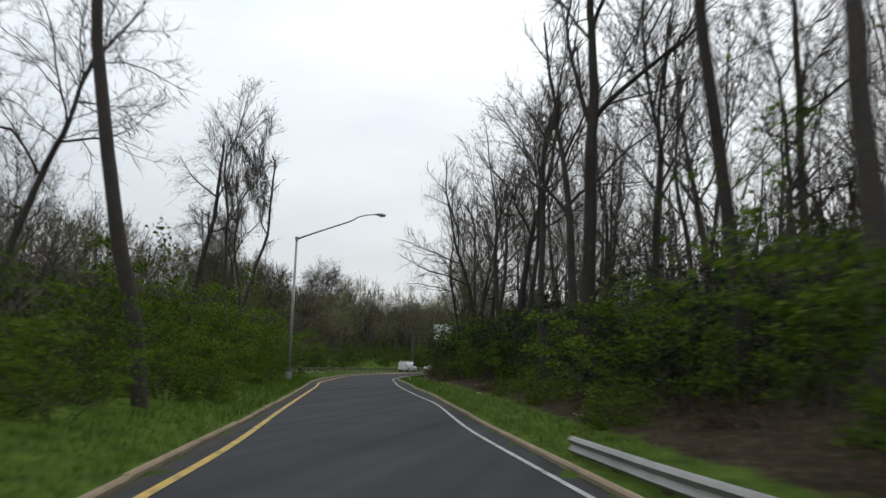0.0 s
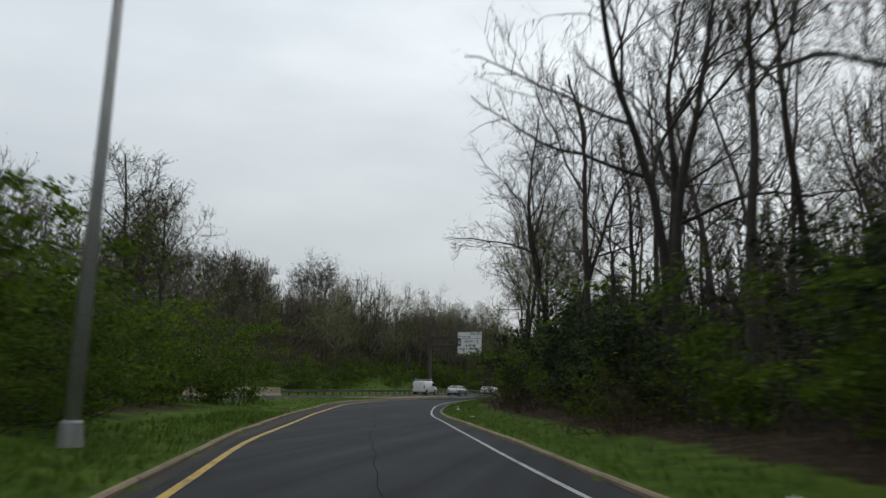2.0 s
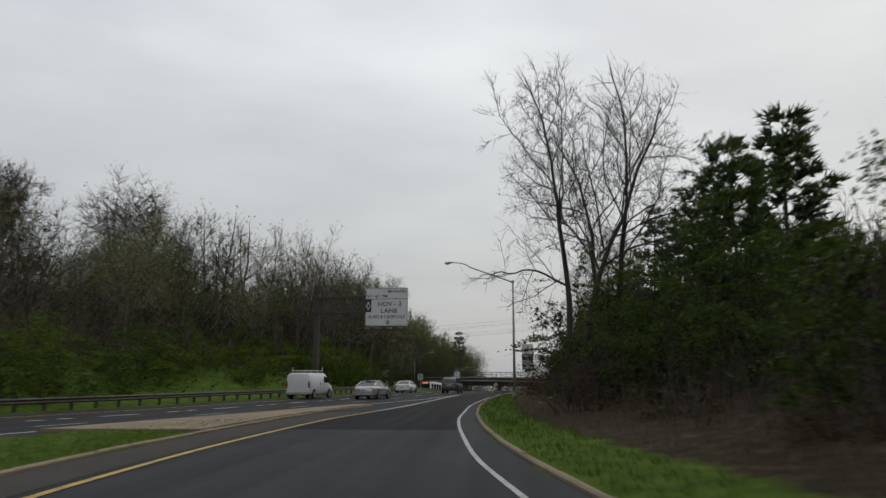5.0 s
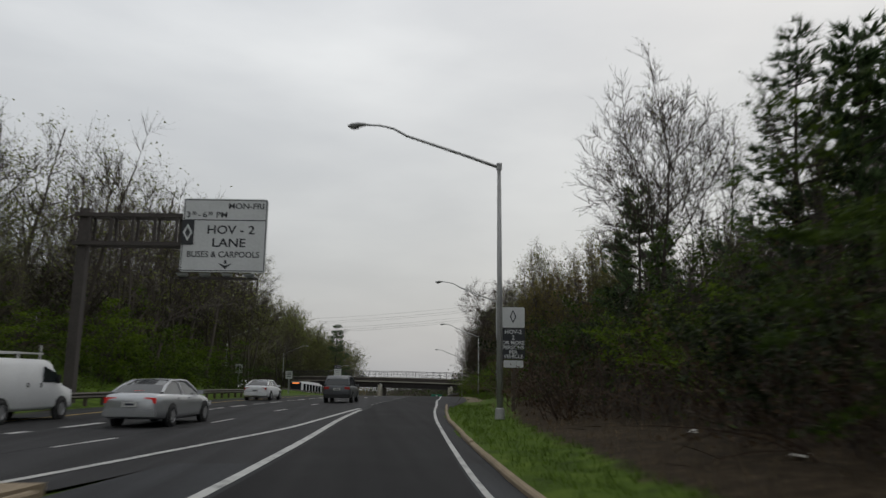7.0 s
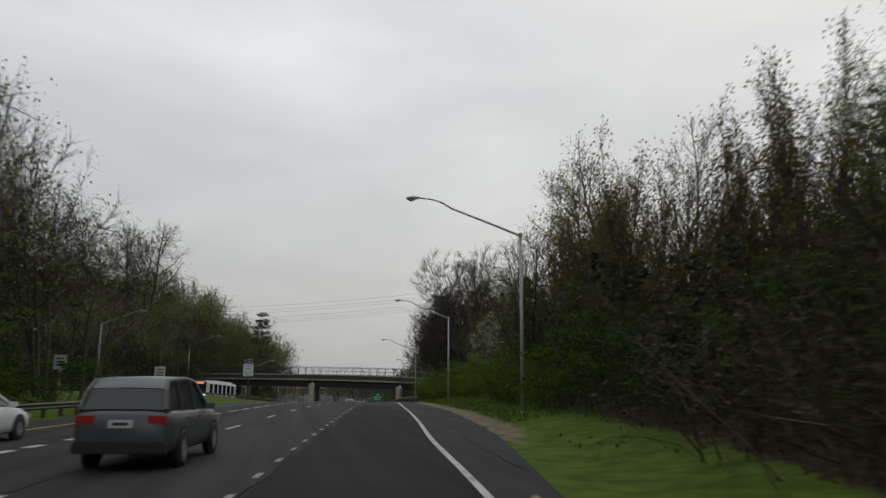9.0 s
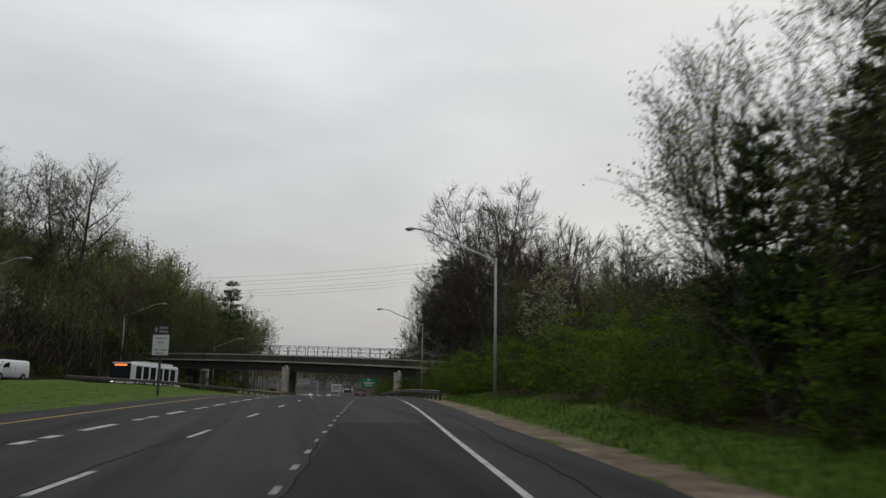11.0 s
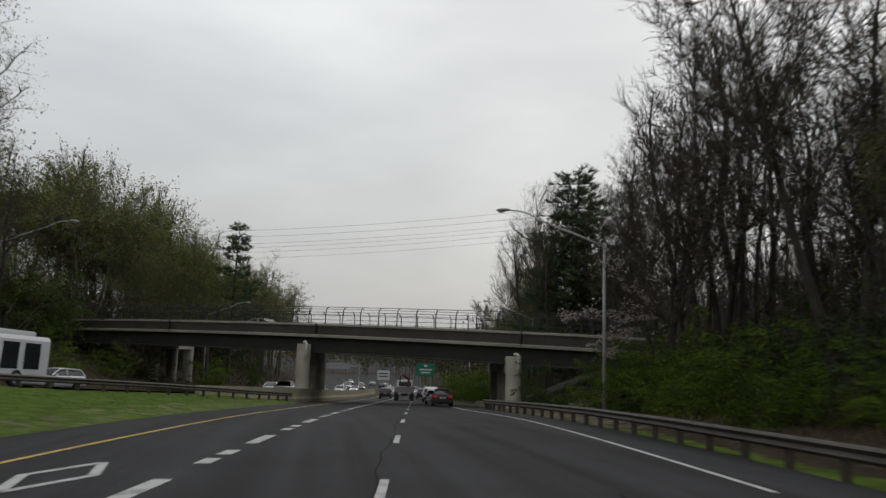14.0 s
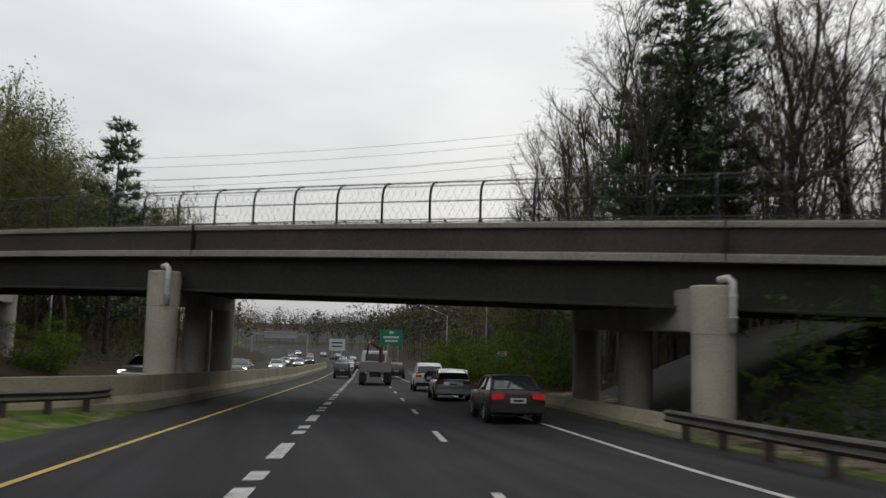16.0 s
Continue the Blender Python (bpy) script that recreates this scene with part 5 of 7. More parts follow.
letters("LANE", 0.62, 0.25, -0.42, -0.006, SIGN_BLACK, board, weight=0.010, squeeze=1.15)
letters("BUSES & CARPOOLS", 0.44, 0.0, -1.02, -0.006, SIGN_BLACK, board, squeeze=0.94)
s = Mesh()
s.add([(0.08, -0.008, -1.30), (0.2, -0.008, -1.30), (0.2, -0.008, -1.48), (0.08, -0.008, -1.48)], [(0, 3, 2, 1)])
s.add([(-0.22, -0.008, -1.44), (0.5, -0.008, -1.44), (0.14, -0.008, -1.76), (0.14, -0.008, -1.58)], [(0, 3, 2), (3, 1, 2)])
part("arrow", s, SIGN_BLACK, board)
s = Mesh()
s.box(-W / 2 + 0.30, -0.02, 0.12, 0.62, 0.03, 1.28)
dia = part("symbol_panel", s, SIGN_BLACK, board)
s = Mesh()
outer, inner = [(0, 0.46), (-0.24, 0), (0, -0.46), (0.24, 0)], [(0, 0.28), (-0.14, 0), (0, -0.28), (0.14, 0)]
for k in range(4):
    a, b, c, d = outer[k], outer[(k + 1) % 4], inner[(k + 1) % 4], inner[k]
    s.add([(-W / 2 + 0.30 + p[0], -0.042, 0.12 + p[1]) for p in (a, b, c, d)], [(0, 1, 2, 3)])
part("lozenge", s, SIGN_WHITE, dia)
# truss arm, mast, lights
s = Mesh()
for z in (1.05, -0.45):
    s.box(-4.1 + 0.9, 0.30, z, 9.2, 0.16, 0.2)
    s.box(-4.1 + 0.9, 0.95, z, 9.2, 0.16, 0.2)
for x in np.linspace(-7.0, 0.8, 8):
    s.box(x, 0.30, 0.3, 0.14, 0.10, 1.5)
    s.box(x, 0.95, 0.3, 0.14, 0.10, 1.5)
    s.box(x, 0.62, 1.05, 0.1, 0.6, 0.1)
part("truss_arm", s, SIGN_STEEL, over)
s = Mesh()
s.box(-7.35, 0.62, -3.6, 0.5, 0.5, 10.0)
part("mast", s, SIGN_STEEL, over, bevel=0.02)
s = Mesh()
for x in (-1.3, 0, 1.3):
    s.box(x, 0.2, 0, 0.1, 0.16, H - 0.2)
part("hanger", s, SIGN_STEEL, over)
for x in np.linspace(-1.75, 1.55, 4):
    s = Mesh()
    s.loft([[(x - w, y, z), (x + w, y, z), (x + w, y + d, z + 0.0), (x - w, y + d, z)] for w, y, d, z in ((0.26, -0.85, 0.3, -2.10), (0.22, -0.8, 0.26, -2.22), (0.12, -0.72, 0.14, -2.28))])
    lt = part("sign_light", s, GALV, over, "pale metal floodlight")
    s = Mesh()
    s.box(x, -0.3, -2.2, 0.05, 1.0, 0.05)
    part("bracket", s, SIGN_STEEL, lt)
s = Mesh()
s.box(-0.1, -0.62, -2.32, 4.0, 0.06, 0.08)
s.box(-0.1, -0.1, -2.28, 4.0, 0.06, 0.08)
part("walkway_rail", s, SIGN_STEEL, over)


def roadside_sign(x, y, base, turn, w, z0, z1, label, post_h, build, posts=1, post_mat=POST_WOOD, group=""):
    g_ = empty("road_sign", pose(x, y, base, 0, 0, turn), label, "road sign", group)
    for k in range(posts):
        px = 0 if posts == 1 else (-0.3 + 0.6 * k) * w
        s = Mesh()
        s.box(px, 0.09, post_h / 2 - 0.2, 0.14, 0.14, post_h + 0.4)
        part("post", s, post_mat, g_, bevel=0.01)
    build(g_)
    return g_


def occupancy(g_):
    s = Mesh()
    panel(s, -0.5, 0.5, 3.55, 4.42, 0, 0.02, 0.05)
    up = part("upper_board", s, SIGN_WHITE, g_)
    s = Mesh()
    for k in range(4):
        o4, i4 = [(0, 0.30), (-0.14, 0), (0, -0.30), (0.14, 0)], [(0, 0.21), (-0.085, 0), (0, -0.21), (0.085, 0)]
        a, b, c, d = o4[k], o4[(k + 1) % 4], i4[(k + 1) % 4], i4[k]
        s.add([(p[0], -0.006, 4.02 + p[1]) for p in (a, b, c, d)], [(0, 1, 2, 3)])
    part("lozenge", s, SIGN_BLACK, up)
    s = Mesh()
    panel(s, -0.5, 0.5, 2.22, 3.93 - 0.40, 0, 0.02, 0.05)
    low = part("lower_board", s, SIGN_BLACK, g_)
    for words, z, size in (("HOV-2", 3.36, 0.25), ("2", 3.12, 0.25), ("OR MORE", 2.90, 0.22), ("PERSONS", 2.70, 0.22), ("PER", 2.50, 0.22), ("VEHICLE", 2.32, 0.22)):
        letters(words, size, 0, z, -0.006, SIGN_WHITE, low, weight=0.004)
    s = Mesh()
    panel(s, -0.42, 0.42, 1.86, 2.16, 0, 0.02, 0.03)
    part("lower_plate", s, SIGN_WHITE, g_)


roadside_sign(4.0, 51.2, 0.36, -4, 1.0, 0, 0, "tall black and white occupancy sign on a dark post", 4.3, occupancy)


def lane_only(g_):
    s = Mesh()
    panel(s, -0.62, 0.62, 4.35, 4.98, 0, 0.02, 0.05)
    up = part("upper_board", s, SIGN_BLACK, g_)
    s = Mesh()
    bars(s, -0.16, 0.5, 4.80, 0.17, -0.006)
    bars(s, -0.16, 0.5, 4.52, 0.17, -0.006)
    s.add([(-0.4, -0.016, 4.42), (-0.27, -0.016, 4.66), (-0.4, -0.016, 4.9), (-0.53, -0.016, 4.66)], [(0, 1, 2, 3)])
    part("lettering", s, SIGN_FADED, up)
    s = Mesh()
    panel(s, -0.62, 0.62, 2.85, 4.30, 0, 0.02, 0.05)
    low = part("lower_board", s, SIGN_WHITE, g_)
    s = Mesh()
    for z, a, b in ((4.05, -0.4, 0.12), (4.05, 0.26, 0.42), (3.75, -0.3, 0.26), (3.22, -0.5, -0.16), (3.22, -0.02, 0.52), (2.98, -0.36, 0.32)):
        bars(s, a, b, z, 0.1, -0.006)
    part("lettering", s, SIGN_FADED, low)
    s = Mesh()
    panel(s, -0.5, 0.5, 2.66, 2.80, 0, 0.02, 0.02)
    part("lower_plate", s, SIGN_BLACK, g_)


roadside_sign(-5.85, 148.6, 0.42, -20, 1.24, 0, 0, "black and white lane sign on a post in the grass median", 5.0, lane_only, post_mat=SIGN_STEEL)


def small_white(g_):
    s = Mesh()
    panel(s, -0.45, 0.45, 1.9, 2.9, 0, 0.02, 0.04)
    b = part("board", s, SIGN_WHITE, g_)
    s = Mesh()
    for z in (2.65, 2.42, 2.2):
        bars(s, -0.28, 0.28, z, 0.09, -0.006)
    part("lettering", s, SIGN_BLACK, b)


roadside_sign(-16.5, 112, float(ground_z(-16.5, 112)), -10, 0.9, 0, 0, "small white sign on a post in the grass", 2.8, small_white, post_mat=GALV)
roadside_sign(-11.5, 122, float(ground_z(-11.5, 122)), -10, 0.9, 0, 0, "small white sign on a post in the grass", 2.4, small_white, post_mat=GALV)


def lane_plate(g_):
    s = Mesh()
    panel(s, -0.5, 0.5, 3.7, 4.35, 0, 0.02, 0.05)
    part("upper_board", s, SIGN_WHITE, g_)
    s = Mesh()
    panel(s, -0.5, 0.5, 1.8, 3.65, 0, 0.02, 0.05)
    b = part("lower_board", s, SIGN_BLACK, g_)
    s = Mesh()
    for z in (3.4, 3.1, 2.8, 2.5, 2.2):
        bars(s, -0.34, 0.34, z, 0.12, -0.006)
    part("lettering", s, SIGN_WHITE, b)


roadside_sign(-29.5, 4.0, float(ground_z(-29.5, 4.0)), 15, 1.0, 0, 0, "tall black and white lane sign beside the far barrier", 4.2, lane_plate)


# far signs over the road ahead
def exit_board(g_):
    s = Mesh()
    panel(s, -2.2, 2.2, 4.6, 7.6, 0, 0.05, 0.2)
    b = part("board", s, SIGN_GREEN, g_)
    s = Mesh()
    bars(s, -0.4, 0.4, 7.1, 0.5, -0.01)
    bars(s, -1.5, 1.5, 6.2, 0.35, -0.01)
    bars(s, -1.2, 1.2, 5.5, 0.35, -0.01)
    part("lettering", s, SIGN_WHITE, b)


roadside_sign(29.7, 332, float(road_z(332)) - 0.2, 0, 4.4, 0, 0, "large green guide sign on two posts", 7.0, exit_board, posts=2, post_mat=GALV)


def white_board(g_):
    s = Mesh()
    panel(s, -1.6, 1.6, 3.2, 5.6, 0, 0.05, 0.1)
    b = part("board", s, SIGN_WHITE, g_)
    s = Mesh()
    bars(s, -1.1, 1.1, 4.8, 0.3, -0.01)
    bars(s, -1.1, 1.1, 4.1, 0.3, -0.01)
    part("lettering", s, SIGN_BLACK, b)


roadside_sign(20.6, 345, float(road_z(345)), 0, 3.2, 0, 0, "white reserved-lane board on posts in the median", 5.4, white_board, posts=2, post_mat=GALV)
gan = empty("sign_gantry", pose(10.0, 430, float(road_z(430)), 0, 0, 8), "far overhead gantry with a long grey sign", "sign gantry")
s = Mesh()
panel(s, -5, 5, 6.0, 8.0, 0, 0.1, 0.1)
part("board", s, GALV, gan)
s = Mesh()
for x in (-8.5, 8.5):
    s.box(x, 0.2, 3.5, 0.4, 0.4, 8)
part("mast", s, GALV, gan)
s = Mesh()
s.box(0, 0.2, 7.2, 17.4, 0.4, 0.5)
part("beam", s, GALV, gan)


def blue_plate(g_):
    s = Mesh()
    panel(s, -0.45, 0.45, 2.35, 2.75, 0, 0.02, 0.03)
    part("upper_board", s, SIGN_WHITE, g_)
    s = Mesh()
    panel(s, -0.45, 0.45, 1.75, 2.32, 0, 0.02, 0.03)
    part("lower_board", s, SIGN_BLUE, g_)


roadside_sign(26.6, 250, float(road_z(250)) + 0.1, 0, 0.9, 0, 0, "small blue and white plate on a post by the shoulder", 2.7, blue_plate, post_mat=GALV)


# ---------------------------------------------------------------- guard rails and barriers
def guard_rail(name, pts, zs, label, rail_mat, post_mat, spacing=1.9, h=0.68, face=1, flare=None):
    """Corrugated beam on posts along a line; zs: height of the ground under it."""
    g_ = empty("guard_rail", label=label, category="guard rail", group="guard rails", kind="")
    P = [Vector((x, y, z)) for (x, y), z in zip(pts, zs)]
    dist = [0.0]
    for a, b in zip(P, P[1:]):
        dist.append(dist[-1] + (b - a).length)
    sect = [(0.0, 0.155), (0.035, 0.13), (0.075, 0.085), (0.035, 0.04), (0.0, 0.0), (0.035, -0.04), (0.075, -0.085), (0.035, -0.13), (0.0, -0.155), (-0.008, -0.15), (0.06, -0.085), (-0.012, 0.0), (0.06, 0.085), (-0.008, 0.15)]

    def at(d):
        i = max(0, min(len(P) - 2, int(np.searchsorted(dist, d)) - 1))
        k = (d - dist[i]) / max(1e-6, dist[i + 1] - dist[i])
        return P[i].lerp(P[i + 1], k), (P[i + 1] - P[i]).normalized()

    d = 0.0
    while d < dist[-1] - 0.2:
        de = min(d + 3.8, dist[-1])
        s = Mesh()
        rows = []
        for q in np.linspace(d, de + 0.12, 4):
            p, w = at(min(q, dist[-1]))
            n = Vector((w.y, -w.x, 0)) * face
            rows.append([tuple(p + n * (o + 0.1) + Vector((0, 0, h - 0.155 + v))) for o, v in sect])
        s.loft(rows)
        part("beam", s, rail_mat, g_)
        d = de
    s = Mesh()
    s.box(0, 0, h / 2 - 0.25, 0.12, 0.16, h + 0.45)
    me = s.data("post", [post_mat])
    blk = Mesh()
    blk.box(0, 0, 0, 0.1, 0.14, 0.30)
    for q in np.arange(0.3, dist[-1], spacing):
        p, w = at(q)
        part("post", me, None, g_, m=pose(p.x, p.y, p.z, 0, 0, math.degrees(math.atan2(w.y, w.x))))
    return g_


ys = np.array([146, 150, 156, 162, 170, 178, 186, 194, 200, 206])
guard_rail("guard", [(float(edge_white(y)) + o, y) for y, o in zip(ys, (3.0, 2.7, 2.4, 2.2, 2.05, 1.95, 1.9, 1.9, 2.0, 2.2))], [float(road_z(y)) + 0.0 for y in ys], "weathered brown steel guard rail along the shoulder", DULL_STEEL, POST_WOOD, face=-1)
gl = [(-17, 168), (-10.6, 184), (-4.3, 197), (0.6, 208), (2.6, 214), (3.0, 218.5)]
guard_rail("guard", gl, [float(ground_z(x, y)) for x, y in gl], "weathered brown steel guard rail across the grass median", DULL_STEEL, POST_WOOD, face=1)
gr = [(27.5, -94.6), (28.9, -98.7), (30.2, -102), (32.6, -107.5), (38, -120)]
guard_rail("guard", gr, [float(road_z(y)) - 0.22 for x, y in gr], "grey galvanised guard rail with a blunt end", RAIL_GREY, POST_WOOD, h=0.62, face=1)
gh = [(float(yellow_x(y)) - 3.2, y) for y in range(14, 104, 6)]
guard_rail("guard", gh, [float(ground_z(x, y)) for x, y in gh], "weathered steel guard rail below the wooded bank", DULL_STEEL, POST_WOOD, face=1)


def barrier(line, y0, y1, h, label, zf, step=4.0, flip=1):
    b_ = empty("concrete_barrier", label=label, category="barrier", group="barriers")
    y = y0
    while y < y1 - 0.5:
        ye = min(y + step, y1)
        s = Mesh()
        rows = []
        for yy in np.linspace(y + 0.012, ye - 0.012, 3):
            x, z = float(line(yy)), float(zf(yy))
            rows.append([(x - 0.30, yy, z - 0.3), (x - 0.30, yy, z + 0.08), (x - 0.16, yy, z + 0.32), (x - 0.11, yy, z + h - 0.02), (x - 0.09, yy, z + h), (x + 0.09, yy, z + h), (x + 0.11, yy, z + h - 0.02), (x + 0.16, yy, z + 0.32), (x + 0.30, yy, z + 0.08), (x + 0.30, yy, z - 0.3)])
        s.loft(rows[::-1])
        part("barrier_segment", s, BARRIER, b_)
        y = ye


barrier(lambda y: yellow_x(y) - 3.0, -46, 14, 1.0, "weathered concrete barrier below the wooded bank", road_z)
barrier(lambda y: oncoming_x(y) + np.interp(y, [205, 217, 222, 300], [0.2, 1.2, 1.4, 1.4]), 203, 330, 0.98, "weathered concrete barrier beside the piers", lambda y: road_z(y) + 0.25)
# low wall and kerb at the foot of the right-hand pier
barrier(lambda y: 18.3 + (y - 206) * 0.12, 206, 222, 0.45, "low concrete wall at the foot of the pier", road_z)
# sloped paving under the bridge, the deck's shade put into its dark colour
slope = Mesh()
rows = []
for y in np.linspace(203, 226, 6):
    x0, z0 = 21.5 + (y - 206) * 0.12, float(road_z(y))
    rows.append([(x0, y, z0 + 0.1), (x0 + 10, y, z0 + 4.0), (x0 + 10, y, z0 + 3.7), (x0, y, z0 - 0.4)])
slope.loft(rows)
# near-black base: shade under the deck is painted in, along with patchy dirt
solid("slope_paving", slope, mat("shade_dark_dirty_paving", (0.030, 0.028, 0.025), rough=0.95, var=0.4, scale=0.5, fine=8, bump=0.3), "sloped concrete paving under the bridge", "slope paving", kind="structure")
# overhead wires far beyond the bridge
for k, (z, dy) in enumerate(((26.5, 0), (25.4, 1), (25.9, 6), (22.3, 0), (21.6, 1), (22.0, 6))):
    s = Mesh()
    s.tube([(x, 330 + dy * 3 - x * 0.25, z + 5.5 + 0.00055 * (x + 10) ** 2 + 0.055 * (x - 15)) for x in np.linspace(-160, 180, 24)], [0.03] * 24, 3)
    solid("power_line", s, TRIM, "thin dark overhead power line", "power line", "power lines")


# ---------------------------------------------------------------- vehicles
def paint(name, color, rough=0.35, metal=0.3):
    return mat(name, color, rough=rough, metal=metal, var=0.06, scale=1.5, fine=12, bump=0, spec=0.5)


SILVER = paint("silver_paint", (0.47, 0.48, 0.49), 0.24, 0.6)
WHITE_PAINT = paint("white_paint", (0.62, 0.63, 0.63), 0.4, 0.0)
BLACK_PAINT = paint("black_paint", (0.02, 0.021, 0.023), 0.3, 0.1)
NAVY = paint("dark_blue_paint", (0.025, 0.03, 0.045), 0.3, 0.2)
GREY_PAINT = paint("grey_paint", (0.10, 0.105, 0.11), 0.35, 0.4)
RUST_RED = paint("dull_red_paint", (0.10, 0.03, 0.022), 0.6, 0.0)
TRUCK_GREY = paint("faded_truck_paint", (0.24, 0.22, 0.20), 0.7, 0.0)
MAROON = paint("dark_maroon_paint", (0.035, 0.018, 0.018), 0.35, 0.2)

SHAPES = {
    # length, width, height, wheel radius, body stations (y, bottom, top, half width), cabin stations (y, base, top, half base, half top)
    "sedan": (4.85, 1.82, 1.45, 0.33,
              [(-2.42, .42, .86, .72), (-2.36, .30, .98, .82), (-2.0, .24, 1.03, .89), (-1.3, .20, 1.02, .91), (0, .20, .97, .91), (1.1, .20, .95, .91), (1.7, .22, .88, .90), (2.15, .26, .76, .85), (2.38, .34, .62, .74), (2.43, .42, .55, .66)],
              [(-1.95, 1.02, 1.04, .80, .78), (-1.45, 1.02, 1.28, .80, .66), (-0.95, 1.0, 1.42, .80, .60), (-0.2, .98, 1.45, .80, .58), (0.35, .97, 1.42, .80, .59), (0.8, .96, 1.20, .80, .68), (1.2, .95, .97, .80, .78)]),
    "old_sedan": (4.45, 1.68, 1.39, 0.31,
                  [(-2.22, .45, .84, .72), (-2.2, .32, .95, .80), (-1.9, .26, .98, .83), (-1.2, .22, .97, .84), (0, .22, .93, .84), (1.1, .22, .91, .84), (1.7, .24, .88, .83), (2.1, .30, .82, .80), (2.2, .36, .72, .76), (2.22, .45, .6, .74)],
                  [(-1.75, .97, .99, .74, .72), (-1.4, .97, 1.24, .74, .62), (-1.05, .96, 1.37, .74, .58), (-0.3, .94, 1.39, .74, .57), (0.3, .93, 1.36, .74, .58), (0.65, .92, 1.17, .74, .64), (1.0, .92, .94, .74, .72)]),
    "suv": (4.7, 1.86, 1.78, 0.37,
            [(-2.35, .50, 1.05, .78), (-2.3, .36, 1.12, .88), (-1.9, .30, 1.14, .92), (0, .28, 1.10, .93), (1.1, .28, 1.08, .93), (1.7, .30, 1.04, .91), (2.2, .34, .92, .86), (2.33, .42, .75, .78), (2.36, .5, .66, .72)],
            [(-2.28, 1.12, 1.16, .84, .82), (-2.12, 1.12, 1.55, .84, .72), (-1.85, 1.12, 1.73, .84, .68), (-0.6, 1.1, 1.78, .84, .67), (0.2, 1.1, 1.72, .84, .67), (0.65, 1.08, 1.42, .84, .74), (1.15, 1.07, 1.10, .84, .82)]),
    "wagon": (4.6, 1.76, 1.48, 0.32,
              [(-2.28, .44, .92, .74), (-2.24, .31, 1.0, .84), (-1.9, .25, 1.0, .87), (0, .22, .97, .88), (1.1, .22, .94, .88), (1.7, .24, .86, .86), (2.1, .28, .74, .82), (2.26, .36, .6, .74), (2.3, .44, .54, .68)],
              [(-2.2, .99, 1.02, .78, .76), (-1.98, .99, 1.30, .78, .66), (-1.7, .98, 1.43, .78, .62), (-0.5, .97, 1.48, .78, .60), (0.3, .96, 1.43, .78, .61), (0.75, .95, 1.2, .78, .68), (1.15, .94, .97, .78, .76)]),
}


def wheel(parent, x, y, r, side, w=0.22):
    t = Mesh()
    prof = [(r * 0.62, -w / 2), (r * 0.93, -w / 2), (r, -w * 0.32), (r, w * 0.32), (r * 0.93, w / 2), (r * 0.62, w / 2)]
    n = 18
    t.loft([[(x + o, y + rr * math.cos(a), r + rr * math.sin(a)) for rr, o in prof] for a in np.linspace(0, 2 * math.pi, n, endpoint=False)] + [[(x + o, y + rr, r) for rr, o in prof]], 0, True, False)
    ty = part("tyre", t, TYRE, parent, smooth=True)
    d = Mesh()
    xs = x + side * w * 0.46
    d.loft([[(xs + o, y + rr * math.cos(a), r + rr * math.sin(a)) for a in np.linspace(0, 2 * math.pi, n, endpoint=False)][::side] for rr, o in ((r * 0.63, -side * 0.05), (r * 0.62, 0), (r * 0.5, -side * 0.03), (r * 0.16, -side * 0.02), (r * 0.12, side * 0.012))])
    for k in range(5):
        a = 2 * math.pi * k / 5
        d.box(xs - side * 0.005, y + 0.36 * r * math.cos(a), r + 0.36 * r * math.sin(a), 0.03, 0.1 * r + 0.5 * r * abs(math.cos(a)), 0.1 * r + 0.5 * r * abs(math.sin(a)))
    part("rim", d, RIM, ty)


def ring_body(y, zb, zt, w):
    m_ = zb + (zt - zb) * 0.5
    half = [(w * 0.86, zb), (w * 0.97, zb + 0.07), (w, zb + (zt - zb) * 0.35), (w * 0.995, m_ + 0.06), (w * 0.965, zt - 0.07), (w * 0.90, zt - 0.015), (w * 0.5, zt + 0.012)]
    return [(x, y, z) for x, z in half] + [(-x, y, z) for x, z in half[::-1]]


def ring_cabin(y, zb, zt, wb, wt):
    k = zt - zb
    half = [(wb, zb - 0.03), (wb * 0.35 + wt * 0.65, zb + k * 0.62), (wt + 0.02, zt - 0.05 if k > 0.12 else zb + k * 0.7), (wt * 0.9, zt - 0.005), (wt * 0.45, zt + 0.008)]
    return [(x, y, z) for x, z in half] + [(-x, y, z) for x, z in half[::-1]]


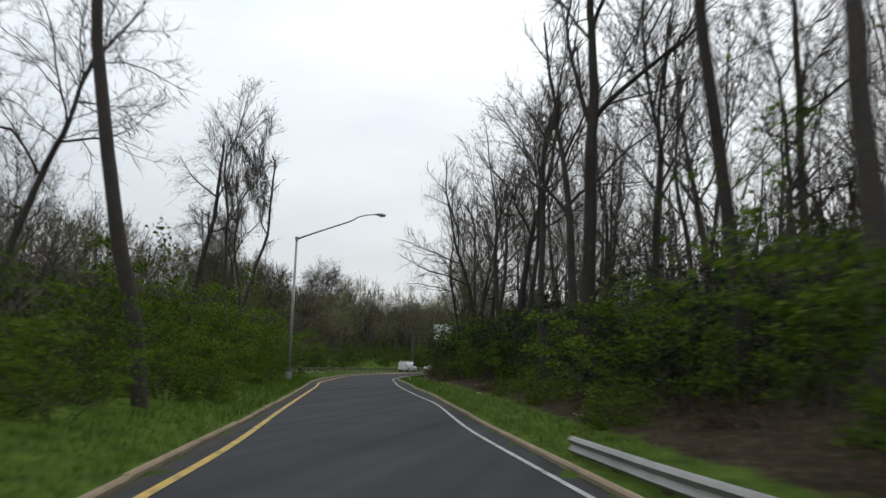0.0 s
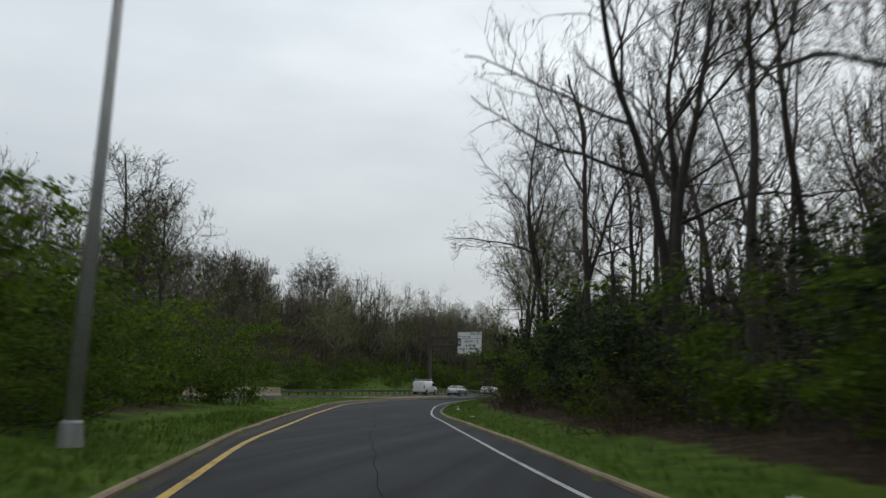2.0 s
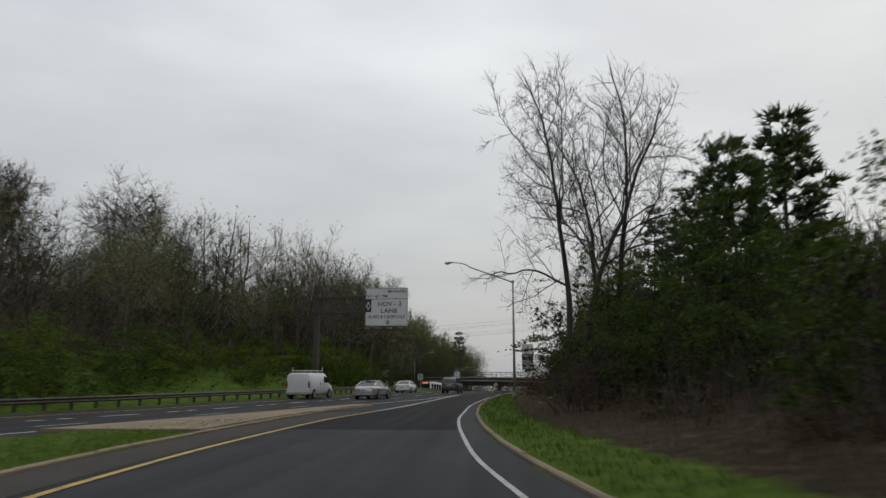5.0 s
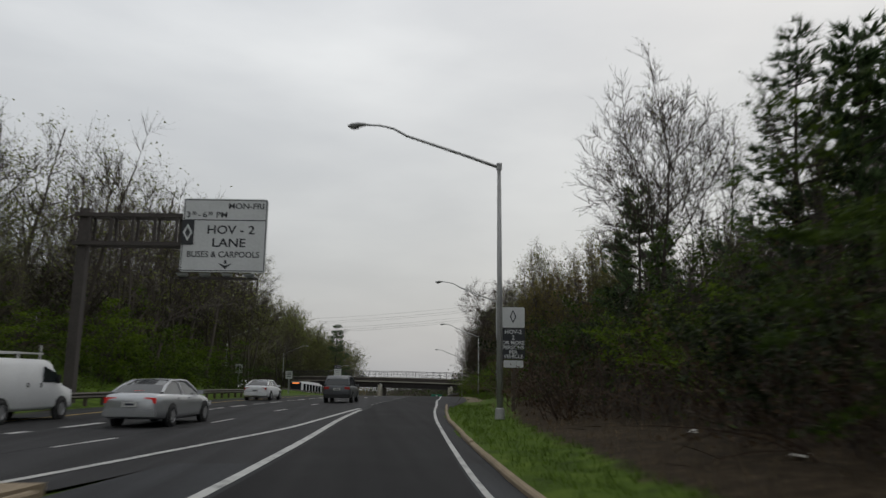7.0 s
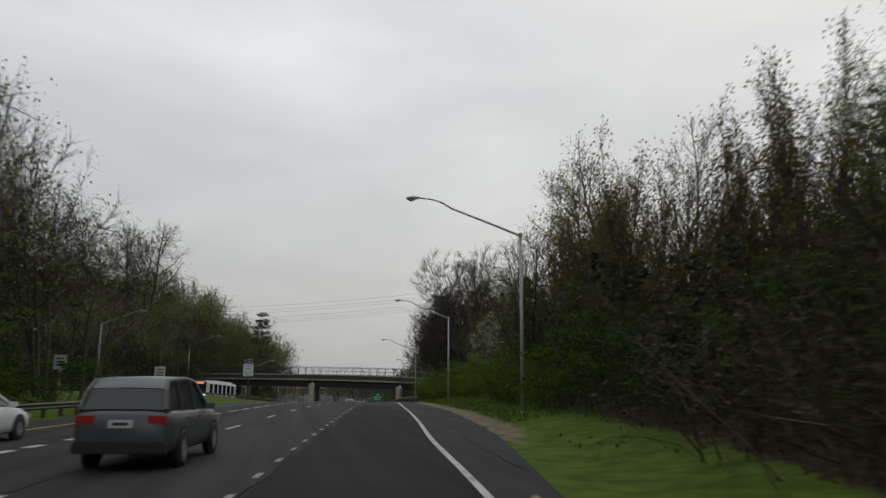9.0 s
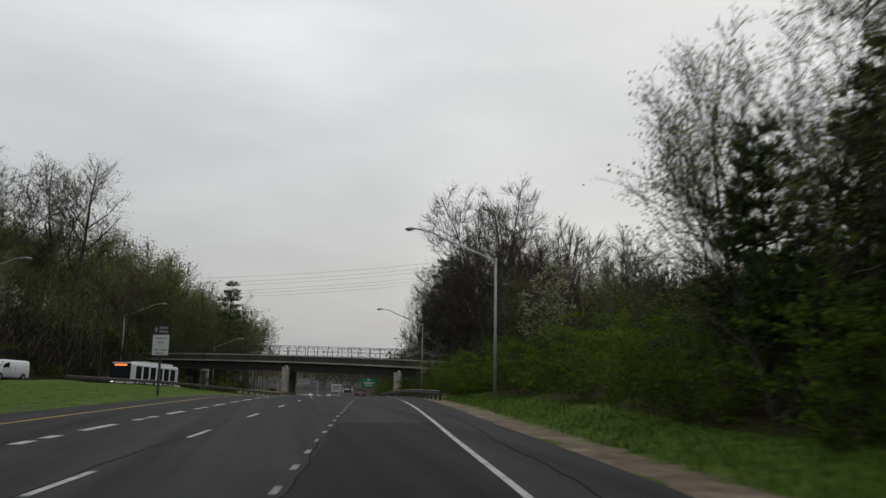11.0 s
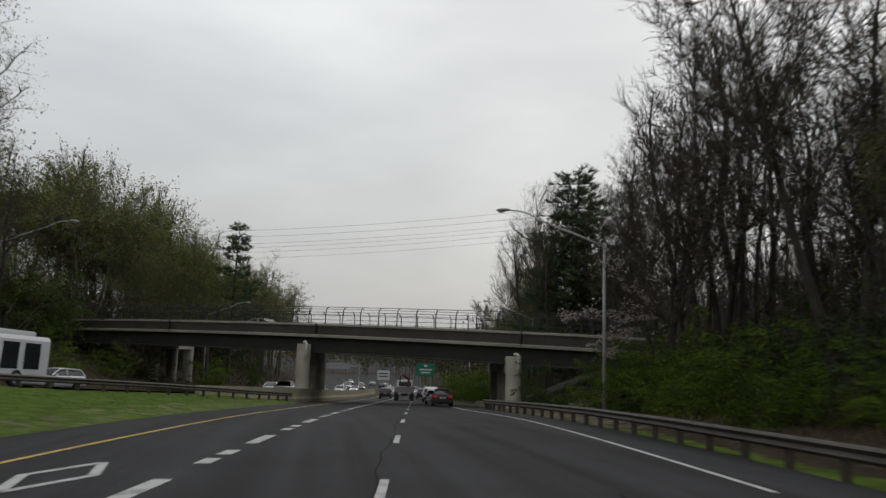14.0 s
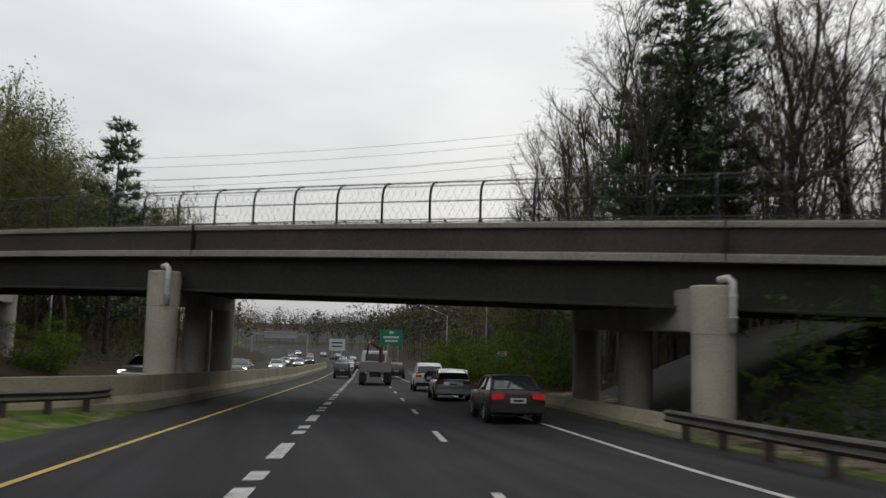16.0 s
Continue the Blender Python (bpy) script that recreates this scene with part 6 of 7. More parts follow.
def car(name, shape, body_mat, label, category="car", lit=False, amber=False, oncoming=False, group="traffic"):
    L, W_, H_, r, body, cabin = SHAPES[shape]
    c = empty(name, label=label, category=category, group=group)
    s = Mesh()
    s.loft([ring_body(*b) for b in body])
    bd = part("body", s, body_mat, c, smooth=True)
    s = Mesh()
    s.loft([ring_cabin(*b) for b in cabin])
    part("glasshouse", s, CAR_GLASS, c, "dark tinted glass", smooth=False)
    # roof skin and pillars
    s = Mesh()
    top = [b for b in cabin if b[2] - b[1] > 0.3]
    rows = []
    for y, zb, zt, wb, wt in top:
        rows.append([(wt + 0.03, y, zt - 0.09), (wt + 0.025, y, zt - 0.035), (wt * 0.9, y, zt + 0.012), (0, y, zt + 0.028), (-wt * 0.9, y, zt + 0.012), (-wt - 0.025, y, zt - 0.035), (-wt - 0.03, y, zt - 0.09)])
    s.loft(rows, 0, closed=False, caps=False)
    s.loft([r_[::-1] for r_ in rows], 0, closed=False, caps=False)
    part("roof", s, body_mat, c, smooth=True)
    for sg in (1, -1):
        s = Mesh()
        s.tube([(sg * (b[3] * 0.98 if b[2] - b[1] < 0.1 else (b[4] + 0.02)), b[0], b[2] - (0.02 if b[2] - b[1] > 0.1 else 0)) for b in cabin], [0.045] * len(cabin), 5)
        mid_ = min(cabin, key=lambda b: abs(b[0] + 0.35))
        for yy in ((-0.35,) if shape != "suv" else (-0.2, -1.2)):
            s.tube([(sg * (mid_[3] + 0.005), yy, mid_[1] - 0.02), (sg * (mid_[4] + 0.035), yy - 0.05, mid_[2] - 0.08)], [0.04, 0.035], 5)
        part("pillar", s, body_mat, c)
        s = Mesh()
        s.loft([[(sg * (W_ / 2 - 0.06 + k), cabin[-2][0] + 0.12 + dy, cabin[-2][1] + 0.06 + dz) for dy, dz in ((-0.06, -0.07), (0.06, -0.07), (0.07, 0.06), (-0.05, 0.07))][::sg] for k in (0.0, 0.10, 0.2)])
        part("mirror", s, body_mat, c)
        s = Mesh()
        yb, _, zt, w_ = body[1]
        s.loft([[(sg * (w_ * 0.97 - o), yb - 0.03 - d, z) for o, z in ((0.0, zt - 0.08), (0.36, zt - 0.07), (0.34, zt - 0.22), (0.0, zt - 0.25))][::-sg] for d in (-0.10, 0.0, 0.025)])
        part("tail_lamp", s, TAIL_LIT if lit else TAIL_RED, c, "red tail lamp")
        if amber and sg == amber:
            s = Mesh()
            s.box(sg * (w_ * 0.92), yb - 0.06, zt - 0.14, 0.14, 0.05, 0.10)
            part("turn_signal", s, AMBER_LIT, c, "lit amber turn signal")
        s = Mesh()
        yf, zf0, zf1, wf = body[-3]
        s.loft([[(sg * (wf * 0.98 - o), yf + d - o * 0.15, z) for o, z in ((0.0, zf1 - 0.06), (0.36, zf1 - 0.05), (0.34, zf1 - 0.19), (0.0, zf1 - 0.2))][::sg] for d in (0.08, 0.17, 0.20)])
        part("headlamp", s, HEAD_LIT if oncoming else glass_mat("headlamp_lens", (0.4, 0.4, 0.4), 0.1), c)
        for yw in (L * 0.29 + 0.08, -L * 0.28):
            ar = Mesh()
            ar.loft([[(sg * (W_ / 2 - 0.10 + k), yw + (r + 0.07) * math.cos(a), r + (r + 0.07) * math.sin(a)) for a in np.linspace(0, 2 * math.pi, 18, endpoint=False)][::sg] for k in (0.0, 0.104)])
            part("wheel_arch", ar, TRIM, c)
            wheel(c, sg * (W_ / 2 - 0.07), yw, r, sg)
        for yh in (0.05, -0.85):
            s = Mesh()
            s.box(sg * (W_ / 2 - 0.012), yh, body[3][2] - 0.16, 0.03, 0.18, 0.035)
            part("door_handle", s, body_mat, c)
    s = Mesh()
    yb, _, zt, w_ = body[0]
    s.loft([[(x, y, z) for x, z in ((w_ * 1.12, 0.33), (w_ * 1.12, 0.52), (w_ * 1.08, 0.56), (-w_ * 1.08, 0.56), (-w_ * 1.12, 0.52), (-w_ * 1.12, 0.33))] for y in (yb - 0.06, yb + 0.2)])
    part("bumper", s, body_mat if shape in ("sedan", "wagon") else TRIM, c, bevel=0.02)
    s = Mesh()
    s.box(0, yb - 0.03, zt - 0.16, 0.46, 0.03, 0.15)
    pl = part("number_plate", s, PLATE, c)
    s = Mesh()
    s.add([(-0.15, yb - 0.048, zt - 0.19), (0.15, yb - 0.048, zt - 0.19), (0.15, yb - 0.048, zt - 0.13), (-0.15, yb - 0.048, zt - 0.13)], [(0, 1, 2, 3)])
    part("lettering", s, NAVY, pl)
    if lit:
        s = Mesh()
        s.box(0, cabin[0][0] + 0.12, cabin[0][2] + 0.05, 0.3, 0.04, 0.03)
        part("brake_lamp", s, TAIL_LIT, c)
    return c


def set_car(ob, x, y, turn, z=None):
    z = float(road_z(y)) + 0.005 if z is None else z
    slope_ = math.degrees(math.atan2(float(road_z(y + 2) - road_z(y - 2)), 4))
    ob.matrix_basis = pose(x, y, z) @ pose(0, 0, 0, 0, 0, turn) @ pose(0, 0, 0, slope_ * math.cos(radians(turn)), 0, 0)
    return ob


HEAD = -6.9  # heading of the highway
set_car(car("silver_sedan", "sedan", SILVER, "silver sedan driving with a lit red tail lamp", lit=True), -9.0, 45.9, HEAD - 2)
set_car(car("dark_sedan", "old_sedan", MAROON, "old dark maroon sedan with lit brake lamps", lit=True), 15.2, 212.2, HEAD)
set_car(car("silver_wagon", "wagon", SILVER, "silver station wagon in the traffic"), 16.6, 226.3, HEAD)
set_car(car("white_suv", "suv", WHITE_PAINT, "white off-road car with a dark spare wheel", lit=True), 17.9, 238.4, HEAD)
set_car(car("dark_suv", "suv", BLACK_PAINT, "dark off-road car ahead in traffic"), 21.8, 276, HEAD)
set_car(car("dark_van", "suv", NAVY, "dark blue sport utility car in the traffic"), 15.7, 275.8, HEAD)
set_car(car("dark_suv", "suv", GREY_PAINT, "dark grey sport utility car on the highway"), -3.6, 73, HEAD)
set_car(car("white_sedan", "sedan", WHITE_PAINT, "white sedan on the highway"), -9.5, 78, HEAD)
far_car = car("silver_sedan", "sedan", SILVER, "small distant sedan in traffic")
set_car(far_car, 18.6, 300, HEAD)
far_white = car("white_sedan", "sedan", WHITE_PAINT, "small distant white sedan in traffic")
set_car(far_white, 24, 305, HEAD)
far_dark = car("dark_sedan", "old_sedan", BLACK_PAINT, "small distant dark sedan in traffic")
set_car(far_dark, 22.5, 320, HEAD)
rng = random.Random(77)
for k in range(9):
    y = 330 + k * 14 + rng.uniform(-3, 3)
    lane = rng.choice((-5.0, -1.7, 1.7))
    ob = copy_thing(rng.choice((far_car, far_white, far_dark)), Matrix())
    set_car(ob, float(dash_x(y)) + lane, y, math.degrees(-math.atan(float(dash_x(y + 1) - dash_x(y)))))
onc = [car("silver_sedan", "sedan", SILVER, "oncoming silver sedan with lit headlamps", oncoming=True), car("white_sedan", "wagon", WHITE_PAINT, "oncoming white car with lit headlamps", oncoming=True), car("dark_sedan", "sedan", GREY_PAINT, "oncoming grey car with lit headlamps", oncoming=True)]


def set_oncoming(ob, y, lane):
    x = float(oncoming_x(y)) - lane
    t = 180 - math.degrees(math.atan(float(oncoming_x(y + 1) - oncoming_x(y - 1)) / 2))
    return set_car(ob, x, y, t, float(road_z(y) + oncoming_lift(y)) + 0.035)


for k, (y, lane) in enumerate(((232, 2.6), (246, 6.6), (262, 2.6), (279, 6.6), (290, 2.6), (308, 10.4), (322, 2.6), (338, 6.6), (352, 2.6), (370, 6.6), (392, 2.6), (415, 6.6), (440, 2.6), (205, 10.4))):
    set_oncoming(onc[k] if k < 3 else copy_thing(onc[k % 3], Matrix()), y, lane)


def van(name, label, rack=True, oncoming=False):
    """A full-size panel van with a short bonnet."""
    c = empty(name, label=label, category="van", group="traffic")
    st = [(-2.75, .50, 1.95, .90), (-2.72, .40, 2.02, .98), (-2.2, .36, 2.06, 1.0), (0.9, .36, 2.06, 1.0), (1.25, .36, 1.98, 1.0), (1.75, .36, 1.45, 1.0), (1.95, .36, 1.24, 1.0), (2.6, .38, 1.10, .97), (2.75, .46, .85, .90), (2.78, .55, .7, .84)]
    s = Mesh()
    rows = []
    for y, zb, zt, w_ in st:
        half = [(w_ * 0.9, zb), (w_, zb + 0.12), (w_, zb + (zt - zb) * 0.5), (w_ * (0.93 if zt > 1.5 else 0.97), zb + (zt - zb) * 0.88), (w_ * 0.8, zt), (w_ * 0.4, zt + 0.02)]
        rows.append([(x, y, z) for x, z in half] + [(-x, y, z) for x, z in half[::-1]])
    s.loft(rows)
    part("body", s, WHITE_PAINT, c, smooth=True)
    s = Mesh()
    s.add([(-0.84, 1.30, 1.93), (0.84, 1.30, 1.93), (0.93, 1.86, 1.33), (-0.93, 1.86, 1.33)], [(0, 3, 2, 1)])
    part("windscreen", s, CAR_GLASS, c)
    for sg in (1, -1):
        s = Mesh()
        s.loft([[(sg * (1.012 + k), y, z) for y, z in ((0.55, 1.30), (1.55, 1.30), (1.32, 1.62), (0.60, 1.82))][::sg] for k in (-0.05, 0.0)])
        part("side_window", s, CAR_GLASS, c)
        s = Mesh()
        s.box(sg * 1.06, 1.45, 1.40, 0.12, 0.12, 0.3)
        part("mirror", s, TRIM, c, bevel=0.02)
        for y in (0.45, -0.35):
            s = Mesh()
            s.box(sg * 1.008, y, 1.2, 0.03, 0.05, 0.16)
            part("door_handle", s, TRIM, c)
        s = Mesh()
        s.box(sg * 0.93, -2.74, 1.15, 0.12, 0.06, 0.5)
        part("tail_lamp", s, TAIL_RED, c)
        s = Mesh()
        s.box(sg * 0.72, 2.76, 0.82, 0.3, 0.06, 0.2)
        part("headlamp", s, HEAD_LIT if oncoming else PLATE, c)
        for yw in (1.85, -1.75):
            ar = Mesh()
            ar.loft([[(sg * (0.90 + k), yw + 0.45 * math.cos(a), 0.37 + 0.45 * math.sin(a)) for a in np.linspace(0, 2 * math.pi, 18, endpoint=False)][::sg] for k in (0.0, 0.108)])
            part("wheel_arch", ar, TRIM, c)
            wheel(c, sg * 0.94, yw, 0.37, sg)
    s = Mesh()
    s.box(0, 2.76, 0.48, 1.8, 0.14, 0.18)
    s.box(0, -2.78, 0.48, 1.8, 0.14, 0.18)
    part("bumper", s, GALV, c, bevel=0.03)
    if rack:
        s = Mesh()
        for sg in (1, -1):
            s.box(sg * 0.78, -0.7, 2.26, 0.05, 2.9, 0.05)
            for y in (-2.0, -0.7, 0.6):
                s.box(sg * 0.78, y, 2.15, 0.05, 0.05, 0.26)
        for y in (-2.0, -0.7, 0.6):
            s.box(0, y, 2.27, 1.6, 0.05, 0.05)
        s.box(0.78, 0.62, 2.4, 0.05, 0.05, 0.3)
        s.box(-0.78, -2.0, 2.4, 0.05, 0.05, 0.3)
        part("roof_rack", s, PLATE, c, "white ladder rack")
    return c


set_car(van("panel_van", "white panel van with a ladder rack on its roof"), -14.3, 46.5, HEAD - 1)
ov = van("panel_van", "oncoming white panel van", rack=False, oncoming=True)
set_oncoming(ov, 172, 10.5)
# flatbed truck with a folded crane
tr = empty("flatbed_truck", label="faded flatbed truck with a folded red crane", category="truck", group="traffic")
s = Mesh()
s.box(0, -1.4, 1.15, 2.5, 6.2, 0.22)
s.box(0, -4.46, 1.45, 2.5, 0.1, 0.75)
for sg in (1, -1):
    s.box(sg * 1.22, -1.4, 1.5, 0.06, 6.1, 0.55)
part("flatbed", s, TRUCK_GREY, tr, bevel=0.02)
s = Mesh()
for y in (-4.2, -3.4, -1.6, 0.4, 1.5):
    for sg in (1, -1):
        s.box(sg * 1.22, y, 1.75, 0.08, 0.1, 1.1)
part("stake", s, TRUCK_GREY, tr)
s = Mesh()
s.box(0, 0.3, 0.8, 0.9, 9.4, 0.35)
part("chassis", s, TRIM, tr)
s = Mesh()
s.loft([[(x, y, z) for x, z in ((1.15, 0.9), (1.2, 1.2), (1.18, zt - 0.3), (1.05, zt), (-1.05, zt), (-1.18, zt - 0.3), (-1.2, 1.2), (-1.15, 0.9))] for y, zt in ((2.5, 2.75), (2.6, 2.85), (3.7, 2.85), (4.05, 2.1))])
s.loft([[(x, y, z) for x, z in ((0.95, 0.8), (1.0, 1.1), (0.9, zt), (-0.9, zt), (-1.0, 1.1), (-0.95, 0.8))] for y, zt in ((4.0, 1.95), (5.2, 1.8), (5.4, 1.3))])
cab = part("cab", s, WHITE_PAINT, tr)
s = Mesh()
s.add([(-0.85, 2.49, 1.95), (0.85, 2.49, 1.95), (0.85, 2.49, 2.55), (-0.85, 2.49, 2.55)], [(0, 1, 2, 3)])
part("rear_window", s, CAR_GLASS, cab)
s = Mesh()
s.tube([(0.5, 1.9, 1.3), (0.5, 1.9, 3.0)], [0.2, 0.16], 8, 0, True)
s.tube([(0.5, 1.9, 3.0), (-0.5, 0.3, 3.5), (-0.6, -0.6, 3.35)], [0.16, 0.14, 0.1], 6, 0, True)
s.tube([(-0.6, -0.6, 3.35), (-0.7, 1.6, 2.6)], [0.1, 0.09], 6, 0, True)
part("crane", s, RUST_RED, tr, "folded red loading crane")
s = Mesh()
s.tube([(1.12, 2.35, 1.2), (1.12, 2.35, 3.5)], [0.08, 0.08], 8, 0, True)
part("exhaust_stack", s, GALV, tr)
for sg in (1, -1):
    for yw in (-3.3, -2.2, 4.3):
        wheel(tr, sg * 1.05, yw, 0.52, sg, 0.42)
    s = Mesh()
    s.box(sg * 1.0, -4.53, 1.0, 0.24, 0.05, 0.14)
    part("tail_lamp", s, TAIL_RED, tr)
    s = Mesh()
    s.box(sg * 1.0, -4.3, 0.55, 0.6, 0.03, 0.6)
    part("mud_flap", s, TRIM, tr)
set_car(tr, 16.5, 254, HEAD)
# city bus
bus = empty("bus", label="white city bus with an amber destination display", category="bus", group="traffic")
s = Mesh()
s.loft([[(x, y, z) for x, z in ((1.2, 0.35), (1.27, 0.5), (1.27, 2.6), (1.15, 2.85), (-1.15, 2.85), (-1.27, 2.6), (-1.27, 0.5), (-1.2, 0.35))] for y in (-5.9, 5.8)])
s.box(0, -1.5, 2.98, 1.9, 7.0, 0.28)
part("body", s, WHITE_PAINT, bus, bevel=0.06)
s = Mesh()
s.box(0, 5.84, 1.78, 2.42, 0.06, 1.85)
part("windscreen", s, CAR_GLASS, bus)
s = Mesh()
s.box(0, 5.89, 2.52, 1.5, 0.04, 0.22)
part("destination_display", s, LED, bus, "glowing amber letters")
for sg in (1, -1):
    for y in np.arange(-5.0, 5.0, 1.7):
        s = Mesh()
        s.box(sg * 1.275, y + 0.55, 1.72, 0.02, 1.25, 1.45)
        part("window", s, CAR_GLASS, bus)
    for yw in (3.4, -3.4):
        wheel(bus, sg * 1.15, yw, 0.48, sg, 0.3)
    s = Mesh()
    s.box(sg * 0.95, 5.86, 0.7, 0.35, 0.06, 0.2)
    part("headlamp", s, HEAD_LIT, bus)
set_oncoming(bus, 191, 6.2)
# spare wheel on the white off-road car
for ob in [o for o in scene.objects if o.name.startswith("white_suv") and o.parent is None]:
    s = Mesh()
    s.loft([[(rr * math.cos(a), y, 0.98 + rr * math.sin(a)) for a in np.linspace(0, 2 * math.pi, 16, endpoint=False)] for rr, y in ((0.30, -2.34), (0.35, -2.40), (0.33, -2.52), (0.1, -2.54))])
    part("spare_wheel", s, TYRE, ob, "dark spare wheel", smooth=False)
# car on the bridge
bc = copy_thing(far_car, Matrix())
q = BA + BD * -9 + BN * 3.2
bc.matrix_basis = pose(q.x, q.y, deck_z(-9) - 1.02, 0, 0, math.degrees(math.atan2(BD.y, BD.x)) - 90)


# ---------------------------------------------------------------- planting
# trees that stand out by themselves
rng = random.Random(3)
plant(TWISTED, 7.4, -70.5, 1.0, 40, rng, "trees beside the ramp")
plant(VINED, 5.0, -71.5, 0.95, 10, rng, "trees beside the ramp")
plant(TWISTED, 6.2, -66.5, 0.85, 150, rng, "trees beside the ramp")
plant(TALL[4], 15.9, -90.5, 1.15, 200, rng, "trees beside the ramp")
plant(OVERHANG[1], 6.0, -86.0, 1.0, 80, rng, "trees beside the ramp")
for x, y, k, tn in ((27.2, -79.5, 1.05, 10), (29.6, -79.0, 1.0, 130), (32.2, -95.6, 1.25, 60), (31.4, -88.5, 1.1, 200), (33.6, -91.0, 1.0, 320), (24.6, -70.0, 1.0, 90), (26.5, -74.5, 0.95, 250), (22.6, -62.5, 1.0, 30), (20.4, -57.0, 1.05, 170)):
    plant(TALL[(int(x) + int(-y)) % 5], x, y, k, tn, rng, "trees beside the ramp")
plant(OPEN[0], -32.3, -4.0, 1.05, 30, rng, "trees on the far bank")
plant(OPEN[1], -28.8, -3.4, 0.85, 120, rng, "trees on the far bank")
plant(BLOOM, -34, 54, 1.15, 0, rng, "trees on the far bank")
plant(OVERHANG[0], 4.3, 20.3, 0.95, 20, rng, "trees above the verge")
plant(OVERHANG[1], 7.0, 25.2, 1.0, 130, rng, "trees above the verge")
plant(OVERHANG[1], 11.6, -24.0, 1.05, 20, rng, "trees beside the ramp")
plant(OVERHANG[0], 17.2, -45.0, 1.1, 250, rng, "trees beside the ramp")
plant(GREENING[2], 9.6, -16.3, 0.9, 40, rng, "trees beside the ramp")
plant(GREENING[0], 12.8, -11.0, 0.9, 140, rng, "trees beside the ramp")
plant(PINE[1], 11.1, 20.4, 0.86, 30, rng, "pines behind the verge")
plant(PINE[1], 11.0, 15.2, 0.78, 150, rng, "pines behind the verge")
plant(PINE[1], 14.6, 19.6, 1.0, 250, rng, "pines behind the verge")
plant(PINE[0], 14.2, 46.5, 0.76, 0, rng, "pines behind the verge")
plant(PINE[1], 16.4, 45.5, 0.95, 70, rng, "pines behind the verge")
plant(PINE[1], 19.5, 47.5, 0.95, 190, rng, "pines behind the verge")
plant(UPRIGHT, 11.3, 52.0, 0.93, 20, rng, "trees above the verge")
plant(PINE[0], 23.2, 81.5, 0.7, 0, rng, "pines behind the verge")
plant(PINE[1], 15.6, 67, 0.95, 60, rng, "pines behind the verge")
plant(GREENING[2], 16.3, 72.5, 0.68, 0, rng, "trees above the verge")
plant(VEE, 16.5, 109.8, 0.92, 0, rng, "trees above the verge")
plant(PINE[1], 17.8, 112.2, 0.72, 60, rng, "pines behind the verge")
plant(PINE[1], 20.8, 109.6, 0.85, 200, rng, "pines behind the verge")
plant(VEE, 19.6, 113.4, 0.8, 100, rng, "trees above the verge")
plant(GREENING[0], 21.5, 107.0, 1.05, 90, rng, "trees above the verge")
plant(VEE, 22.0, 99.0, 1.15, 190, rng, "trees above the verge")
for k in range(9):
    plant(POPLAR[k % 2], 15.0 + rng.uniform(-1.5, 3.5), 77 + k * 2.6, rng.uniform(0.8, 1.05), None, rng, "trees above the verge")
plant(BLOOM, 23.8, 146, 0.95, 50, rng, "trees above the verge")
plant(ROUND[0], 28.5, 180, 1.2, 0, rng, "trees by the bridge")
for x, y, k, tn in ((24.5, 189, 0.8, 60), (37, 187, 0.9, 10), (33, 172, 0.7, 120), (33.4, 178.0, 0.8, 250)):
    plant(ROUND[int(x) % 2], x, y, k, tn, rng, "trees by the bridge")
plant(TALL[0], 26.8, 194.6, 1.1, 120, rng, "trees by the bridge")
plant(TALL[3], 31.0, 195.6, 1.2, 20, rng, "trees by the bridge")
plant(TALL[1], 34.5, 199.0, 1.2, 220, rng, "trees by the bridge")
plant(TALL[1], 46, 183, 0.9, 100, rng, "trees by the bridge")
plant(GREEN_SHRUB[1], 26.5, 194.6, 1.3, 140, rng, "shrubs by the bridge")
plant(GREEN_SHRUB[0], 26.8, 191.0, 1.3, 240, rng, "shrubs by the bridge")
plant(DOGWOOD, 24.6, 192.2, 1.0, 0, rng, "trees by the bridge")
plant(PINE[2], 32.5, 231, 1.62, 20, rng, "pines by the bridge")
plant(TALL[1], 34.5, 246, 1.3, 30, rng, "trees past the bridge")
plant(GREENING[0], 36.5, 255, 1.4, 130, rng, "trees past the bridge")
plant(TALL[3], 35.8, 263, 1.2, 70, rng, "trees past the bridge")
plant(GREENING[1], 36.6, 275, 1.2, 210, rng, "trees past the bridge")
plant(DARK_SHRUB[0], 22.8, 106, 1.5, 0, rng, "shrubs above the verge")
plant(DARK_SHRUB[0], 25.6, 101, 1.55, 120, rng, "shrubs above the verge")
plant(DARK_SHRUB[0], 20.6, 111, 1.3, 240, rng, "shrubs above the verge")
for k in range(14):
    q = BA + BD * (-31.5 - k * 1.7) + BN * rng.uniform(-7, -2.2)
    if k % 2:
        plant(GREENING[k % 3], q.x, q.y, rng.uniform(0.6, 0.8), None, rng, "trees by the bridge")
    plant(MID_SHRUB[1], q.x + 0.8, q.y - 1.5, rng.uniform(1.4, 1.8), None, rng, "shrubs by the bridge")
plant(PINE[0], -10.0, 278, 1.5, 20, rng, "pines by the bridge")
plant(OPEN[0], -31.0, 223, 1.42, 200, rng, "trees on the far bank")
plant(OPEN[1], -37.5, 222, 1.36, 20, rng, "trees on the far bank")

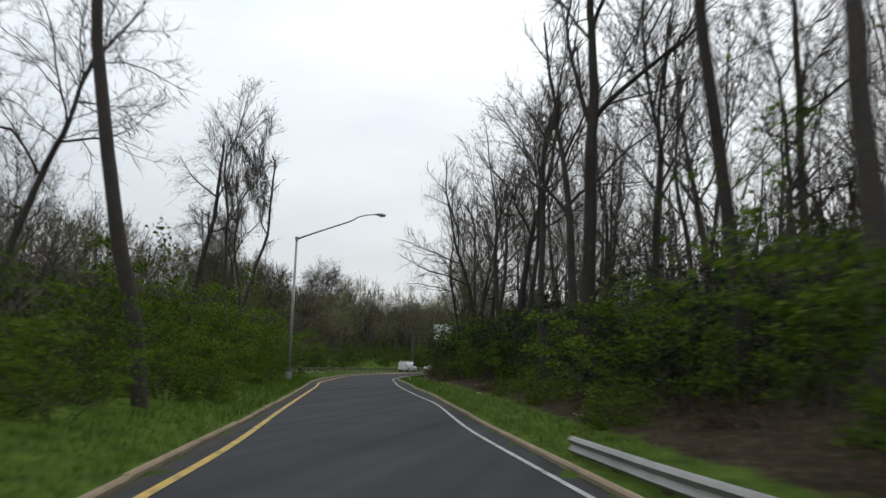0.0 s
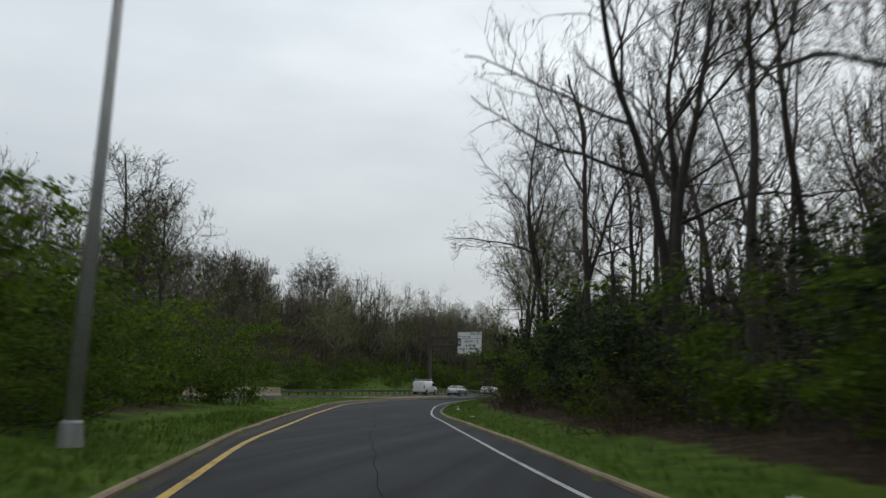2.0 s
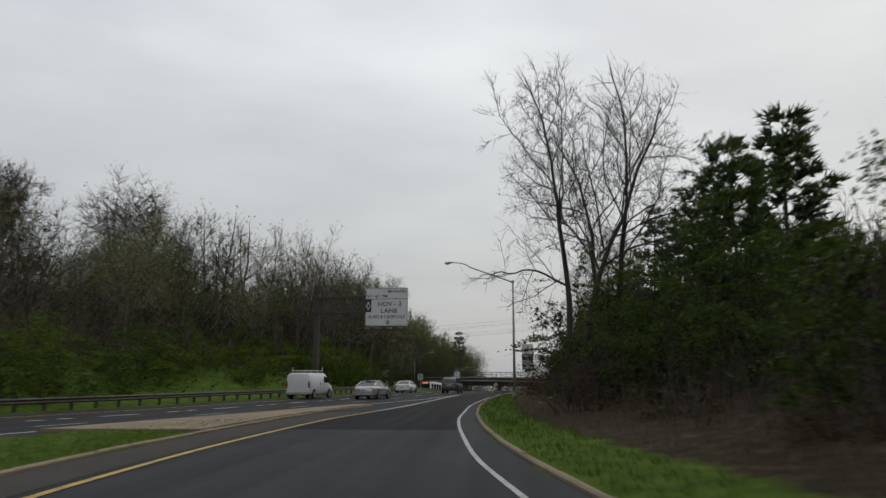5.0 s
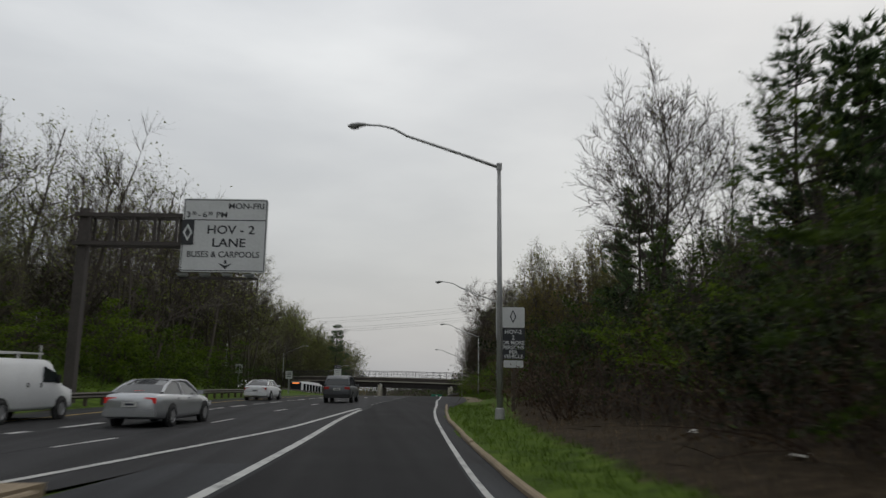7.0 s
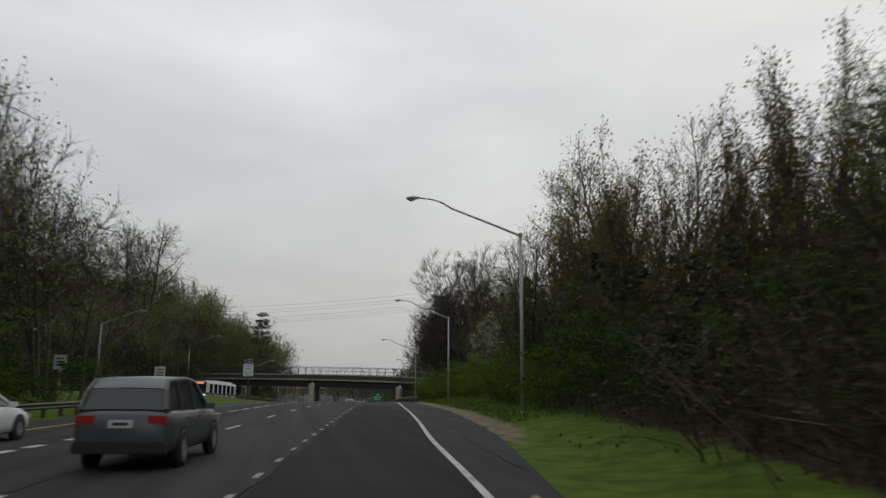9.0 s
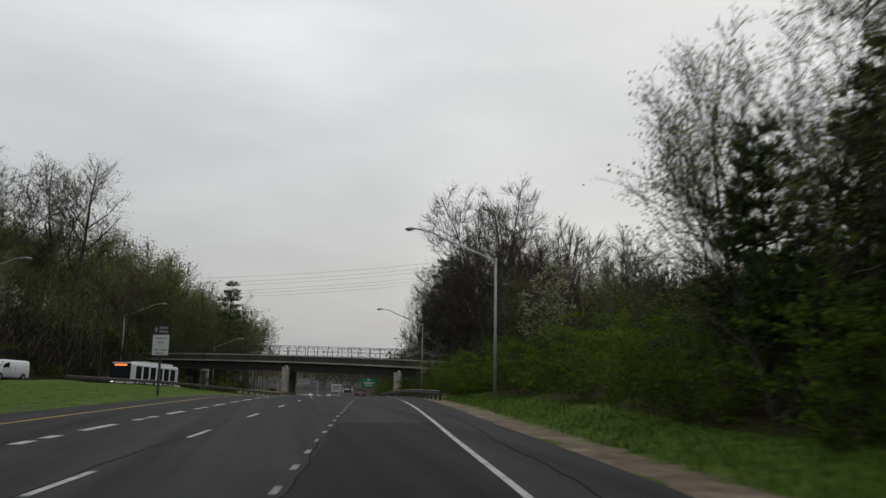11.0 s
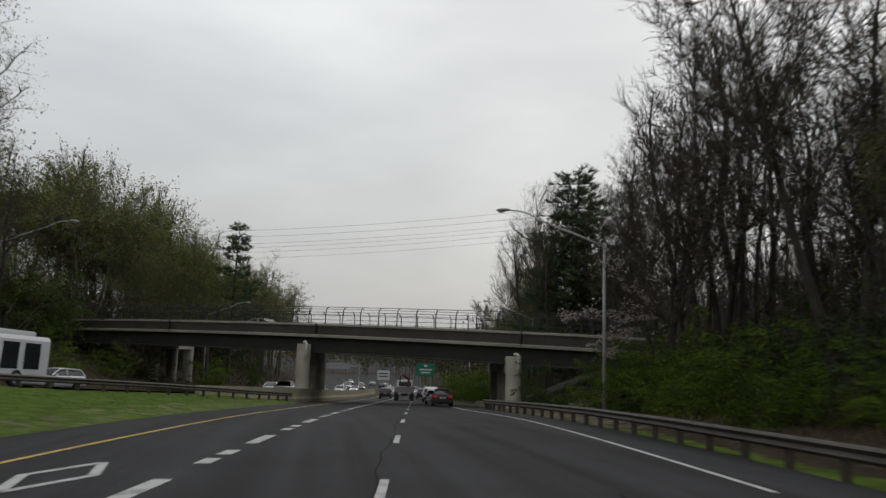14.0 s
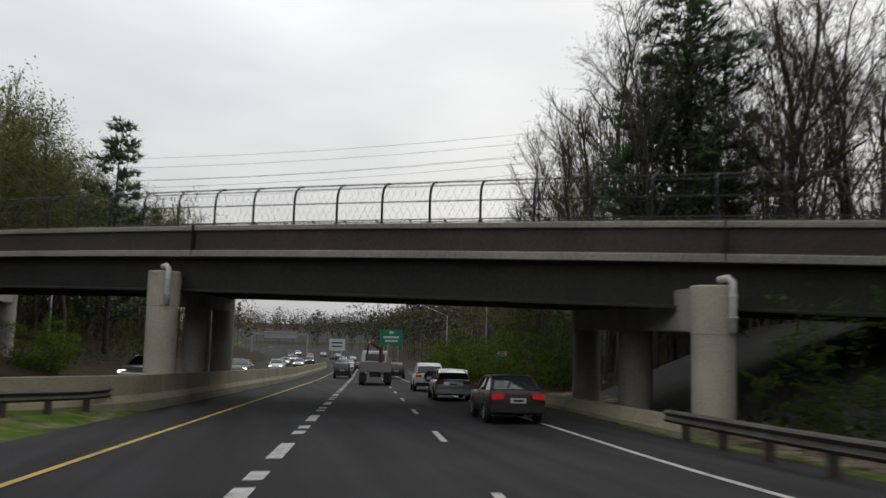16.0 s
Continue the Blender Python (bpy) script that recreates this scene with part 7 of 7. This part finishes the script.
# belts along the ramp
belt(TALL, "right", -60, -4, 5.5, 9.5, 6, 0.85, 1.08, 201, "trees beside the ramp")
belt(TALL + THIN, "right", -112, -2, 9, 24, 14, 0.8, 1.1, 202, "trees beside the ramp")
belt(THIN, "right", -100, -4, 6, 16, 6, 0.7, 0.95, 203, "trees beside the ramp")
belt(GREEN_SHRUB, "right", -108, -12, 4.4, 8, 22, 0.95, 1.45, 204, "shrubs beside the ramp")
belt(MID_SHRUB + DARK_SHRUB, "right", -112, 34, 6, 11, 22, 0.9, 1.3, 205, "shrubs beside the ramp")
belt(DARK_SHRUB, "right", -46, -12, 5.5, 9.5, 9, 1.1, 1.5, 242, "shrubs beside the ramp")
belt(DARK_SHRUB, "right", -100, -50, 7, 12, 9, 0.9, 1.25, 243, "shrubs beside the ramp")
belt(GREEN_SHRUB[2:] + BROWN_SHRUB[2:], "right", -102, -66, 2.8, 5.5, 14, 0.6, 0.95, 247, "low growth beside the ramp")
belt(BROWN_SHRUB, "right", -100, 14, 3.2, 6.5, 18, 0.7, 1.2, 206, "brambles beside the ramp")
belt(GREEN_SHRUB, "ramp_left", -112, -34, 2.4, 7.0, 32, 0.7, 1.0, 207, "shrubs beside the ramp", keep=off_strip)
belt(GREEN_SHRUB[:2], "ramp_left", -84, -46, 5.5, 10, 12, 1.3, 1.7, 210, "shrubs beside the ramp", keep=off_strip)
for x, y, k in ((-9.6, -28.5, 1.9), (-7.0, -30.5, 1.5), (-12.2, -31.0, 1.45), (-7.6, -37.0, 1.6), (-5.4, -42.0, 1.6), (-10.5, -35.0, 1.8)):
    plant(GREEN_SHRUB[1], x, y, k, None, rng, "shrubs beside the ramp")
belt(MID_SHRUB[:1] + GREEN_SHRUB, "ramp_left", -112, -82, 6, 14, 7, 0.75, 1.0, 239, "shrubs beside the ramp", keep=off_strip)
belt(MID_SHRUB + GREEN_SHRUB, "ramp_left", -82, -34, 7, 14, 11, 1.0, 1.35, 208, "shrubs beside the ramp", keep=off_strip)
belt(THIN + TALL[2:3], "ramp_left", -100, -50, 12, 28, 8, 0.6, 0.8, 209, "trees beside the ramp")
# bank left of the highway
belt(GREEN_SHRUB + MID_SHRUB[:1], "near_left", -40, 104, 2.6, 11, 50, 1.0, 1.7, 211, "shrubs on the far bank")
belt(THIN + GREENING[:1], "near_left", -50, 78, 7, 18, 11, 0.5, 0.66, 212, "trees on the far bank")
belt(GREENING + THIN[1:] + TALL[2:3], "far_left", 104, 213, 2.5, 12, 11, 1.0, 1.4, 214, "trees on the far bank")
belt(GREEN_SHRUB + MID_SHRUB, "far_left", 104, 280, 1.0, 6, 18, 1.0, 1.5, 215, "shrubs on the far bank")
# right of the highway
belt(DARK_SHRUB + MID_SHRUB[1:], "right", 6, 76, 5.5, 10, 18, 1.0, 1.45, 244, "shrubs above the verge")
belt(BROWN_SHRUB, "right", 12, 72, 4.0, 7.5, 16, 1.0, 1.6, 221, "brambles on the verge")
belt(MID_SHRUB + BROWN_SHRUB[1:2] + GREEN_SHRUB[:1], "right", 20, 88, 6.0, 12, 20, 1.1, 1.6, 222, "shrubs above the verge")
belt(GREENING + THIN, "right", 30, 96, 12, 26, 10, 0.6, 0.85, 223, "trees above the verge")
belt(GREEN_SHRUB, "right", 90, 150, 5.2, 9, 18, 0.95, 1.5, 224, "shrubs above the verge")
belt(MID_SHRUB + DARK_SHRUB, "right", 88, 160, 8, 14, 14, 1.1, 1.5, 225, "shrubs above the verge")
belt(GREENING + THIN, "right", 120, 156, 14, 28, 8, 0.34, 0.48, 234, "trees above the verge")
belt(GREENING + THIN, "right", 158, 178, 13, 28, 7, 0.6, 0.85, 226, "trees above the verge")
belt(GREEN_SHRUB + MID_SHRUB, "right", 158, 198, 4.5, 8.5, 12, 0.8, 1.3, 227, "shrubs by the bridge")
belt(MID_SHRUB + GREEN_SHRUB + DARK_SHRUB, "right", 197, 210, 3.6, 13, 14, 0.55, 0.85, 235, "shrubs by the bridge", keep=lambda x, y: (x - 4.52) * 0.5907 + (y - 221.2) * 0.8069 < -1.2)
belt(TALL + THIN, "right", 168, 184, 10, 26, 6, 0.68, 0.9, 236, "trees by the bridge")
belt(GREEN_SHRUB, "right", 148, 192, 3.6, 8, 17, 0.9, 1.45, 240, "shrubs by the bridge", keep=lambda x, y: (x - 4.52) * 0.5907 + (y - 221.2) * 0.8069 < -1.5)
belt(DARK_SHRUB + MID_SHRUB, "right", 150, 190, 8, 14, 10, 1.0, 1.4, 241, "shrubs by the bridge", keep=clear_of_bridge)
belt(TALL + THIN, "right", 184, 206, 9, 26, 11, 0.8, 1.02, 228, "trees by the bridge")
belt(TALL[:2] + TALL[3:], "right", 222, 252, 6, 34, 16, 1.05, 1.3, 231, "trees past the bridge", keep=clear_of_bridge)
belt(GREENING + TALL, "right", 226, 300, 8, 20, 8, 0.95, 1.2, 229, "trees past the bridge")
belt(TALL[:3], "right", 192, 205, 10, 19, 3, 0.95, 1.1, 232, "trees by the bridge")
belt(GREENING, "far_left", 222, 300, 7, 20, 16, 1.1, 1.5, 233, "trees on the far bank", keep=clear_of_bridge)
belt(GREEN_SHRUB, "right", 236, 286, 2.2, 5, 12, 1.1, 1.6, 245, "shrubs past the bridge")
belt(MID_SHRUB[:1] + GREEN_SHRUB, "right", 196, 207, 9, 16, 8, 0.7, 1.0, 246, "shrubs by the bridge", keep=lambda x, y: (x - 4.52) * 0.5907 + (y - 221.2) * 0.8069 < -1.5)
belt(GREEN_SHRUB + MID_SHRUB, "right", 228, 310, 4, 9, 10, 0.9, 1.3, 230, "shrubs past the bridge")
# undergrowth
thicket("right", -120, 45, 4.2, 14, 7500, 1.2, 4.2, 251, "thick brown and green undergrowth beside the ramp", LEAF_MID, 0.25, 0.09)
thicket("ramp_left", -125, -32, 4, 18, 4200, 1.0, 3.2, 252, "thick brown undergrowth between ramp and highway", LEAF_MID, 0.8, 0.10)
thicket("near_left", -110, 118, 3.5, 14, 5600, 1.2, 5.0, 253, "brown undergrowth on the far bank", LEAF_MID, 0.35, 0.15)
thicket("far_left", 100, 330, 2, 14, 4800, 1.5, 5.5, 254, "budding undergrowth on the far bank", LEAF_MID, 0.4, 0.15)
thicket("right", 45, 100, 4.4, 16, 4500, 1.2, 5.0, 255, "tangled undergrowth above the verge", LEAF_MID, 0.8, 0.10)
thicket("right", 96, 193, 7, 20, 5300, 1.5, 6.0, 256, "dark undergrowth above the verge", LEAF_MID, 0.45, 0.15)
thicket("right", 194, 209, 3.0, 13, 1100, 0.4, 1.6, 258, "low dry growth on the bank by the bridge", LEAF_MID, 0.7, 0.13)
thicket("right", 228, 340, 5, 20, 2000, 1.5, 6.0, 257, "undergrowth past the bridge", LEAF_MID, 0.45, 0.15)
backwood("right", -130, -62, 10, 46, 1037, 5.4, 10.8, 261, "dense brown wood behind the ramp", LEAF_MID)
backwood("right", -62, -2, 9, 46, 1482, 6.2, 12.1, 271, "tall brown wood behind the ramp", LEAF_MID)
backwood("right", 6, 58, 10, 46, 800, 3.6, 6.6, 272, "low brown wood behind the verge", LEAF_MID)
backwood("right", 58, 92, 10, 46, 560, 5.4, 10.8, 278, "dense brown wood behind the verge", LEAF_MID)
backwood("ramp_left", -140, -60, 7, 26, 963, 2.6, 6.2, 262, "dense brown wood between ramp and highway", LEAF_MID)
backwood("near_left", -130, 20, 8, 26, 1111, 5.4, 9.8, 268, "dense brown wood above the guard rail", LEAF_MID, 0.36)
backwood("near_left", 20, 112, 8, 28, 963, 5.6, 10.4, 277, "tall brown wood above the guard rail", LEAF_MID, 0.36)
backwood("near_left", -130, 125, 26, 78, 2300, 7.0, 13.0, 263, "dense brown wood on the far bank", BUD, 0.4)
backwood("far_left", 100, 212, 6, 70, 1926, 9.0, 18.0, 276, "dense budding wood behind the median", BUD, 0.5)
backwood("far_left", 212, 360, 10, 70, 2223, 9.0, 18.0, 264, "dense budding wood on the far bank", BUD, 0.5)
backwood("far_left", 112, 214, 3, 16, 1482, 4.6, 9.0, 273, "thick budding wood behind the median", LEAF_MID)
backwood("right", 176, 206, 15, 44, 700, 7.2, 12.6, 274, "thick brown wood by the bridge", LEAF_MID)
backwood("far_left", 214, 300, 9, 44, 1704, 8.2, 16.2, 275, "thick budding wood past the bridge", BUD, 0.6)
backwood("right", 86, 112, 11, 46, 1259, 7.2, 13.4, 269, "brown wood behind the budding trees", BUD, 0.5)
backwood("right", 108, 148, 13, 50, 1111, 3.6, 6.7, 266, "low brown wood above the verge", LEAF_MID, 0.4)
backwood("right", 148, 170, 12, 50, 963, 5.4, 9.8, 267, "brown wood above the verge", LEAF_MID)
backwood("right", 170, 340, 12, 62, 4001, 7.2, 15.4, 265, "dense brown wood above the verge", BUD, 0.3)


def woods(name, kind, y0, y1, d0, d1, count, s0, s1, seed, label, leafy, twig_w=0.038, lmin=0.066, forms=4, leaf=None, spray=0, twig=TWIG):
    """Woodland as one mass: whole trees with rounded crowns, joined."""
    rng = random.Random(seed)
    kinds = []
    for i in range(forms):
        w_, c_ = tree_meshes(seed=seed * 10 + i, height=17 + i, radius=0.2, clear=(0.3, 0.2, 0.38, 0.26)[i % 4], fan=0.85, forks=1 + i % 2, splay=0.2, round_at=0.66, round_r=(0.28, 0.36, 0.24, 0.32)[i % 4], k_main=0.86, k_side=0.74, lift=0.07, wander=0.08, first=0.15, lmin=lmin, tips=6, tip_len=0.08, shoots=4, spray=spray, twig_w=twig_w, buds=leafy, bud_size=0.15, thin=0.09, thinner=0.06)
        a = np.array(w_.v + c_.v)
        f = [g for g in w_.f] + [tuple(q + len(w_.v) for q in g) for g in c_.f]
        m_ = w_.m + c_.m
        tri, mi = [], []
        for g, k in zip(f, m_):
            for q in range(1, len(g) - 1):
                tri.append((g[0], g[q], g[q + 1]))
                mi.append(k)
        kinds.append((a, np.array(tri), np.array(mi)))
    sgn = 1 if kind == "right" else -1
    vs, fs, ms, n = [], [], [], 0
    for i in range(count):
        y = y0 + (y1 - y0) * (i + rng.random()) / count
        x = row_x(kind, y) + sgn * (d0 + (d1 - d0) * rng.random())
        if not clear_of_bridge(x, y):
            continue
        a, f, m_ = rng.choice(kinds)
        t, k = rng.uniform(0, 6.28), rng.uniform(s0, s1)
        c, s_ = math.cos(t) * k, math.sin(t) * k
        vs.append(np.stack([a[:, 0] * c - a[:, 1] * s_ + x, a[:, 0] * s_ + a[:, 1] * c + y, a[:, 2] * k + float(ground_z(x, y)) - 0.2], -1))
        fs.append(f + n)
        ms.append(m_)
        n += len(a)
    me = bpy.data.meshes.new(name)
    v, f, m_ = np.concatenate(vs), np.concatenate(fs), np.concatenate(ms)
    me.vertices.add(len(v))
    me.vertices.foreach_set("co", v.astype(np.float32).ravel())
    me.loops.add(len(f) * 3)
    me.loops.foreach_set("vertex_index", f.astype(np.int32).ravel())
    me.polygons.add(len(f))
    me.polygons.foreach_set("loop_start", np.arange(0, len(f) * 3, 3, dtype=np.int32))
    me.polygons.foreach_set("loop_total", np.full(len(f), 3, dtype=np.int32))
    for k in (twig, leaf or BUD):
        me.materials.append(k)
    me.polygons.foreach_set("material_index", m_.astype(np.int32))
    me.update(calc_edges=True)
    solid(name, me, None, label, "woodland", kind="stuff")


woods("woodland", "right", -125, -4, 14, 46, 36, 0.95, 1.25, 301, "bare woodland beside the ramp", 60, 0.03)
woods("woodland", "ramp_left", -140, -60, 14, 34, 20, 0.55, 0.8, 302, "bare woodland between ramp and highway", 30, 0.03)
woods("woodland", "near_left", -120, 22, 9, 26, 36, 0.6, 0.85, 310, "young bare woodland above the guard rail", 420)
woods("woodland", "near_left", 22, 74, 8, 24, 16, 0.46, 0.64, 317, "young budding woodland above the guard rail", 900, twig=TWIG_OLIVE)
woods("woodland", "near_left", 74, 124, 5, 20, 34, 0.8, 1.08, 318, "bare woodland behind the guard rail", 500)
woods("woodland", "near_left", -120, 26, 26, 66, 60, 0.78, 1.02, 303, "bare woodland on the far bank", 500, 0.06)
woods("woodland", "near_left", 30, 74, 20, 62, 34, 0.58, 0.76, 315, "bare woodland above the guard rail", 500, 0.06)
woods("woodland", "near_left", 78, 128, 16, 62, 38, 0.82, 1.02, 314, "tall bare woodland on the far bank", 500, 0.06)
woods("woodland", "far_left", 108, 212, 5, 56, 68, 0.7, 0.95, 313, "tall budding woodland behind the median", 1500, 0.06, twig=TWIG_OLIVE)
woods("woodland", "far_left", 222, 248, 9, 56, 30, 1.02, 1.25, 320, "budding woodland behind the tall trees", 2600, 0.06, twig=TWIG_OLIVE)
woods("woodland", "far_left", 248, 300, 15, 58, 36, 1.4, 1.7, 323, "budding woodland behind the pine", 2600, 0.06, twig=TWIG_OLIVE)
woods("woodland", "far_left", 300, 420, 9, 58, 60, 1.2, 1.55, 304, "budding woodland on the far bank", 2300, 0.06, twig=TWIG_OLIVE)
woods("woodland", "right", 8, 58, 22, 50, 14, 0.36, 0.5, 309, "low bare woodland above the verge", 80, 0.055)
woods("woodland", "right", 58, 104, 20, 50, 16, 0.7, 0.95, 316, "bare woodland above the verge", 80, 0.055)
woods("woodland", "right", 104, 150, 24, 60, 22, 0.32, 0.44, 308, "low bare woodland above the verge", 80, 0.055)
woods("woodland", "right", 150, 176, 14, 56, 22, 0.42, 0.66, 319, "bare woodland above the verge", 300, 0.06)
woods("woodland", "right", 176, 330, 12, 60, 96, 0.85, 1.15, 305, "bare woodland by the bridge", 200, 0.06)


def far_wood(label, place, count, seed, leaf):
    """Wood in the distance: trunks under rounded crowns of small pieces, joined."""
    rng = random.Random(seed)
    out = Mesh()
    for i in range(count):
        x, y = place(rng)
        z, h = float(ground_z(x, y)) - 0.3, rng.uniform(13, 22)
        p = Vector((x, y, z))
        blade(out, p, p + Vector((rng.gauss(0, 0.4), rng.gauss(0, 0.4), h * 0.8)), 0.45)
        wide, mix = h * rng.uniform(0.2, 0.3), rng.uniform(0.1, 0.6)
        for k in range(85):
            a, u, r = rng.uniform(0, 6.283), rng.uniform(-1, 1), rng.random() ** 0.4
            c = math.sqrt(1 - u * u) * r
            q = p + Vector((wide * c * math.cos(a), wide * c * math.sin(a), h * (0.62 + 0.38 * u * r)))
            bud_tri(out, rng, q, rng.uniform(0.4, 0.9), 1 if rng.random() < mix else 0)
    solid("woodland", out, [TWIG, leaf], label, "woodland", kind="stuff")


def on_hill(r_):
    y = r_.uniform(370, 930)
    lo, hi = float(dash_x(y)) + 14, float(pave_right(y)) + 40
    return lo + (hi - lo) * r_.random(), y


def far_right(r_):
    y = r_.uniform(320, 900)
    return row_x("right", y) + r_.uniform(6, 150), y


def far_left(r_):
    y = r_.uniform(410, 900)
    return row_x("far_left", y) - r_.uniform(4, 150), y


far_wood("wooded hill in early leaf beyond the bend", on_hill, 420, 311, LEAF_MID)
far_wood("distant spring wood behind the shoulder", far_right, 330, 306, BUD_OLIVE)
far_wood("distant spring wood across the highway", far_left, 300, 307, BUD_OLIVE)


def outer_wood(kind, y0, y1, d0, d1, count, seed):
    """Wood that goes on behind the trees along the road, joined."""
    rng = random.Random(seed)
    out = Mesh()
    sgn = 1 if kind == "right" else -1
    for i in range(count):
        y = y0 + (y1 - y0) * (i + rng.random()) / count
        x = row_x(kind, y) + sgn * (d0 + (d1 - d0) * rng.random())
        if not clear_of_bridge(x, y):
            continue
        p, h = Vector((x, y, float(ground_z(x, y)) - 0.3)), rng.uniform(11, 19)
        blade(out, p, p + Vector((0, 0, h)), 0.5)
        for k in range(26):
            q = p + Vector((rng.gauss(0, 0.12) * h, rng.gauss(0, 0.12) * h, h * rng.uniform(0.15, 0.85)))
            blade(out, q, q + Vector((rng.gauss(0, 1.2), rng.gauss(0, 1.2), rng.uniform(1, 3.5))), rng.uniform(0.3, 0.7), 1 if rng.random() < 0.3 else 0)
    solid("woodland", out, [TWIG, BUD], "bare spring wood stretching away from the road", "woodland", kind="stuff")


outer_wood("right", -140, 330, 46, 150, 520, 321)
outer_wood("near_left", -140, 118, 70, 170, 320, 322)
outer_wood("far_left", 118, 330, 58, 160, 300, 323)


# grass on the verges and in the median
def grass(name, count, place, h0, h1, material, label, seed):
    rng = random.Random(seed)
    s = Mesh()
    for _ in range(count):
        x, y = place(rng)
        z = float(ground_z(x, y)) - 0.01
        for b in range(3):
            a = rng.uniform(0, 6.28)
            h = rng.uniform(h0, h1)
            w_ = rng.uniform(0.006, 0.014)
            px, py = x + rng.gauss(0, 0.05), y + rng.gauss(0, 0.05)
            s.add([(px - w_ * math.cos(a), py - w_ * math.sin(a), z), (px + w_ * math.cos(a), py + w_ * math.sin(a), z), (px + rng.gauss(0, 0.05), py + rng.gauss(0, 0.05), z + h)], [(0, 1, 2)])
    solid(name, s, [material], label, "grass", kind="stuff")


def in_right(y0, y1, d0, d1):
    def f(r):
        y = r.uniform(y0, y1)
        return row_x("right", y) + 0.25 + d0 + (d1 - d0) * r.random(), y
    return f


def in_left(r):
    y = r.uniform(-104, -36)
    return row_x("ramp_left", y) - 0.25 - 2.6 * r.random(), y


def in_island(r):
    y = r.uniform(-40, 12)
    lo, hi = float(gore_x(y)) + 1.4, float(kerb_left(y)) - 0.25
    return lo + (hi - lo) * r.random() ** 0.5, y


def in_median(r):
    y = r.uniform(125, 208)
    hi = float(yellow_x(y)) - 4.0
    lo = max(float(oncoming_x(y)) + 0.5, hi - 9)
    return lo + (hi - lo) * r.random(), y


grass("grass", 6500, in_right(-96, 66, 0, 2.0), 0.06, 0.20, GRASS_BLADE, "short spring grass on the verge", 401)
grass("grass", 5000, in_left, 0.08, 0.24, GRASS_BLADE, "short spring grass below the shrubs", 402)
grass("grass", 5000, in_island, 0.05, 0.15, GRASS_BLADE, "mown grass between ramp and highway", 403)
grass("grass", 5500, in_right(88, 150, 1.2, 5.5), 0.08, 0.28, GRASS_BLADE, "long grass below the shrubs", 404)
grass("grass", 2500, in_median, 0.05, 0.13, GRASS_BLADE, "mown grass in the median", 405)
grass("grass", 2500, in_right(150, 206, 2.4, 6), 0.08, 0.30, DRY_GRASS, "dry brown grass behind the guard rail", 406)
grass("grass", 2500, in_right(-100, 60, 2.0, 7), 0.08, 0.30, DRY_GRASS, "dry brown grass under the trees", 407)


# fallen branches and scraps on the verge
def fallen_branch(x, y, length, turn, seed):
    r_ = random.Random(seed)
    s = Mesh()
    p = bent_path(r_, (-length / 2, 0, 0.05), (1, 0, 0.03), length, 5, 0.10, 0.0)
    s.tube(p, [0.035, 0.032, 0.028, 0.022, 0.016, 0.0], 5, 0, tip=True)
    for k in range(3):
        q, d = along(p, r_.uniform(0.3, 0.9))
        e = bent_path(r_, q, side_way(r_, d, 0.7), length * r_.uniform(0.15, 0.35), 2, 0.1, 0.02)
        s.tube(e, [0.016, 0.010, 0.0], 4, 0, tip=True)
    solid("fallen_branch", s, [DRY_WOOD], "pale fallen branch lying on the leaf litter", "branch", "fallen branches", m=pose(x, y, float(ground_z(x, y)), 0, 0, turn))


def scrap(x, y, size, seed):
    """A crumpled scrap of paper."""
    r_ = random.Random(seed)
    s = Mesh()
    n = 4
    top = [[(size * (i / n - 0.5) + r_.gauss(0, 0.02), size * 0.7 * (j / n - 0.5) + r_.gauss(0, 0.02), 0.03 + abs(r_.gauss(0, 0.035))) for j in range(n + 1)] for i in range(n + 1)]
    s.loft(top, 0, closed=False, caps=False)
    s.loft([[(a, b, c - 0.006) for a, b, c in row][::-1] for row in top], 0, closed=False, caps=False)
    solid("litter", s, [PVC], "crumpled white litter on the grass verge", "litter", "litter on the verge", m=pose(x, y, float(ground_z(x, y)), 0, 0, r_.uniform(0, 360)))


for k, (x, y, ln_, tn) in enumerate([(8.6, -22.0, 1.6, 20), (6.9, -12.0, 1.2, 70), (21.5, -60.5, 1.8, -20), (20.6, -64.0, 1.3, 40), (5.9, 24.5, 1.5, 10), (5.2, 29.0, 1.1, -30), (6.6, 33.5, 1.7, 60), (28.6, -84.0, 1.4, 15), (14.5, -42.5, 1.5, 50), (21.0, 186.5, 1.6, 30), (21.6, 196.0, 1.3, -15)]):
    fallen_branch(x, y, ln_, tn, 700 + k)
for k, (x, y, sz) in enumerate([(5.8, -26.0, 0.30), (4.6, -20.5, 0.24), (27.2, -86.5, 0.28), (21.4, -70.2, 0.26), (17.2, -60.5, 0.22), (14.4, -88.6, 0.30), (4.2, 30.5, 0.26), (5.0, 36.0, 0.22), (3.2, 25.0, 0.2), (8.4, -35.5, 0.24)]):
    scrap(x, y, sz, 740 + k)
